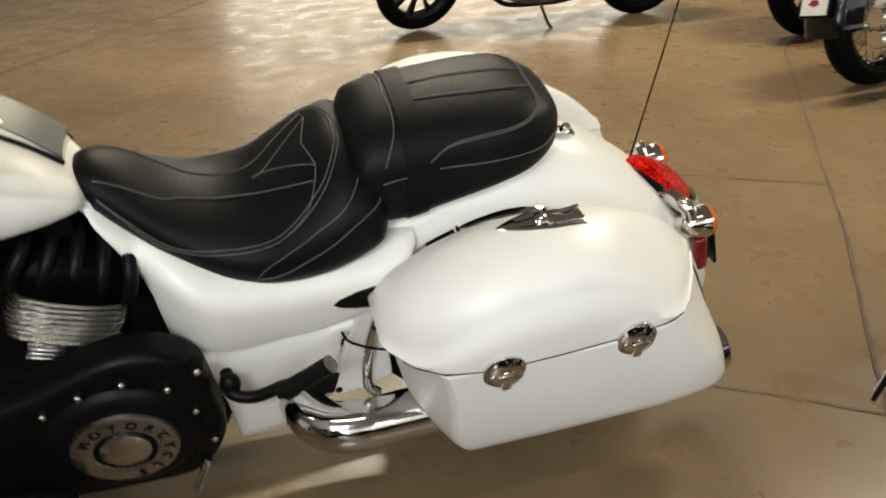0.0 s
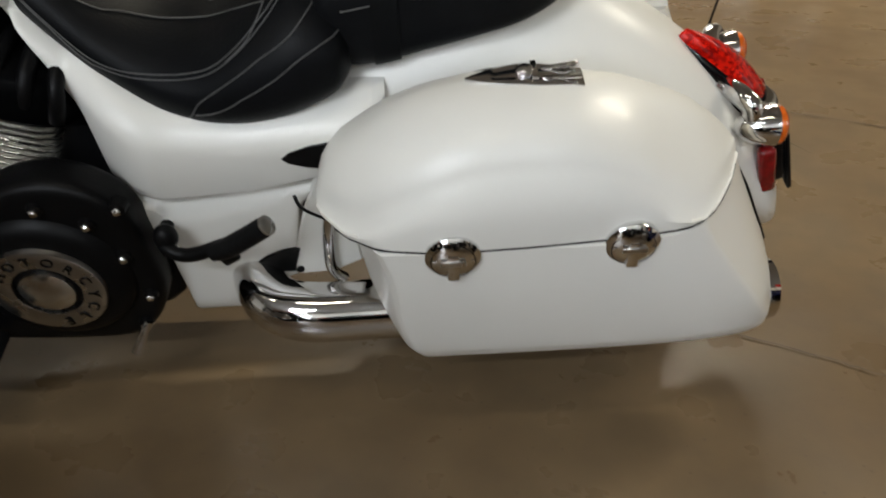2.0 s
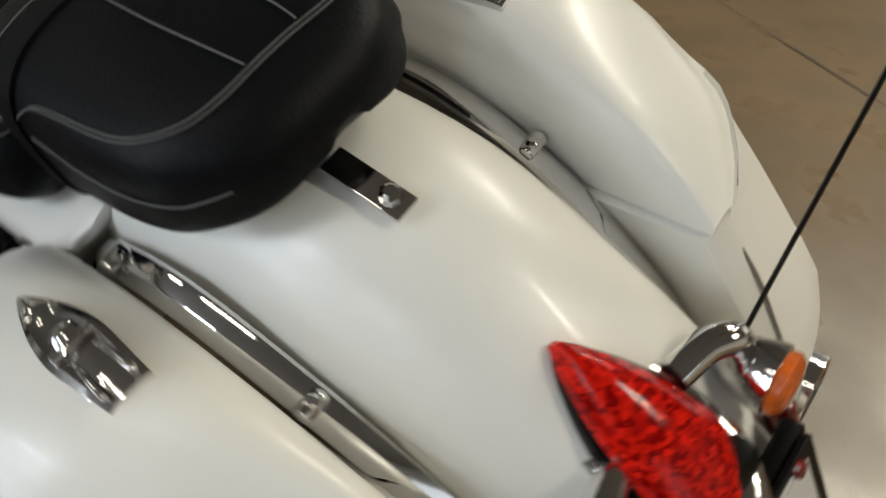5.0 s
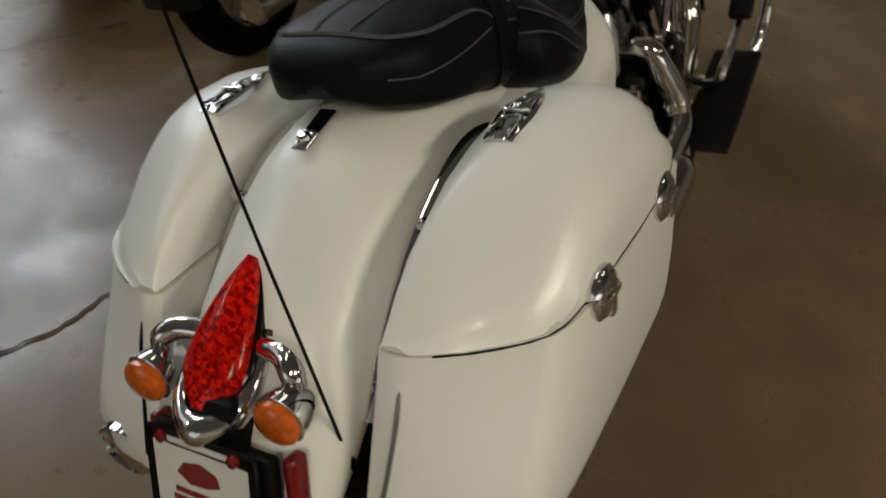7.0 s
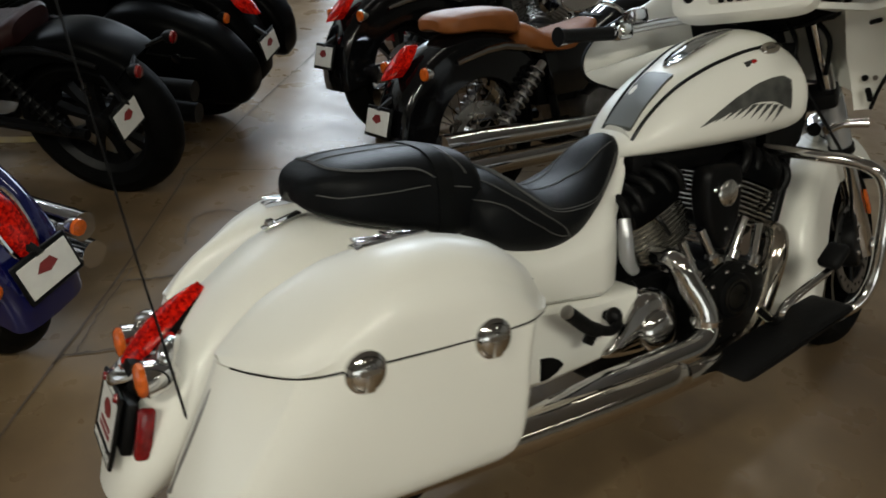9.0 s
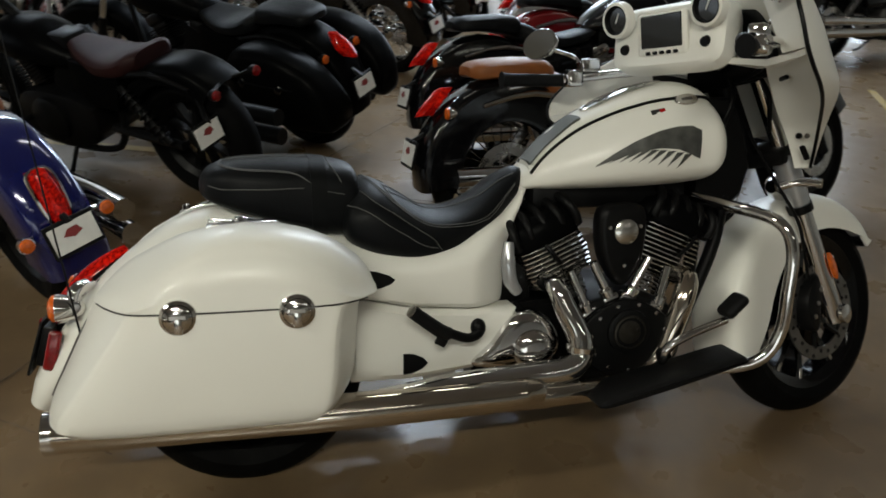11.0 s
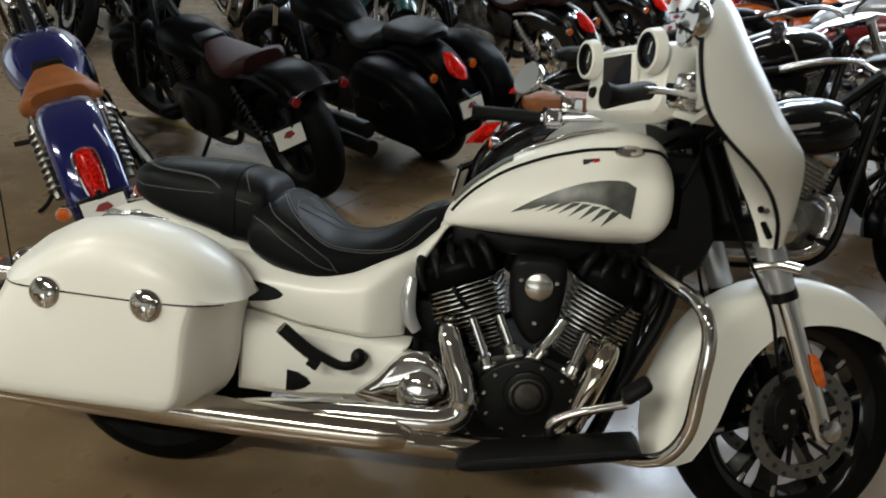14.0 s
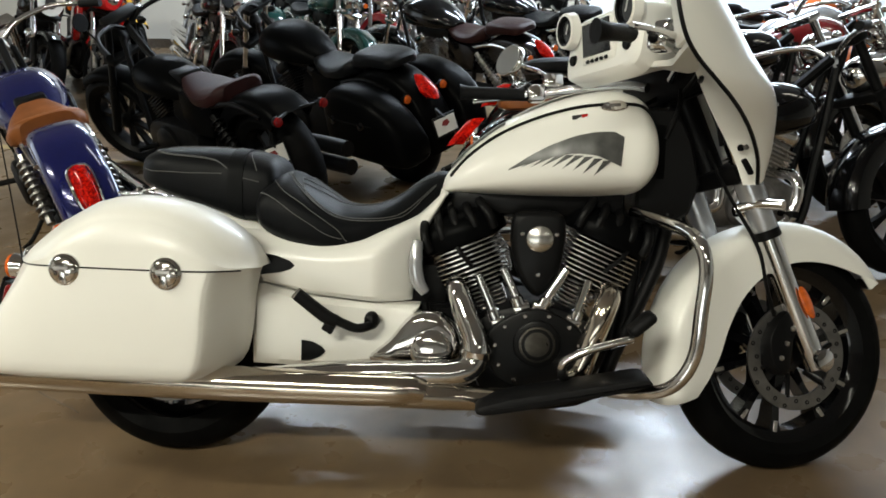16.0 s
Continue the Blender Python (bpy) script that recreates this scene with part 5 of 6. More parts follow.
fend = part("front_fender", front_fender(), WHITE, bike, "satin white valanced front fender", m=WHEELED)
for s in (1, -1):
    y = s * 0.118
    slider = part("fork_slider", tube([(1.700, y, 0.285), (1.665, y, 0.36), (1.60, y, 0.51), (1.535, y, 0.66)], [0.029, 0.031, 0.03, 0.029], 16, smooth_steps=2), CHROME, bike, "polished fork slider", m=STEERED)
    part("fork_tube", tube([(1.53, y, 0.67), (1.36, y, 1.06)], 0.0235, 14, smooth_steps=0), CHROME, bike, "chrome fork tube", m=STEERED)
    part("fork_cover", tube([(1.548, y, 0.635), (1.50, y, 0.745), (1.478, y, 0.795)], [0.033, 0.037, 0.036], 16, smooth_steps=2), SILVER, bike, "pale upper fork cover", m=STEERED)
    part("fork_clamp", ring_body([(-0.012, 0.037), (0.012, 0.037), (0.012, 0.028), (-0.012, 0.028)], (1.545, y, 0.637), (0.4, 0, -0.92), 20), BLACK_SATIN, slider, m=STEERED)
    part("axle_cap", lathe([(0, 0.03), (0.012, 0.028), (0.016, 0.015), (0.017, 0)], (1.692, y + s * 0.028, 0.305), (0, s, 0), 16), CHROME, slider, m=STEERED)
    part("reflector", loft([[Vector((1.638, y + s * 0.033, 0.455)) + Vector((0.44, 0, -0.9)) * (0.046 * math.cos(a) * k) + Vector((0.9, 0, 0.44)) * (0.014 * math.sin(a) * k) + Vector((0, s * dy, 0)) for a in (2 * math.pi * j / 18 for j in range(18))] for dy, k in ((0, 1), (0.006, 1), (0.009, 0.75))]), AMBER, slider, "amber side reflector", m=STEERED)
    cal = part("brake_caliper", plate(smooth_outline([(1.545, 0.36), (1.60, 0.43), (1.645, 0.42), (1.62, 0.35), (1.60, 0.27), (1.56, 0.28)], 3), s * 0.075, s * 0.125, 0.008, 2), BLACK_SATIN, slider, "black brake caliper", m=STEERED)
    for k in range(3):
        bolt(cal, (1.575 + 0.02 * k, s * 0.125, 0.31 + 0.038 * k), (0, s, 0), 0.007, 0.006, STEEL, m=STEERED)
    part("brake_hose", tube([(1.41, s * 0.06, 0.86), (1.44, s * 0.10, 0.74), (1.50, s * 0.135, 0.60), (1.525, s * 0.135, 0.50), (1.56, s * 0.12, 0.42)], 0.005, 8), BLACK_SATIN, bike, m=STEERED)
part("triple_clamp", join(block((0.09, 0.29, 0.045), pose(1.375, 0, 1.03, 0, -25, 0), 0.014), block((0.10, 0.29, 0.05), pose(1.475, 0, 0.80, 0, -25, 0), 0.014), tube([(1.36, 0, 1.05), (1.47, 0, 0.80)], 0.04, 12, smooth_steps=0)), BLACK_SATIN, bike, "black fork clamp", m=STEERED)
part("light_bar_horn", join(tube([(1.46, -0.10, 0.70), (1.50, -0.14, 0.71), (1.53, -0.20, 0.70)], 0.014, 10), lathe([(0, 0.02), (0.03, 0.04), (0.05, 0.045), (0.055, 0.04)], (1.50, -0.06, 0.705), (1, 0, 0), 20)), CHROME, bike, "chrome horn between the fork legs", m=STEERED)

ROLLED = STEERED @ pose(0, -0.012, 1.05, 8, 0, 0) @ pose(0, 0, -1.05)
# fairing: a shell from the swept rear edge forward to the nose, with a liner inside
EDGE = [(1.425, 0.23, 0.745), (1.40, 0.262, 0.798), (1.35, 0.303, 0.842), (1.29, 0.346, 0.873), (1.22, 0.39, 0.90), (1.148, 0.425, 0.928), (1.09, 0.445, 0.96), (1.052, 0.456, 1.0),
        (1.035, 0.458, 1.06), (1.04, 0.445, 1.12), (1.07, 0.412, 1.19), (1.14, 0.34, 1.255), (1.22, 0.22, 1.30)]
NOSE = [(1.52, 0.86), (1.54, 0.88), (1.545, 0.90), (1.545, 0.93), (1.54, 0.955), (1.53, 0.98), (1.50, 1.01), (1.46, 1.045), (1.42, 1.08), (1.38, 1.12), (1.34, 1.16), (1.31, 1.20), (1.29, 1.25)]
LINER = [(1.412, 0.195, 0.748), (1.388, 0.20, 0.80), (1.358, 0.205, 0.85), (1.322, 0.21, 0.90), (1.288, 0.22, 0.945), (1.262, 0.228, 0.985), (1.245, 0.236, 1.008), (1.245, 0.236, 1.02)]
ROWS = smooth_table([e + n for e, n in zip(EDGE, NOSE)], 49)


def far_edge(x, z):
    """The left edge sits lower and less swept."""
    t = max(z - 0.93, 0)
    return min(x + 0.45 * t + 0.03, 1.43), z - 0.35 * t + 0.015


def shell_row(row, inset=0.0):
    """One bow of the shell from its left rear edge round the nose to the right one."""
    x, y, z, nx, nz = row
    y, nx = y - inset, nx - inset * 1.4
    out = []
    for k in range(-16, 17):
        a = math.pi / 2 * abs(k) / 16
        x, z = (row[0], row[2]) if k < 0 else far_edge(row[0], row[2])
        out.append(Vector((x + (nx - x) * math.cos(a), math.copysign(y * math.sin(a), k) if k else 0.0, z + (nz - z) * math.cos(a) ** 1.5)))
    return out


fairing = part("fairing", loft([shell_row(r) + shell_row(r, 0.008)[::-1] for r in ROWS]), WHITE, bike, "satin white fork-mounted fairing", m=STEERED)
for s in (1, -1):
    rows = ROWS if s < 0 else [(*far_edge(r[0], r[2]), r[1]) for r in ROWS]
    rows = ROWS if s < 0 else [(a, c, b) for a, b, c in rows]
    line = [(r[0] - 0.002, s * (r[1] - 0.002), r[2]) for r in rows]
    part("fairing_trim", tube(line, 0.005, 6, smooth_steps=0), BLACK_SATIN, fairing, "black rubber edge trim", m=STEERED)
    # lower wing panel and the upright panel over it
    low = [[Vector((e[0] + (i[0] - e[0]) * f + b * math.sin(math.pi * f), s * (e[1] - 0.006 + (i[1] - e[1]) * f), e[2] + (i[2] - e[2]) * f)) for f in np.linspace(0, 1, 7)] for b, e, i in [(0.010, e, i) for e, i in zip(smooth_table(EDGE[:8] if s < 0 else [(far_edge(x, z)[0], y, far_edge(x, z)[1]) for x, y, z in EDGE[:8]], 22), smooth_table(LINER, 22))]]
    panel = part("wing_liner", loft([r + [p + Vector((0.012, 0, 0.004)) for p in r[::-1]] for r in low]), WHITE, fairing, "satin white inner wing panel", m=STEERED)
    top = []
    if s > 0:
        continue
    for e in smooth_table(EDGE[7:12], 12):
        t = (e[2] - 1.0) / 0.255
        a, b = Vector((e[0] + 0.002, s * (e[1] - 0.006), e[2])), Vector((1.085 + 0.05 * t, s * (0.372 - 0.10 * t), e[2] + 0.005))
        c = Vector((1.25 + 0.03 * t, s * (0.33 - 0.12 * t), e[2] + 0.01))
        row = [a, a.lerp(b, 0.5), b, b + Vector((0.012, 0, 0)), b.lerp(c, 0.5), c]
        top.append(row + [p + Vector((0.012, s * 0.006, 0)) for p in row[::-1]])
    part("upper_liner", loft(top), WHITE, fairing, "satin white upright inner panel", m=STEERED)
    shelf = [[Vector((x, s * y, z)) for x, y, z in row] for row in (((1.15, 0.16, 1.032), (1.20, 0.13, 1.05), (1.20, 0.13, 1.06), (1.155, 0.158, 1.046)), ((1.15, 0.25, 1.006), (1.24, 0.21, 1.01), (1.24, 0.21, 1.03), (1.152, 0.25, 1.022)), ((1.125, 0.305, 0.99), (1.245, 0.236, 1.008), (1.245, 0.236, 1.028), (1.128, 0.305, 1.008)), ((1.065, 0.44, 0.985), (1.24, 0.26, 1.0), (1.24, 0.26, 1.02), (1.066, 0.44, 1.0)))]
    part("liner_shelf", loft(shelf), WHITE, fairing, m=STEERED)
part("inner_tray", block((0.06, 0.40, 0.20), pose(1.335, 0, 1.10, 0, -10, 0), 0.02), BLACK_SATIN, fairing, "dark tray behind the gauges", m=STEERED)
body_rings = []
for x, w, lo, hi in ((1.112, 0.168, 1.058, 1.208), (1.122, 0.184, 1.046, 1.218), (1.16, 0.186, 1.032, 1.224), (1.20, 0.17, 1.045, 1.225), (1.25, 0.14, 1.065, 1.215), (1.30, 0.11, 1.08, 1.20)):
    body_rings.append([Vector((x + 0.10 * (p.z - 1.16), p.y, p.z)) for p in egg(x, 0, (lo + hi) / 2, w, (hi - lo) / 2, 40, 5.5)])
dash = part("dashboard", loft(body_rings), WHITE, fairing, "satin white inner fairing with gauges and a dark screen", m=ROLLED)
TILT = Matrix.Translation((1.108, 0, 1.138)) @ Matrix.Rotation(radians(-6), 4, "Y")
M = ROLLED @ TILT


def face(name, bm, material, parent, label=""):
    return part(name, bm, material, parent, label, m=M)


screen = face("screen_frame", block((0.016, 0.165, 0.118), pose(-0.006, 0, 0.0), 0.012, 3), WHITE, dash)
face("screen", block((0.008, 0.138, 0.088), pose(-0.0125, 0, 0.008), 0.003, 1), GLASS_DARK, dash, "dark glossy display screen")
for k in range(5):
    face("button", block((0.010, 0.017, 0.010), pose(-0.0125, -0.046 + 0.023 * k, -0.048), 0.003, 1), BLACK_SATIN, dash)
for s in (1, -1):
    g = face("gauge_housing", ring_body([(0.0, 0.052), (0.024, 0.048), (0.026, 0.041), (0.018, 0.038), (0.0, 0.038)], (0.0, s * 0.15, 0.052), (-1, 0, 0), 32), WHITE, dash, "round white gauge housing")
    face("gauge_rim", ring_body([(0.018, 0.041), (0.025, 0.04), (0.022, 0.035), (0.014, 0.035)], (0.0, s * 0.15, 0.052), (-1, 0, 0), 28), BLACK_SATIN, g)
    face("gauge_face", lathe([(0.006, 0.037), (0.014, 0.036), (0.0145, 0)], (0.0, s * 0.15, 0.052), (-1, 0, 0), 24), GLASS_DARK, g, "dark gauge face")
    face("gauge_needle", block((0.002, 0.003, 0.028), pose(-0.016, s * 0.15, 0.058, 25, 0, 0)), INK_WHITE, g)
    face("knob", lathe([(0, 0.016), (0.010, 0.014), (0.014, 0.012), (0.014, 0)], (0.0, s * 0.134, -0.032), (-1, 0, 0), 18), BLACK_SATIN, dash, "small round black socket")
    face("panel_screw", lathe([(0, 0.007), (0.004, 0.006), (0.004, 0)], (-0.004, s * 0.10, -0.07), (-1, 0, 0), 10), BLACK_SATIN, dash)
    # slots and screws in the wing
    part("wing_slot", block((0.012, 0.016, 0.045), pose(1.388, s * 0.235, 0.785, 0, -32, 0), 0.0055), BLACK_SATIN, fairing, "dark slot in the wing", m=STEERED)
    part("wing_screw", lathe([(0, 0.009), (0.006, 0.008), (0.006, 0)], (1.374, s * 0.232, 0.832), (-1, 0, -0.3), 12), BLACK_SATIN, fairing, m=STEERED)
    part("wing_screw", lathe([(0, 0.007), (0.006, 0.006), (0.006, 0)], (1.368, s * 0.258, 0.828), (-1, 0, -0.3), 12), DULL_STEEL, fairing, m=STEERED)
    part("wing_slot", block((0.012, 0.035, 0.012), pose(1.205, s * 0.30, 0.966, 0, -20, s * 30), 0.005), BLACK_SATIN, fairing, "dark slot in the wing", m=STEERED)
    # bars, grips, levers, mirrors
    side = STEERED if s > 0 else ROLLED
    out = 0.0 if s > 0 else 0.035
    bar = part("handlebar", tube([(1.30, s * 0.05, 1.05), (1.27, s * 0.12, 1.075), (1.20, s * 0.22, 1.085), (1.11, s * 0.29, 1.082), (1.05, s * 0.325, 1.08)], 0.0135, 12), CHROME, bike, "chrome handlebar", m=side)
    part("grip", tube([(1.058 - out * 1.7, s * 0.32, 1.08), (1.04 - out * 1.7, s * 0.33, 1.08), (0.90 - out * 0.6, s * (0.378 + out), 1.085 - out * 0.85), (0.872 - out * 0.7, s * (0.388 + out), 1.086 - out)], [0.021, 0.019, 0.019, 0.026], 14, smooth_steps=3), GRIP, bar, "black rubber hand grip", m=side)
    sw = part("switch_housing", block((0.055, 0.05, 0.052), pose(1.085, s * 0.305, 1.08, 0, 0, -s * 20), 0.014, 3), CHROME, bar, "chrome switch housing", m=side)
    part("reservoir", block((0.06, 0.045, 0.04), pose(1.125, s * 0.275, 1.115, 0, 0, -s * 20), 0.008), CHROME, bar, "chrome fluid reservoir", m=side)
    part("switch", block((0.02, 0.012, 0.014), pose(1.06, s * 0.30, 1.10), 0.003, 1), BLACK_SATIN, sw, m=side)
    part("hand_lever", tube([(1.135, s * 0.30, 1.082), (1.11, s * 0.345, 1.082), (1.0, s * 0.395, 1.078), (0.93, s * 0.425, 1.072)], [0.009, 0.008, 0.006, 0.008], 10), CHROME, bar, "chrome hand lever", m=side)
    part("mirror_stalk", tube([(1.11, s * 0.29, 1.105), (1.115, s * 0.32, 1.15), (1.08, s * 0.355, 1.175), (1.05, s * 0.37, 1.19)], 0.006, 8), CHROME, bar, m=side)
    mz = side @ pose(1.03, s * 0.38, 1.20 if s > 0 else 1.215, 0, 8, s * 14)
    head = part("mirror", loft([[Vector((x, k * 0.062 * math.cos(a), k * 0.048 * math.sin(a))) for a in (2 * math.pi * j / 28 for j in range(28))] for x, k in ((-0.003, 0.96), (0.0, 1.0), (0.012, 0.97), (0.024, 0.8), (0.032, 0.45), (0.034, 0.1))]), CHROME, bar, "oval chrome mirror", m=mz)
    part("mirror_glass", loft([[Vector((x, k * 0.062 * math.cos(a), k * 0.048 * math.sin(a))) for a in (2 * math.pi * j / 28 for j in range(28))] for x, k in ((-0.0035, 0.9), (-0.0045, 0.89))]), MIRROR, head, "mirror glass", m=mz)
for pts in ([(1.33, -0.06, 1.03), (1.30, -0.09, 0.96), (1.27, -0.07, 0.88)], [(1.34, 0.03, 1.03), (1.28, 0.05, 0.99), (1.25, 0.03, 0.93)], [(1.38, -0.12, 1.02), (1.36, -0.16, 0.95), (1.40, -0.13, 0.86)], [(1.20, -0.28, 1.06), (1.27, -0.21, 1.02), (1.31, -0.10, 1.0)]):
    part("control_cable", tube(pts, 0.007, 8), BLACK_SATIN, bike, "black control cable", m=STEERED)

# ---- tail ----
def tail_shape(back, grow=1.0, raise_by=0.0):
    rings = []
    for f in np.linspace(0, 1, 16):
        w = (0.051 * math.sin(min(f * 1.15, 1) * math.pi / 2) ** 0.75 * (1 if f < 0.7 else 1 - 0.72 * ((f - 0.7) / 0.3) ** 2) + 0.003) * grow
        base = Vector((-0.288, 0.016, 0.607)).lerp(Vector((-0.455, 0.013, 0.486)), f)
        out = Vector((-0.60, 0, 0.80)).normalized()
        h = back * (0.35 + 0.65 * math.sin(math.pi * min(f * 0.9 + 0.08, 1)) ** 0.7)
        rings.append([base + out * (raise_by + h * max(math.sin(a), 0) ** 0.8) + Vector((0, w * math.cos(a), 0)) for a in (math.pi * k / 12 for k in range(13))] + [base - out * 0.05 + Vector((0, w * t, 0)) for t in (-0.9, 0.9)])
    return loft(rings)


tail = part("tail_light", tail_shape(0.022, 1.12, -0.004), BLACK_GLOSS, bike, "pointed red tail light in a dark and chrome housing")
part("tail_lens", tail_shape(0.034, 0.98, 0.002), RED_LENS, tail, "bright red faceted lens")
part("tail_visor", tube([(-0.352, 0.062, 0.548), (-0.396, 0.067, 0.516), (-0.444, 0.056, 0.482), (-0.472, 0.013, 0.468), (-0.444, -0.030, 0.482), (-0.396, -0.041, 0.516), (-0.352, -0.036, 0.548)], [0.008, 0.011, 0.018, 0.024, 0.018, 0.011, 0.008], 16), CHROME, tail, "chrome visor under the lens")
part("tail_bracket", block((0.10, 0.085, 0.12), pose(-0.425, 0, 0.445, 0, 14, 0), 0.015), BLACK_SATIN, tail)
part("plate_holder", block((0.022, 0.206, 0.10), pose(-0.482, 0, 0.408, 0, 16, 0), 0.006, 2), BLACK_SATIN, tail)
for s in (1, -1):
    sig = part("turn_signal", lathe([(-0.045, 0.006), (-0.04, 0.016), (-0.02, 0.028), (0.005, 0.034), (0.018, 0.036), (0.02, 0.033)], (-0.425, 0.006 + s * 0.112, 0.500), (-1, 0, 0), 26), CHROME, bike, "chrome bullet turn signal with amber lens")
    part("signal_lens", lathe([(0.0, 0.032), (0.008, 0.0325), (0.014, 0.027), (0.017, 0.014), (0.0175, 0)], (-0.445, 0.006 + s * 0.112, 0.500), (-1, 0, 0), 24), AMBER, sig, "amber lens")
    part("signal_arm", tube([(-0.375, 0.006 + s * 0.05, 0.541), (-0.385, 0.006 + s * 0.088, 0.546), (-0.40, 0.006 + s * 0.110, 0.538), (-0.405, 0.006 + s * 0.112, 0.511)], [0.016, 0.017, 0.017, 0.016], 12), CHROME, sig)
    part("side_reflector", block((0.032, 0.022, 0.10), pose(-0.460, s * 0.115, 0.400, 0, 14, 0), 0.009, 3), RED_DIM, bike, "dark red reflector beside the plate")
lm = pose(-0.505, 0.004, 0.402, 0, 18, 0) @ Matrix.Scale(0.93, 4)
plate_ob = part("plate_frame", join(block((0.008, 0.20, 0.022), pose(0, 0, 0.062), 0.002, 1), block((0.008, 0.20, 0.03), pose(0, 0, -0.062), 0.002, 1), block((0.008, 0.016, 0.14), pose(0, 0.095, 0), 0.002, 1), block((0.008, 0.016, 0.14), pose(0, -0.095, 0), 0.002, 1), block((0.004, 0.19, 0.13), pose(0.004, 0, 0), 0.001, 1)), BLACK_SATIN, bike, "black dealer plate frame", m=lm)
part("dealer_plate", block((0.002, 0.178, 0.10), pose(-0.0015, 0, 0.004), 0.0005, 1), PLATE_WHITE, plate_ob, "white dealer card with a dark red emblem", m=lm)
emblem = bmesh.new()
emblem.faces.new([emblem.verts.new((-0.0035, y, z)) for y, z in ((0.045, 0.012), (0.03, 0.03), (0.0, 0.036), (-0.03, 0.026), (-0.036, 0.008), (-0.01, 0.0), (0.02, -0.002))])
part("plate_emblem", emblem, INK_RED, plate_ob, m=lm, smooth=False)
for z, w, c in ((-0.016, 0.10, INK_RED), (-0.030, 0.11, INK_RED), (0.062, 0.11, INK_WHITE)):
    part("lettering_bar", block((0.002, w, 0.008), pose(-0.0045 if abs(z) > 0.05 else -0.003, 0, z)), c, plate_ob, m=lm, smooth=False)
turned = Matrix(((0, 0, -1, -0.0045), (-1, 0, 0, 0), (0, 1, 0, -0.0625), (0, 0, 0, 1)))
part("lettering", letters("SAN MARCOS, CA", turned, 0.022, 0.0006), INK_WHITE, plate_ob, "white capital letters on the plate frame", m=lm, smooth=False)
for s in (1, -1):
    part("plate_bolt", lathe([(0, 0.010), (0.006, 0.009), (0.008, 0)], (-0.004, s * 0.066, 0.062), (-1, 0, 0), 14), RED_DIM, plate_ob, "red plate bolt", m=lm)
ant = part("antenna", tube([(-0.384, -0.135, 0.385), (-0.408, -0.145, 0.58), (-0.437, -0.158, 0.80), (-0.487, -0.185, 1.19), (-0.512, -0.20, 1.39)], [0.0028, 0.002, 0.0014], 6), BLACK_SATIN, bike, "thin black whip antenna")
part("antenna_base", lathe([(0, 0.010), (0.03, 0.008), (0.05, 0.004)], (-0.382, -0.134, 0.365), (-0.1, 0, 0.99), 10), BLACK_SATIN, ant)

# ---- the other motorcycles in the hall; each in its own frame, rear contact at the origin ----
def arc_fender(x, z, a0, a1, ro, w, deep, n=18):
    rings = []
    for deg in np.linspace(a0, a1, n):
        a = radians(deg)
        u = Vector((math.cos(a), 0, math.sin(a)))
        prof = [(-w, ro - deep)] + [(-w * math.cos(b) ** 0.6 if math.cos(b) > 1e-6 else 0, ro - 0.04 + 0.04 * math.sin(b)) for b in (math.pi / 2 * k / 4 for k in range(5))]
        prof += [(-y, r) for y, r in prof[::-1]][1:]
        inner = [(y * 0.93, r - 0.006) for y, r in prof[::-1]]
        rings.append([Vector((x, 0, z)) + u * r + Vector((0, y, 0)) for y, r in prof + inner])
    return loft(rings)


def spoked_wheel(parent, name, x, z, radius, width, rim, m=None, metal=CHROME, cast=BLACK_SATIN, wire=False, disc=-0.08):
    w, c = width / 2, (x, 0, z)
    hub = part(name, join(ring_body([(-w * 0.7, rim), (-w * 0.7, rim + 0.01), (w * 0.7, rim + 0.01), (w * 0.7, rim), (w * 0.4, rim - 0.022), (-w * 0.4, rim - 0.022)], c, (0, 1, 0), 30), lathe([(-0.06, 0.03), (-0.05, 0.045), (0.05, 0.045), (0.06, 0.03)], c, (0, 1, 0), 14)), metal if wire else cast, parent, m=m)
    prof = []
    for k in range(9):
        a = math.pi * (0.08 + 0.84 * k / 8)
        prof.append((-w * math.cos(a), radius - (radius - rim) * (1 - math.sin(a) ** 0.7)))
    part("tyre", ring_body(prof + [(w * 0.75, rim), (-w * 0.75, rim)], c, (0, 1, 0), 36), RUBBER, hub, m=m)
    if wire:
        wires = []
        for k in range(28):
            a = 2 * math.pi * k / 28
            b = a + (0.35 if k % 2 else -0.35)
            wires.append(tube([(x + 0.04 * math.cos(b), 0.04 * (1 if k % 4 < 2 else -1), z + 0.04 * math.sin(b)), (x + (rim - 0.012) * math.cos(a), 0, z + (rim - 0.012) * math.sin(a))], 0.0028, 4, smooth_steps=0))
        ob = part("wire_spokes", join(*wires), metal, hub, "thin bright wire spokes", m=m)
        ob["kind"] = "stuff"
    else:
        for k in range(9):
            a = 2 * math.pi * k / 9
            sp = loft([[Vector((s * wd, yy, 0.03 + (rim - 0.045) * f)) for s, yy in ((-1, -0.02), (1, -0.02), (1, 0.02), (-1, 0.02))] for f, wd in ((0, 0.015), (0.5, 0.009), (1, 0.02))])
            part("spoke", sp, cast, hub, m=(m or Matrix()) @ Matrix.Translation(c) @ Matrix.Rotation(a, 4, "Y"))
    part("brake_disc", ring_body([(disc - 0.003, 0.14), (disc + 0.003, 0.14), (disc + 0.003, 0.09), (disc - 0.003, 0.09)], c, (0, 1, 0), 28), STEEL, hub, m=m)
    return hub


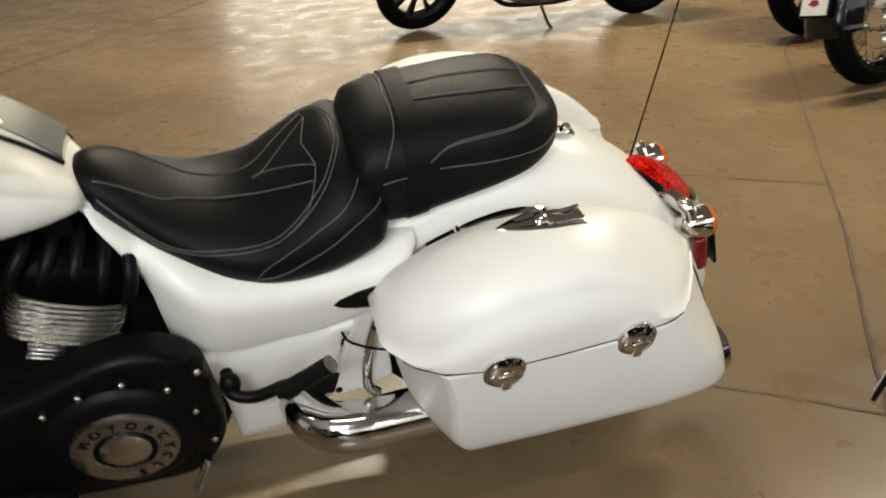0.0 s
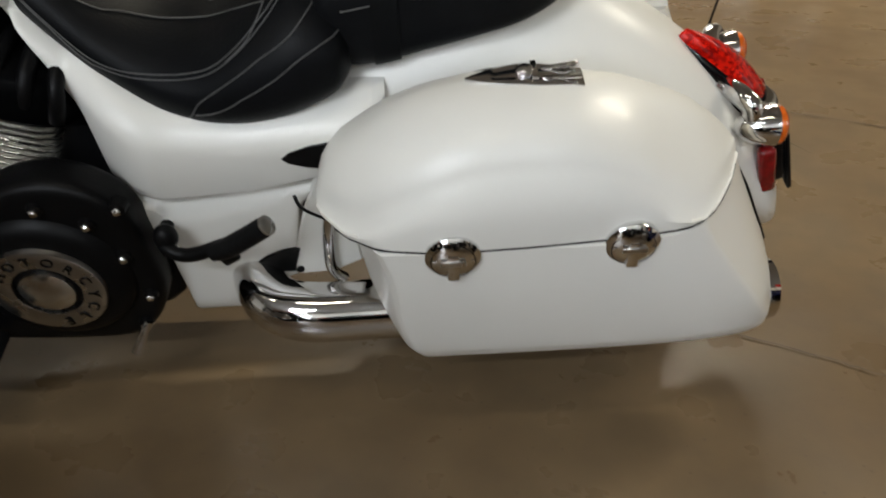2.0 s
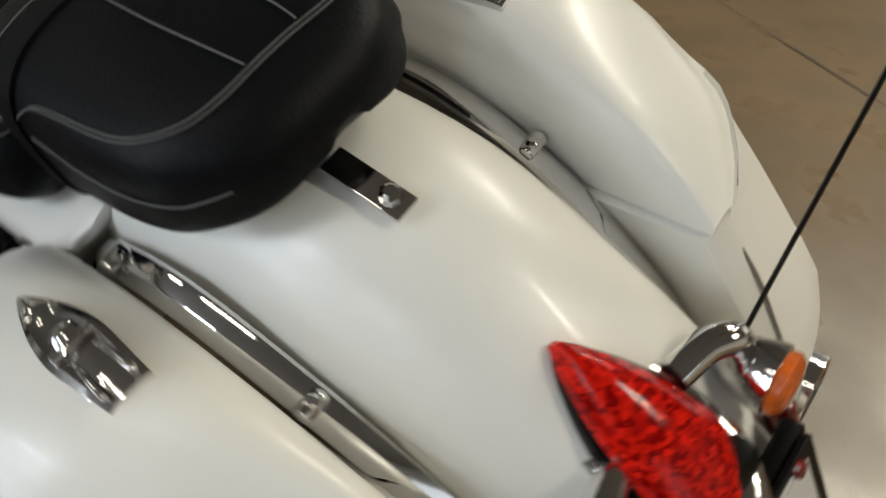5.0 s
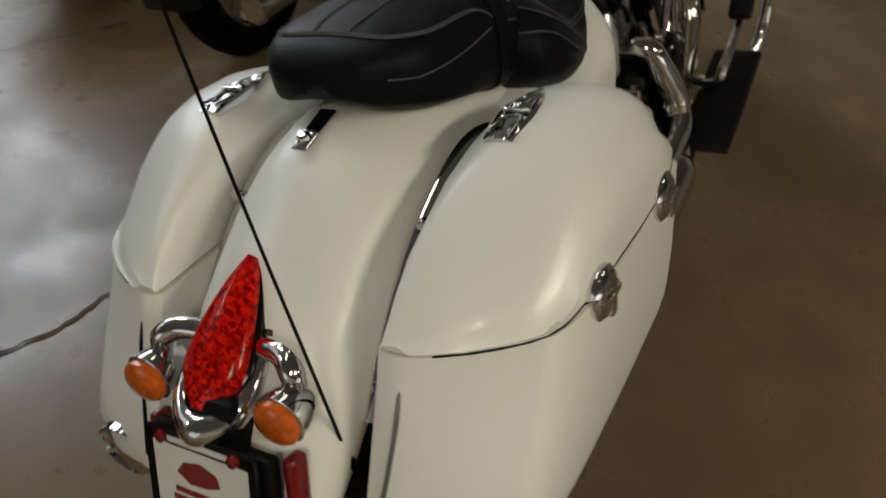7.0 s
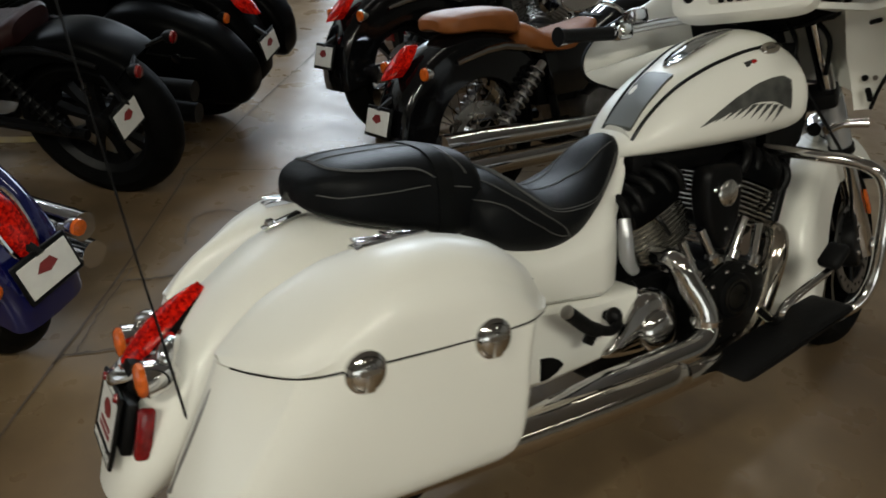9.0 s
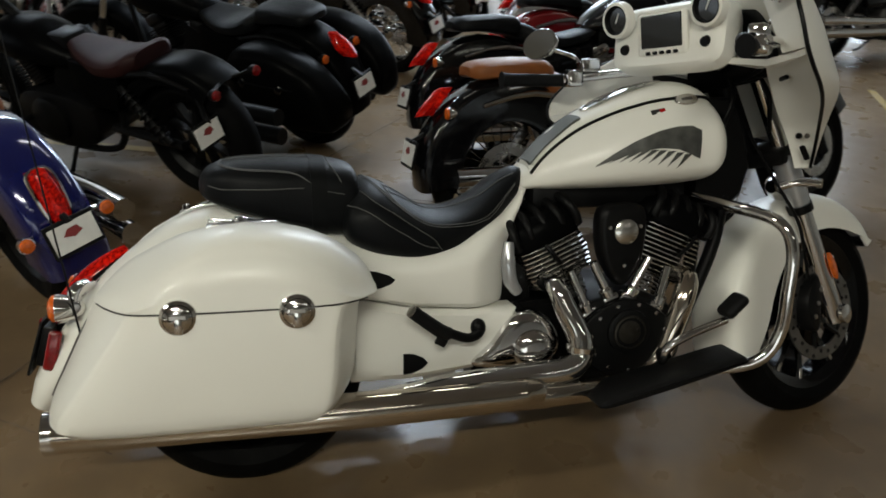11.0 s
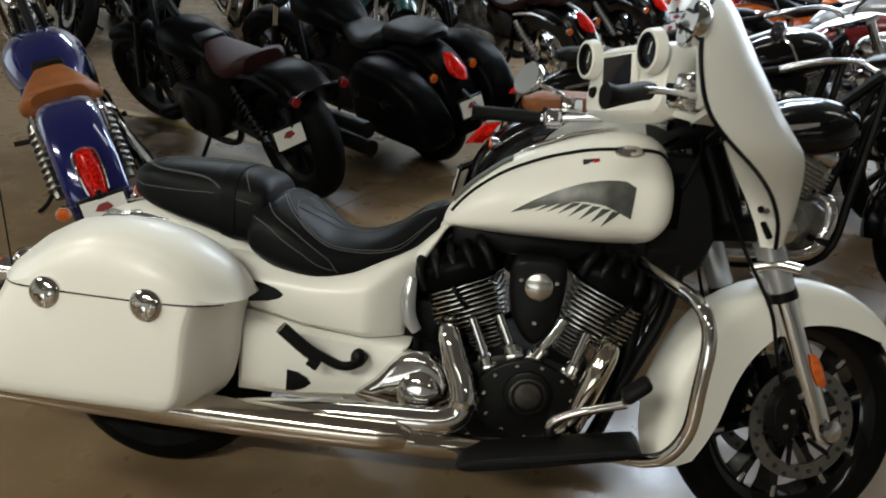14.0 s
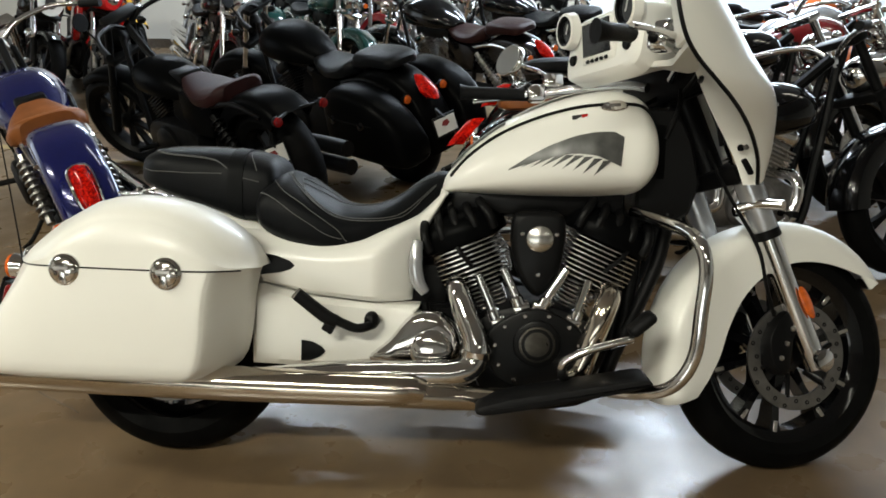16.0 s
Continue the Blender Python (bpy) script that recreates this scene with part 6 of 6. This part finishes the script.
def cruiser(label, paint, seat_mat, metal=CHROME, pillion=True, bags=False, fairing=False, wire=False, fat=False, sport=False, cast=BLACK_SATIN, bullet=AMBER, number_disc=False, long_fender=True, script=False, engine_metal=None, pipes=None, fender_light=False, windscreen=False, side_plate=False, light=RED_LENS, dark_front=False, drop=0.0):
    """A parked cruiser or roadster with the parts that show."""
    # drop: how much lower than usual the tank, seat and bars sit
    em, pp = engine_metal or metal, pipes or metal
    root = tagged(empty("motorcycle"), label, "motorcycle", "parked motorcycles")
    wb = 1.58
    rw = 0.32
    tw = 0.17 if fat else 0.15
    steer = Matrix.Translation((1.25, 0, 0.9)) @ Matrix.Rotation(radians(18), 4, Vector((-0.45, 0, 0.89))) @ Matrix.Translation((-1.25, 0, -0.9))
    bars = steer @ Matrix.Translation((0, 0, -0.7 * drop))
    spoked_wheel(root, "rear_wheel", 0, rw, rw, tw, 0.205 if not wire else 0.225, metal=metal, cast=cast, wire=wire)
    spoked_wheel(root, "front_wheel", wb, rw, rw, 0.13 if not fat else 0.15, 0.225, steer, metal, cast, wire and not dark_front)
    # fenders
    if sport:
        tailcowl = part("tail_cowl", loft([egg(x, 0, z, w, h, 14, 2.6) for x, z, w, h in smooth_table([(0.55, 0.80, 0.13, 0.05), (0.25, 0.86, 0.12, 0.06), (0.0, 0.92, 0.09, 0.055), (-0.22, 0.97, 0.05, 0.03)], 12)]), paint, root)
        part("front_fender", arc_fender(wb, rw, 30, 150, 0.35, 0.075, 0.05), paint, root, m=steer)
    else:
        fend = part("rear_fender", arc_fender(0, rw + 0.02, 28, 190 if long_fender else 128, 0.385 if long_fender else 0.37, tw / 2 + 0.035, 0.17 if long_fender else 0.09, 24), paint, root)
        part("front_fender", arc_fender(wb, rw, 35 if long_fender else 60, 185 if long_fender else 150, 0.35, 0.085, 0.10 if long_fender else 0.05), paint, root, m=steer)
        for s in (1, -1):
            part("fender_strut", tube([(0.38, s * (tw / 2 + 0.045), 0.60), (0.1, s * (tw / 2 + 0.045), 0.66), (-0.12, s * (tw / 2 + 0.04), 0.62)], [0.016, 0.014, 0.01], 8, smooth_steps=3), metal if metal is CHROME else BLACK_SATIN, root)
            part("shock_absorber", join(tube([(0.05, s * (tw / 2 + 0.065), 0.34), (0.28, s * (tw / 2 + 0.06), 0.58)], 0.018, 8, smooth_steps=0), *[ring_body([(-0.004, 0.034), (0.004, 0.034), (0.004, 0.022), (-0.004, 0.022)], Vector((0.08, s * (tw / 2 + 0.065), 0.372)).lerp(Vector((0.25, s * (tw / 2 + 0.06), 0.55)), k / 8), (0.69, 0, 0.72), 12) for k in range(9)]), BLACK_SATIN if metal is not CHROME else DULL_STEEL, root)
    # tank, seats
    part("fuel_tank", loft([tank_ring((x * 0.95, lo - drop, hi - drop if not fat else lo - drop + (hi - lo) * 0.84, w * (0.95 if fat else 1.12 if not sport else 1.25)), 24) for x, lo, hi, w in smooth_table([(0.60, 0.72, 0.76, 0.05), (0.66, 0.715, 0.82, 0.10), (0.80, 0.715, 0.90, 0.145), (0.95, 0.72, 0.945, 0.165), (1.08, 0.735, 0.945, 0.16), (1.17, 0.77, 0.915, 0.12), (1.20, 0.82, 0.87, 0.05)], 20)]), paint, root)
    if script:
        for s in (1, -1):
            part("tank_script", block((0.15, 0.004, 0.022), pose(0.86, s * 0.176, 0.845 - drop, -s * 12, -8, 0), 0.002, 1), SILVER, root, "pale script bar on the tank")
    part("rider_seat", loft([seat_ring((x, lo - drop * 0.3, hi - drop * 0.3, w), 20) for x, lo, hi, w in smooth_table([(0.64, 0.70, 0.755, 0.07), (0.55, 0.655, 0.735, 0.12), (0.42, 0.635, 0.715, 0.155), (0.30, 0.64, 0.735, 0.165), (0.22, 0.655, 0.775, 0.15), (0.18, 0.68, 0.775, 0.11)], 16)]), seat_mat, root)
    if pillion:
        part("passenger_seat", loft([seat_ring((x, lo - drop * 0.15, hi - drop * 0.15, w), 18) for x, lo, hi, w in smooth_table([(0.20, 0.70, 0.79, 0.09), (0.15, 0.70, 0.815, 0.125), (0.0, 0.725, 0.82, 0.13), (-0.12, 0.725, 0.81, 0.115), (-0.16, 0.74, 0.79, 0.07)], 14)]), seat_mat, root)
    for s in (1, -1):
        part("side_panel", plate([(0.28, 0.62), (0.58, 0.66), (0.60, 0.52), (0.50, 0.44), (0.34, 0.44)], s * 0.09, s * 0.145, 0.012, 2), paint if not sport else BLACK_SATIN, root)
    # frame and engine
    part("frame", join(tube([(1.22, 0, 0.92), (0.95, 0, 0.72), (0.6, 0, 0.66), (0.3, 0, 0.60)], 0.024, 8), *[tube([(1.22, s * 0.05, 0.88), (1.14, s * 0.09, 0.5), (1.06, s * 0.11, 0.22), (0.8, s * 0.11, 0.17), (0.45, s * 0.1, 0.22), (0.35, s * 0.1, 0.5)], 0.018, 8) for s in (1, -1)], *[tube([(0.45, s * 0.1, 0.32), (0.0, s * (tw / 2 + 0.03), 0.32)], 0.022, 8, smooth_steps=0) for s in (1, -1)], block((0.4, 0.14, 0.10), pose(0.85, 0, 0.68), 0.02), block((0.25, 0.17, 0.22), pose(0.42, 0, 0.5), 0.03)), BLACK_SATIN, root)
    eng = part("engine", join(plate(smooth_outline([(0.52, 0.42), (0.75, 0.46), (0.98, 0.44), (1.06, 0.34), (1.0, 0.22), (0.75, 0.18), (0.55, 0.24)], 3), -0.15, 0.15, 0.02, 2), lathe([(0, 0.11), (0.03, 0.105), (0.045, 0.08), (0.05, 0)], (0.86, -0.14, 0.33), (0, -1, 0), 22), lathe([(0, 0.12), (0.03, 0.115), (0.045, 0.09), (0.05, 0)], (0.82, 0.14, 0.32), (0, 1, 0), 22)), BLACK_SATIN if em is not CHROME else DULL_STEEL, root)
    for x, lean_deg in ((0.68, -26), (0.96, 26)):
        m = pose(x, 0, 0.53, 0, lean_deg, 0)
        cyl = part("cylinder", block((0.13, 0.16, 0.18), pose(0, 0, -0.01), 0.02), BLACK_SATIN if em is BLACK_SATIN else DULL_STEEL, eng, m=m)
        for k in range(8):
            part("fin", block((0.165, 0.20, 0.006), pose(0, 0, -0.075 + 0.017 * k)), BLACK_SATIN if em is BLACK_SATIN else STEEL, cyl, m=m)
        part("rocker_cover", block((0.15, 0.19, 0.07), pose(0, 0, 0.095), 0.025, 3), em if em is CHROME else BLACK_SATIN, cyl, m=m)
    part("air_cleaner", lathe([(0, 0.085), (0.03, 0.085), (0.045, 0.07), (0.05, 0.03), (0.05, 0)], (0.82, -0.14, 0.60), (0, -1, 0), 22), em, eng)
    part("engine_cap", lathe([(0, 0.05), (0.012, 0.048), (0.016, 0)], (0.86, -0.19, 0.33), (0, -1, 0), 18), em if em is CHROME else STEEL, eng)
    # exhausts along the right side
    for k, (z0, z1) in enumerate(((0.33, 0.35), (0.24, 0.25))):
        x0 = 0.66 if k == 0 else 0.98
        part("exhaust_pipe", tube([(x0, -0.12, 0.47), (x0 + 0.04, -0.19, 0.44), (x0 + 0.03, -0.21, 0.34), (x0 - 0.08, -0.215, z0), (0.35, -0.22, z0), (-0.05, -0.225, z1), (-0.28, -0.225, z1 + 0.005)], [0.022, 0.024, 0.024, 0.026, 0.036, 0.042, 0.042], 12), pp, root, "bright exhaust pipe" if pp is CHROME else "black exhaust pipe")
    sx, sz = (-0.37, 0.45) if fender_light else (-0.27, 0.63 if side_plate else 0.60)
    # front end
    for s in (1, -1):
        part("fork_leg", tube([(1.61, s * 0.10, 0.29), (1.45, s * 0.10, 0.60)], 0.027, 10, smooth_steps=0), em if not dark_front else BLACK_SATIN, root, m=steer)
        part("fork_tube", tube([(1.45, s * 0.10, 0.60), (1.245, s * 0.10, 1.0)], 0.021, 10, smooth_steps=0), CHROME if not (fat or dark_front) else BLACK_SATIN, root, m=steer)
        bar = part("handlebar", tube([(1.22, s * 0.03, 1.02), (1.20, s * 0.12, 1.07), (1.14, s * 0.28, 1.08), (1.02, s * 0.38, 1.05)], 0.0125, 10), metal, root, m=bars)
        part("grip", tube([(1.03, s * 0.375, 1.05), (0.93, s * 0.43, 1.03)], 0.018, 10, smooth_steps=0), GRIP, bar, m=bars)
        part("hand_lever", tube([(1.09, s * 0.35, 1.06), (1.04, s * 0.42, 1.055), (0.97, s * 0.45, 1.035)], 0.006, 6), metal, bar, m=bars)
        part("mirror_stalk", tube([(1.09, s * 0.33, 1.07), (1.08, s * 0.37, 1.15), (1.05, s * 0.40, 1.19)], 0.005, 6), metal, bar, m=bars)
        part("mirror", lathe([(-0.004, 0.045), (0.0, 0.048), (0.014, 0.04), (0.02, 0.01)], (1.04, s * 0.415, 1.215), (1, 0, 0), 18), metal if metal is CHROME else BLACK_SATIN, bar, m=bars)
        sig = part("turn_signal", lathe([(-0.03, 0.008), (-0.01, 0.024), (0.01, 0.026)], (sx, s * 0.135, sz), (-1, 0, 0), 14), metal if metal is CHROME else BLACK_SATIN, root)
        part("signal_lens", lathe([(0, 0.024), (0.01, 0.022), (0.014, 0)], (sx - 0.008, s * 0.135, sz), (-1, 0, 0), 14), bullet, sig)
        part("signal_arm", tube([(sx + 0.07, 0, sz), (sx + 0.02, s * 0.12, sz)], 0.008, 6, smooth_steps=0), metal if metal is CHROME else BLACK_SATIN, sig)
        fs = part("front_signal", lathe([(-0.03, 0.008), (-0.01, 0.022), (0.012, 0.024)], (1.32, s * 0.19, 0.88), (1, 0, 0), 12), metal, root, m=steer)
        part("signal_lens", lathe([(0, 0.022), (0.01, 0.02), (0.012, 0)], (1.33, s * 0.19, 0.88), (1, 0, 0), 12), AMBER, fs, m=steer)
        part("footrest", tube([(0.98, s * 0.14, 0.30), (0.99, s * 0.27, 0.31)], 0.014, 8, smooth_steps=0), GRIP, root)
    part("fork_clamp", join(block((0.08, 0.25, 0.035), pose(1.25, 0, 0.985, 0, -26, 0), 0.01), block((0.08, 0.25, 0.04), pose(1.36, 0, 0.76, 0, -26, 0), 0.01)), BLACK_SATIN if metal is not CHROME or dark_front else CHROME, root, m=steer)
    if number_disc:
        part("headlight", lathe([(-0.07, 0.03), (-0.03, 0.07), (0.02, 0.085), (0.04, 0.085)], (1.38, 0, 0.86), (1, 0, 0), 22), BLACK_SATIN, root, m=steer)
        part("headlight_cover", lathe([(0, 0.105), (0.008, 0.105), (0.01, 0)], (1.42, 0, 0.88), (1, 0, 0.1), 26), PLATE_WHITE, root, "round white headlight cover", m=steer)
        part("cover_emblem", lathe([(0.012, 0.05), (0.0125, 0)], (1.42, 0, 0.88), (1, 0, 0.1), 18), INK, root, m=steer)
    elif sport:
        part("headlight_cowl", loft([egg(x, 0, z, w, h, 16, 2.4) for x, z, w, h in smooth_table([(1.22, 0.93, 0.17, 0.12), (1.32, 0.93, 0.17, 0.14), (1.42, 0.90, 0.13, 0.11), (1.50, 0.86, 0.06, 0.05)], 10)]), paint, root, m=steer)
        part("headlight", ball((1.46, 0, 0.885), (0.05, 0.085, 0.055)), CHROME, root, m=steer)
        for s in (1, -1):
            part("side_fairing", plate(smooth_outline([(1.25, 0.88), (1.32, 0.70), (1.15, 0.48), (0.98, 0.56), (1.02, 0.78)], 3), s * 0.14, s * 0.20, 0.02, 2), paint, root)
    elif not fairing:
        hl = part("headlight", lathe([(-0.09, 0.02), (-0.06, 0.06), (0.0, 0.085), (0.04, 0.092), (0.045, 0.085)], (1.38, 0, 0.86), (1, 0, 0), 24), metal, root, m=steer)
        part("headlight_glass", lathe([(0, 0.085), (0.012, 0.07), (0.018, 0.03), (0.02, 0)], (1.42, 0, 0.86), (1, 0, 0), 22), MIRROR, hl, m=steer)
    if fairing:
        rings = []
        for x, z, w, h in smooth_table([(1.20, 1.08, 0.30, 0.10), (1.28, 1.08, 0.38, 0.17), (1.38, 1.05, 0.36, 0.19), (1.48, 1.01, 0.26, 0.15), (1.54, 0.98, 0.10, 0.07)], 14):
            rings.append(egg(x, 0, z, w, h, 26, 2.8))
        part("fairing", loft(rings), paint, root, m=steer)
    if windscreen:
        part("windscreen", loft([[Vector((x, y, z)) for x, y, z in ((1.30 - 0.10 * f - 0.25 * (t * 0.26) ** 2, 0.26 * t * (1 - 0.25 * f), 0.98 + 0.40 * f) for t in np.linspace(-1, 1, 9))] + [Vector((1.295 - 0.10 * f - 0.25 * (t * 0.26) ** 2, 0.26 * t * (1 - 0.25 * f), 0.98 + 0.40 * f)) for t in np.linspace(1, -1, 9)] for f in np.linspace(0, 1, 6)]), GLASS, root, "clear windscreen", m=steer)
    if bags:
        for s in (1, -1):
            rings = []
            for x, lo, hi, out in smooth_table([(-0.42, 0.32, 0.40, 0.26), (-0.40, 0.28, 0.48, 0.33), (-0.30, 0.27, 0.60, 0.37), (-0.15, 0.27, 0.67, 0.385), (0.02, 0.27, 0.69, 0.385), (0.16, 0.28, 0.66, 0.37), (0.24, 0.30, 0.58, 0.33), (0.26, 0.36, 0.50, 0.26)], 20):
                rings.append(egg(x, s * (out + 0.14) / 2, (lo + hi) / 2, (out - 0.14) / 2, (hi - lo) / 2, 20, 3.4))
            bag = part("saddlebag", loft(rings), paint, root)
            part("bag_seam", tube([(x, s * (o + 0.002), 0.52) for x, o in ((-0.33, 0.345), (-0.2, 0.38), (0.0, 0.386), (0.15, 0.372), (0.23, 0.33))], 0.004, 6, smooth_steps=2), BLACK_SATIN, bag)
            for x in (-0.16, 0.08):
                part("latch", lathe([(0, 0.026), (0.012, 0.022), (0.014, 0)], (x, s * 0.384, 0.515), (0, s, 0), 14), metal if metal is CHROME else BLACK_GLOSS, bag)
    # tail
    if sport:
        part("tail_light", block((0.03, 0.09, 0.03), pose(-0.225, 0, 0.965), 0.008), light, root)
    elif fender_light:
        part("tail_light", loft([[Vector((x + d, w * t, z)) for t, d in ((-1, 0), (-0.8, -0.012), (0, -0.022), (0.8, -0.012), (1, 0))] + [Vector((x + 0.03, w * t, z)) for t in (1, -1)] for x, z, w in ((-0.30, 0.62, 0.028), (-0.325, 0.58, 0.036), (-0.345, 0.53, 0.036), (-0.362, 0.47, 0.026))]), light, root, "bright red tail light on the fender")
        part("light_bezel", tube([(-0.30, 0.03, 0.625), (-0.328, 0.042, 0.575), (-0.36, 0.03, 0.465), (-0.36, -0.03, 0.465), (-0.328, -0.042, 0.575), (-0.30, -0.03, 0.625)], 0.006, 6, closed=True, smooth_steps=3), metal, root)
    elif not side_plate:
        part("tail_light", loft([[Vector((x + d, w * t, z + d * 0.3)) for t, d in ((-1, 0), (-0.6, -0.02), (0, -0.03), (0.6, -0.02), (1, 0))] + [Vector((x + 0.04, w * t, z)) for t in (1, -1)] for x, z, w in ((-0.26, 0.69, 0.012), (-0.295, 0.655, 0.036), (-0.33, 0.615, 0.046), (-0.35, 0.585, 0.03))]), light, root, "red tail light")
    py = 0.0 if not side_plate else 0.17
    px, pz = (-0.405, 0.43) if not sport else (-0.26, 0.72)
    if side_plate:
        px, pz = -0.22, 0.46
    pl = part("plate_holder", block((0.008, 0.17, 0.115), pose(px, py, pz, 0, 14, 0), 0.003, 1), BLACK_SATIN, root)
    part("dealer_plate", block((0.003, 0.15, 0.088), pose(px - 0.006, py, pz + 0.001, 0, 14, 0), 0.001, 1), PLATE_WHITE, pl, "white dealer card")
    em2 = bmesh.new()
    em2.faces.new([em2.verts.new((0, y, z)) for y, z in ((0.035, 0.004), (0.016, 0.024), (-0.016, 0.026), (-0.03, 0.004), (0, -0.008))])
    part("plate_emblem", em2, INK_RED, pl, m=pose(px - 0.0085, py, pz + 0.004, 0, 14, 0), smooth=False)
    part("plate_stay", tube([(px + 0.004, py * 0.9, pz + 0.04), (px + 0.12, py * 0.4, pz + 0.10)], 0.014, 6, smooth_steps=0), BLACK_SATIN, pl)
    part("side_stand", tube([(0.75, 0.12, 0.18), (0.72, 0.22, 0.08), (0.70, 0.275, 0.055)], 0.011, 8), BLACK_SATIN, root)
    return root


def parked(x, y, heading, lean_deg=-11):
    return pose(x, y, 0, lean_deg, 0, heading)


scout = cruiser("gloss black cruiser with a tan leather seat", BLACK_GLOSS, TAN, wire=True, script=True, dark_front=True, drop=0.12)
scout.matrix_basis = parked(1.07, 1.26, 5)
bob = cruiser("matte black bobber with an oxblood solo seat", BLACK_MATTE, OXBLOOD, metal=BLACK_SATIN, pillion=False, fat=True, bullet=RED_DIM, long_fender=False, engine_metal=BLACK_SATIN, pipes=BLACK_SATIN, side_plate=True, drop=0.14)
bob.matrix_basis = parked(-0.155, 2.0, 140)
bagger = cruiser("matte black touring motorcycle with hard saddlebags", BLACK_MATTE, LEATHER, metal=BLACK_SATIN, bags=True, engine_metal=BLACK_SATIN, pipes=BLACK_SATIN, drop=0.05)
bagger.matrix_basis = parked(0.38, 2.71, 137)
blue = cruiser("metallic blue cruiser with a tan leather solo seat", BLUE, TAN, pillion=False, engine_metal=BLACK_SATIN, fender_light=True, drop=0.14)
blue.matrix_basis = parked(-0.7, 1.09, 126)
black = cruiser("gloss black cruiser with chrome engine and pipes", BLACK_GLOSS, LEATHER)
black.matrix_basis = parked(1.2, 2.08, 6)
ox = cruiser("black cruiser with an oxblood leather seat", BLACK_GLOSS, OXBLOOD, metal=CHROME, wire=True)
ox.matrix_basis = parked(1.12, 4.25, 135)
red = cruiser("dark red cruiser with chrome engine", DARK_RED, LEATHER, wire=True)
red.matrix_basis = parked(1.8, 2.76, 6)
orange = cruiser("orange cruiser with chrome engine", ORANGE, LEATHER)
orange.matrix_basis = parked(2.5, 4.6, 8)
green = cruiser("dark green touring motorcycle with saddlebags", GREEN, LEATHER, bags=True, windscreen=True)
green.matrix_basis = parked(-1.2, 6.3, -60)
white = cruiser("white touring motorcycle with hard saddlebags", WHITE, LEATHER, bags=True, fairing=True)
white.matrix_basis = parked(2.3, 6.0, 75)
redsport = cruiser("red half-faired sport motorcycle", RED_PAINT, LEATHER, metal=BLACK_SATIN, sport=True, engine_metal=DULL_STEEL, pipes=DULL_STEEL)
redsport.matrix_basis = parked(-3.44, 6.22, -56)
disc = cruiser("black roadster with a round white headlight cover", BLACK_GLOSS, LEATHER, metal=BLACK_SATIN, number_disc=True, long_fender=False, pillion=True)
disc.matrix_basis = parked(-3.77, 5.96, -58)
yellow = cruiser("yellow roadster with a black seat", YELLOW, LEATHER, long_fender=False)
yellow.matrix_basis = parked(-3.6, 7.35, -60)
silver = cruiser("silver cruiser with chrome engine and windscreen", SILVER, LEATHER, windscreen=True)
silver.matrix_basis = parked(2.12, 3.62, 6)
bluefar = cruiser("blue cruiser with chrome engine", BLUE, LEATHER, wire=True)
bluefar.matrix_basis = parked(-1.9, 7.75, -62)
for ob, spots in ((black, [(1.75, 5.4, 135), (2.9, 5.5, 8), (-2.7, 7.7, -60), (-2.1, 6.1, -62), (0.35, 7.95, -60), (4.9, 4.3, 10), (8.7, 5.3, 150), (-2.39, -3.83, -6), (-3.02, -2.72, 190)]),
                  (red, [(-1.1, 7.8, -62), (4.4, 7.6, 250), (-5.0, 6.6, -60)]), (ox, [(-0.45, 7.85, -58), (5.1, 5.3, 12), (-2.63, -1.70, 190)]), (silver, [(1.0, 8.0, -60), (5.4, 6.3, 14)])):
    for x, y, h in spots:
        copy_thing(ob, parked(x, y, h))
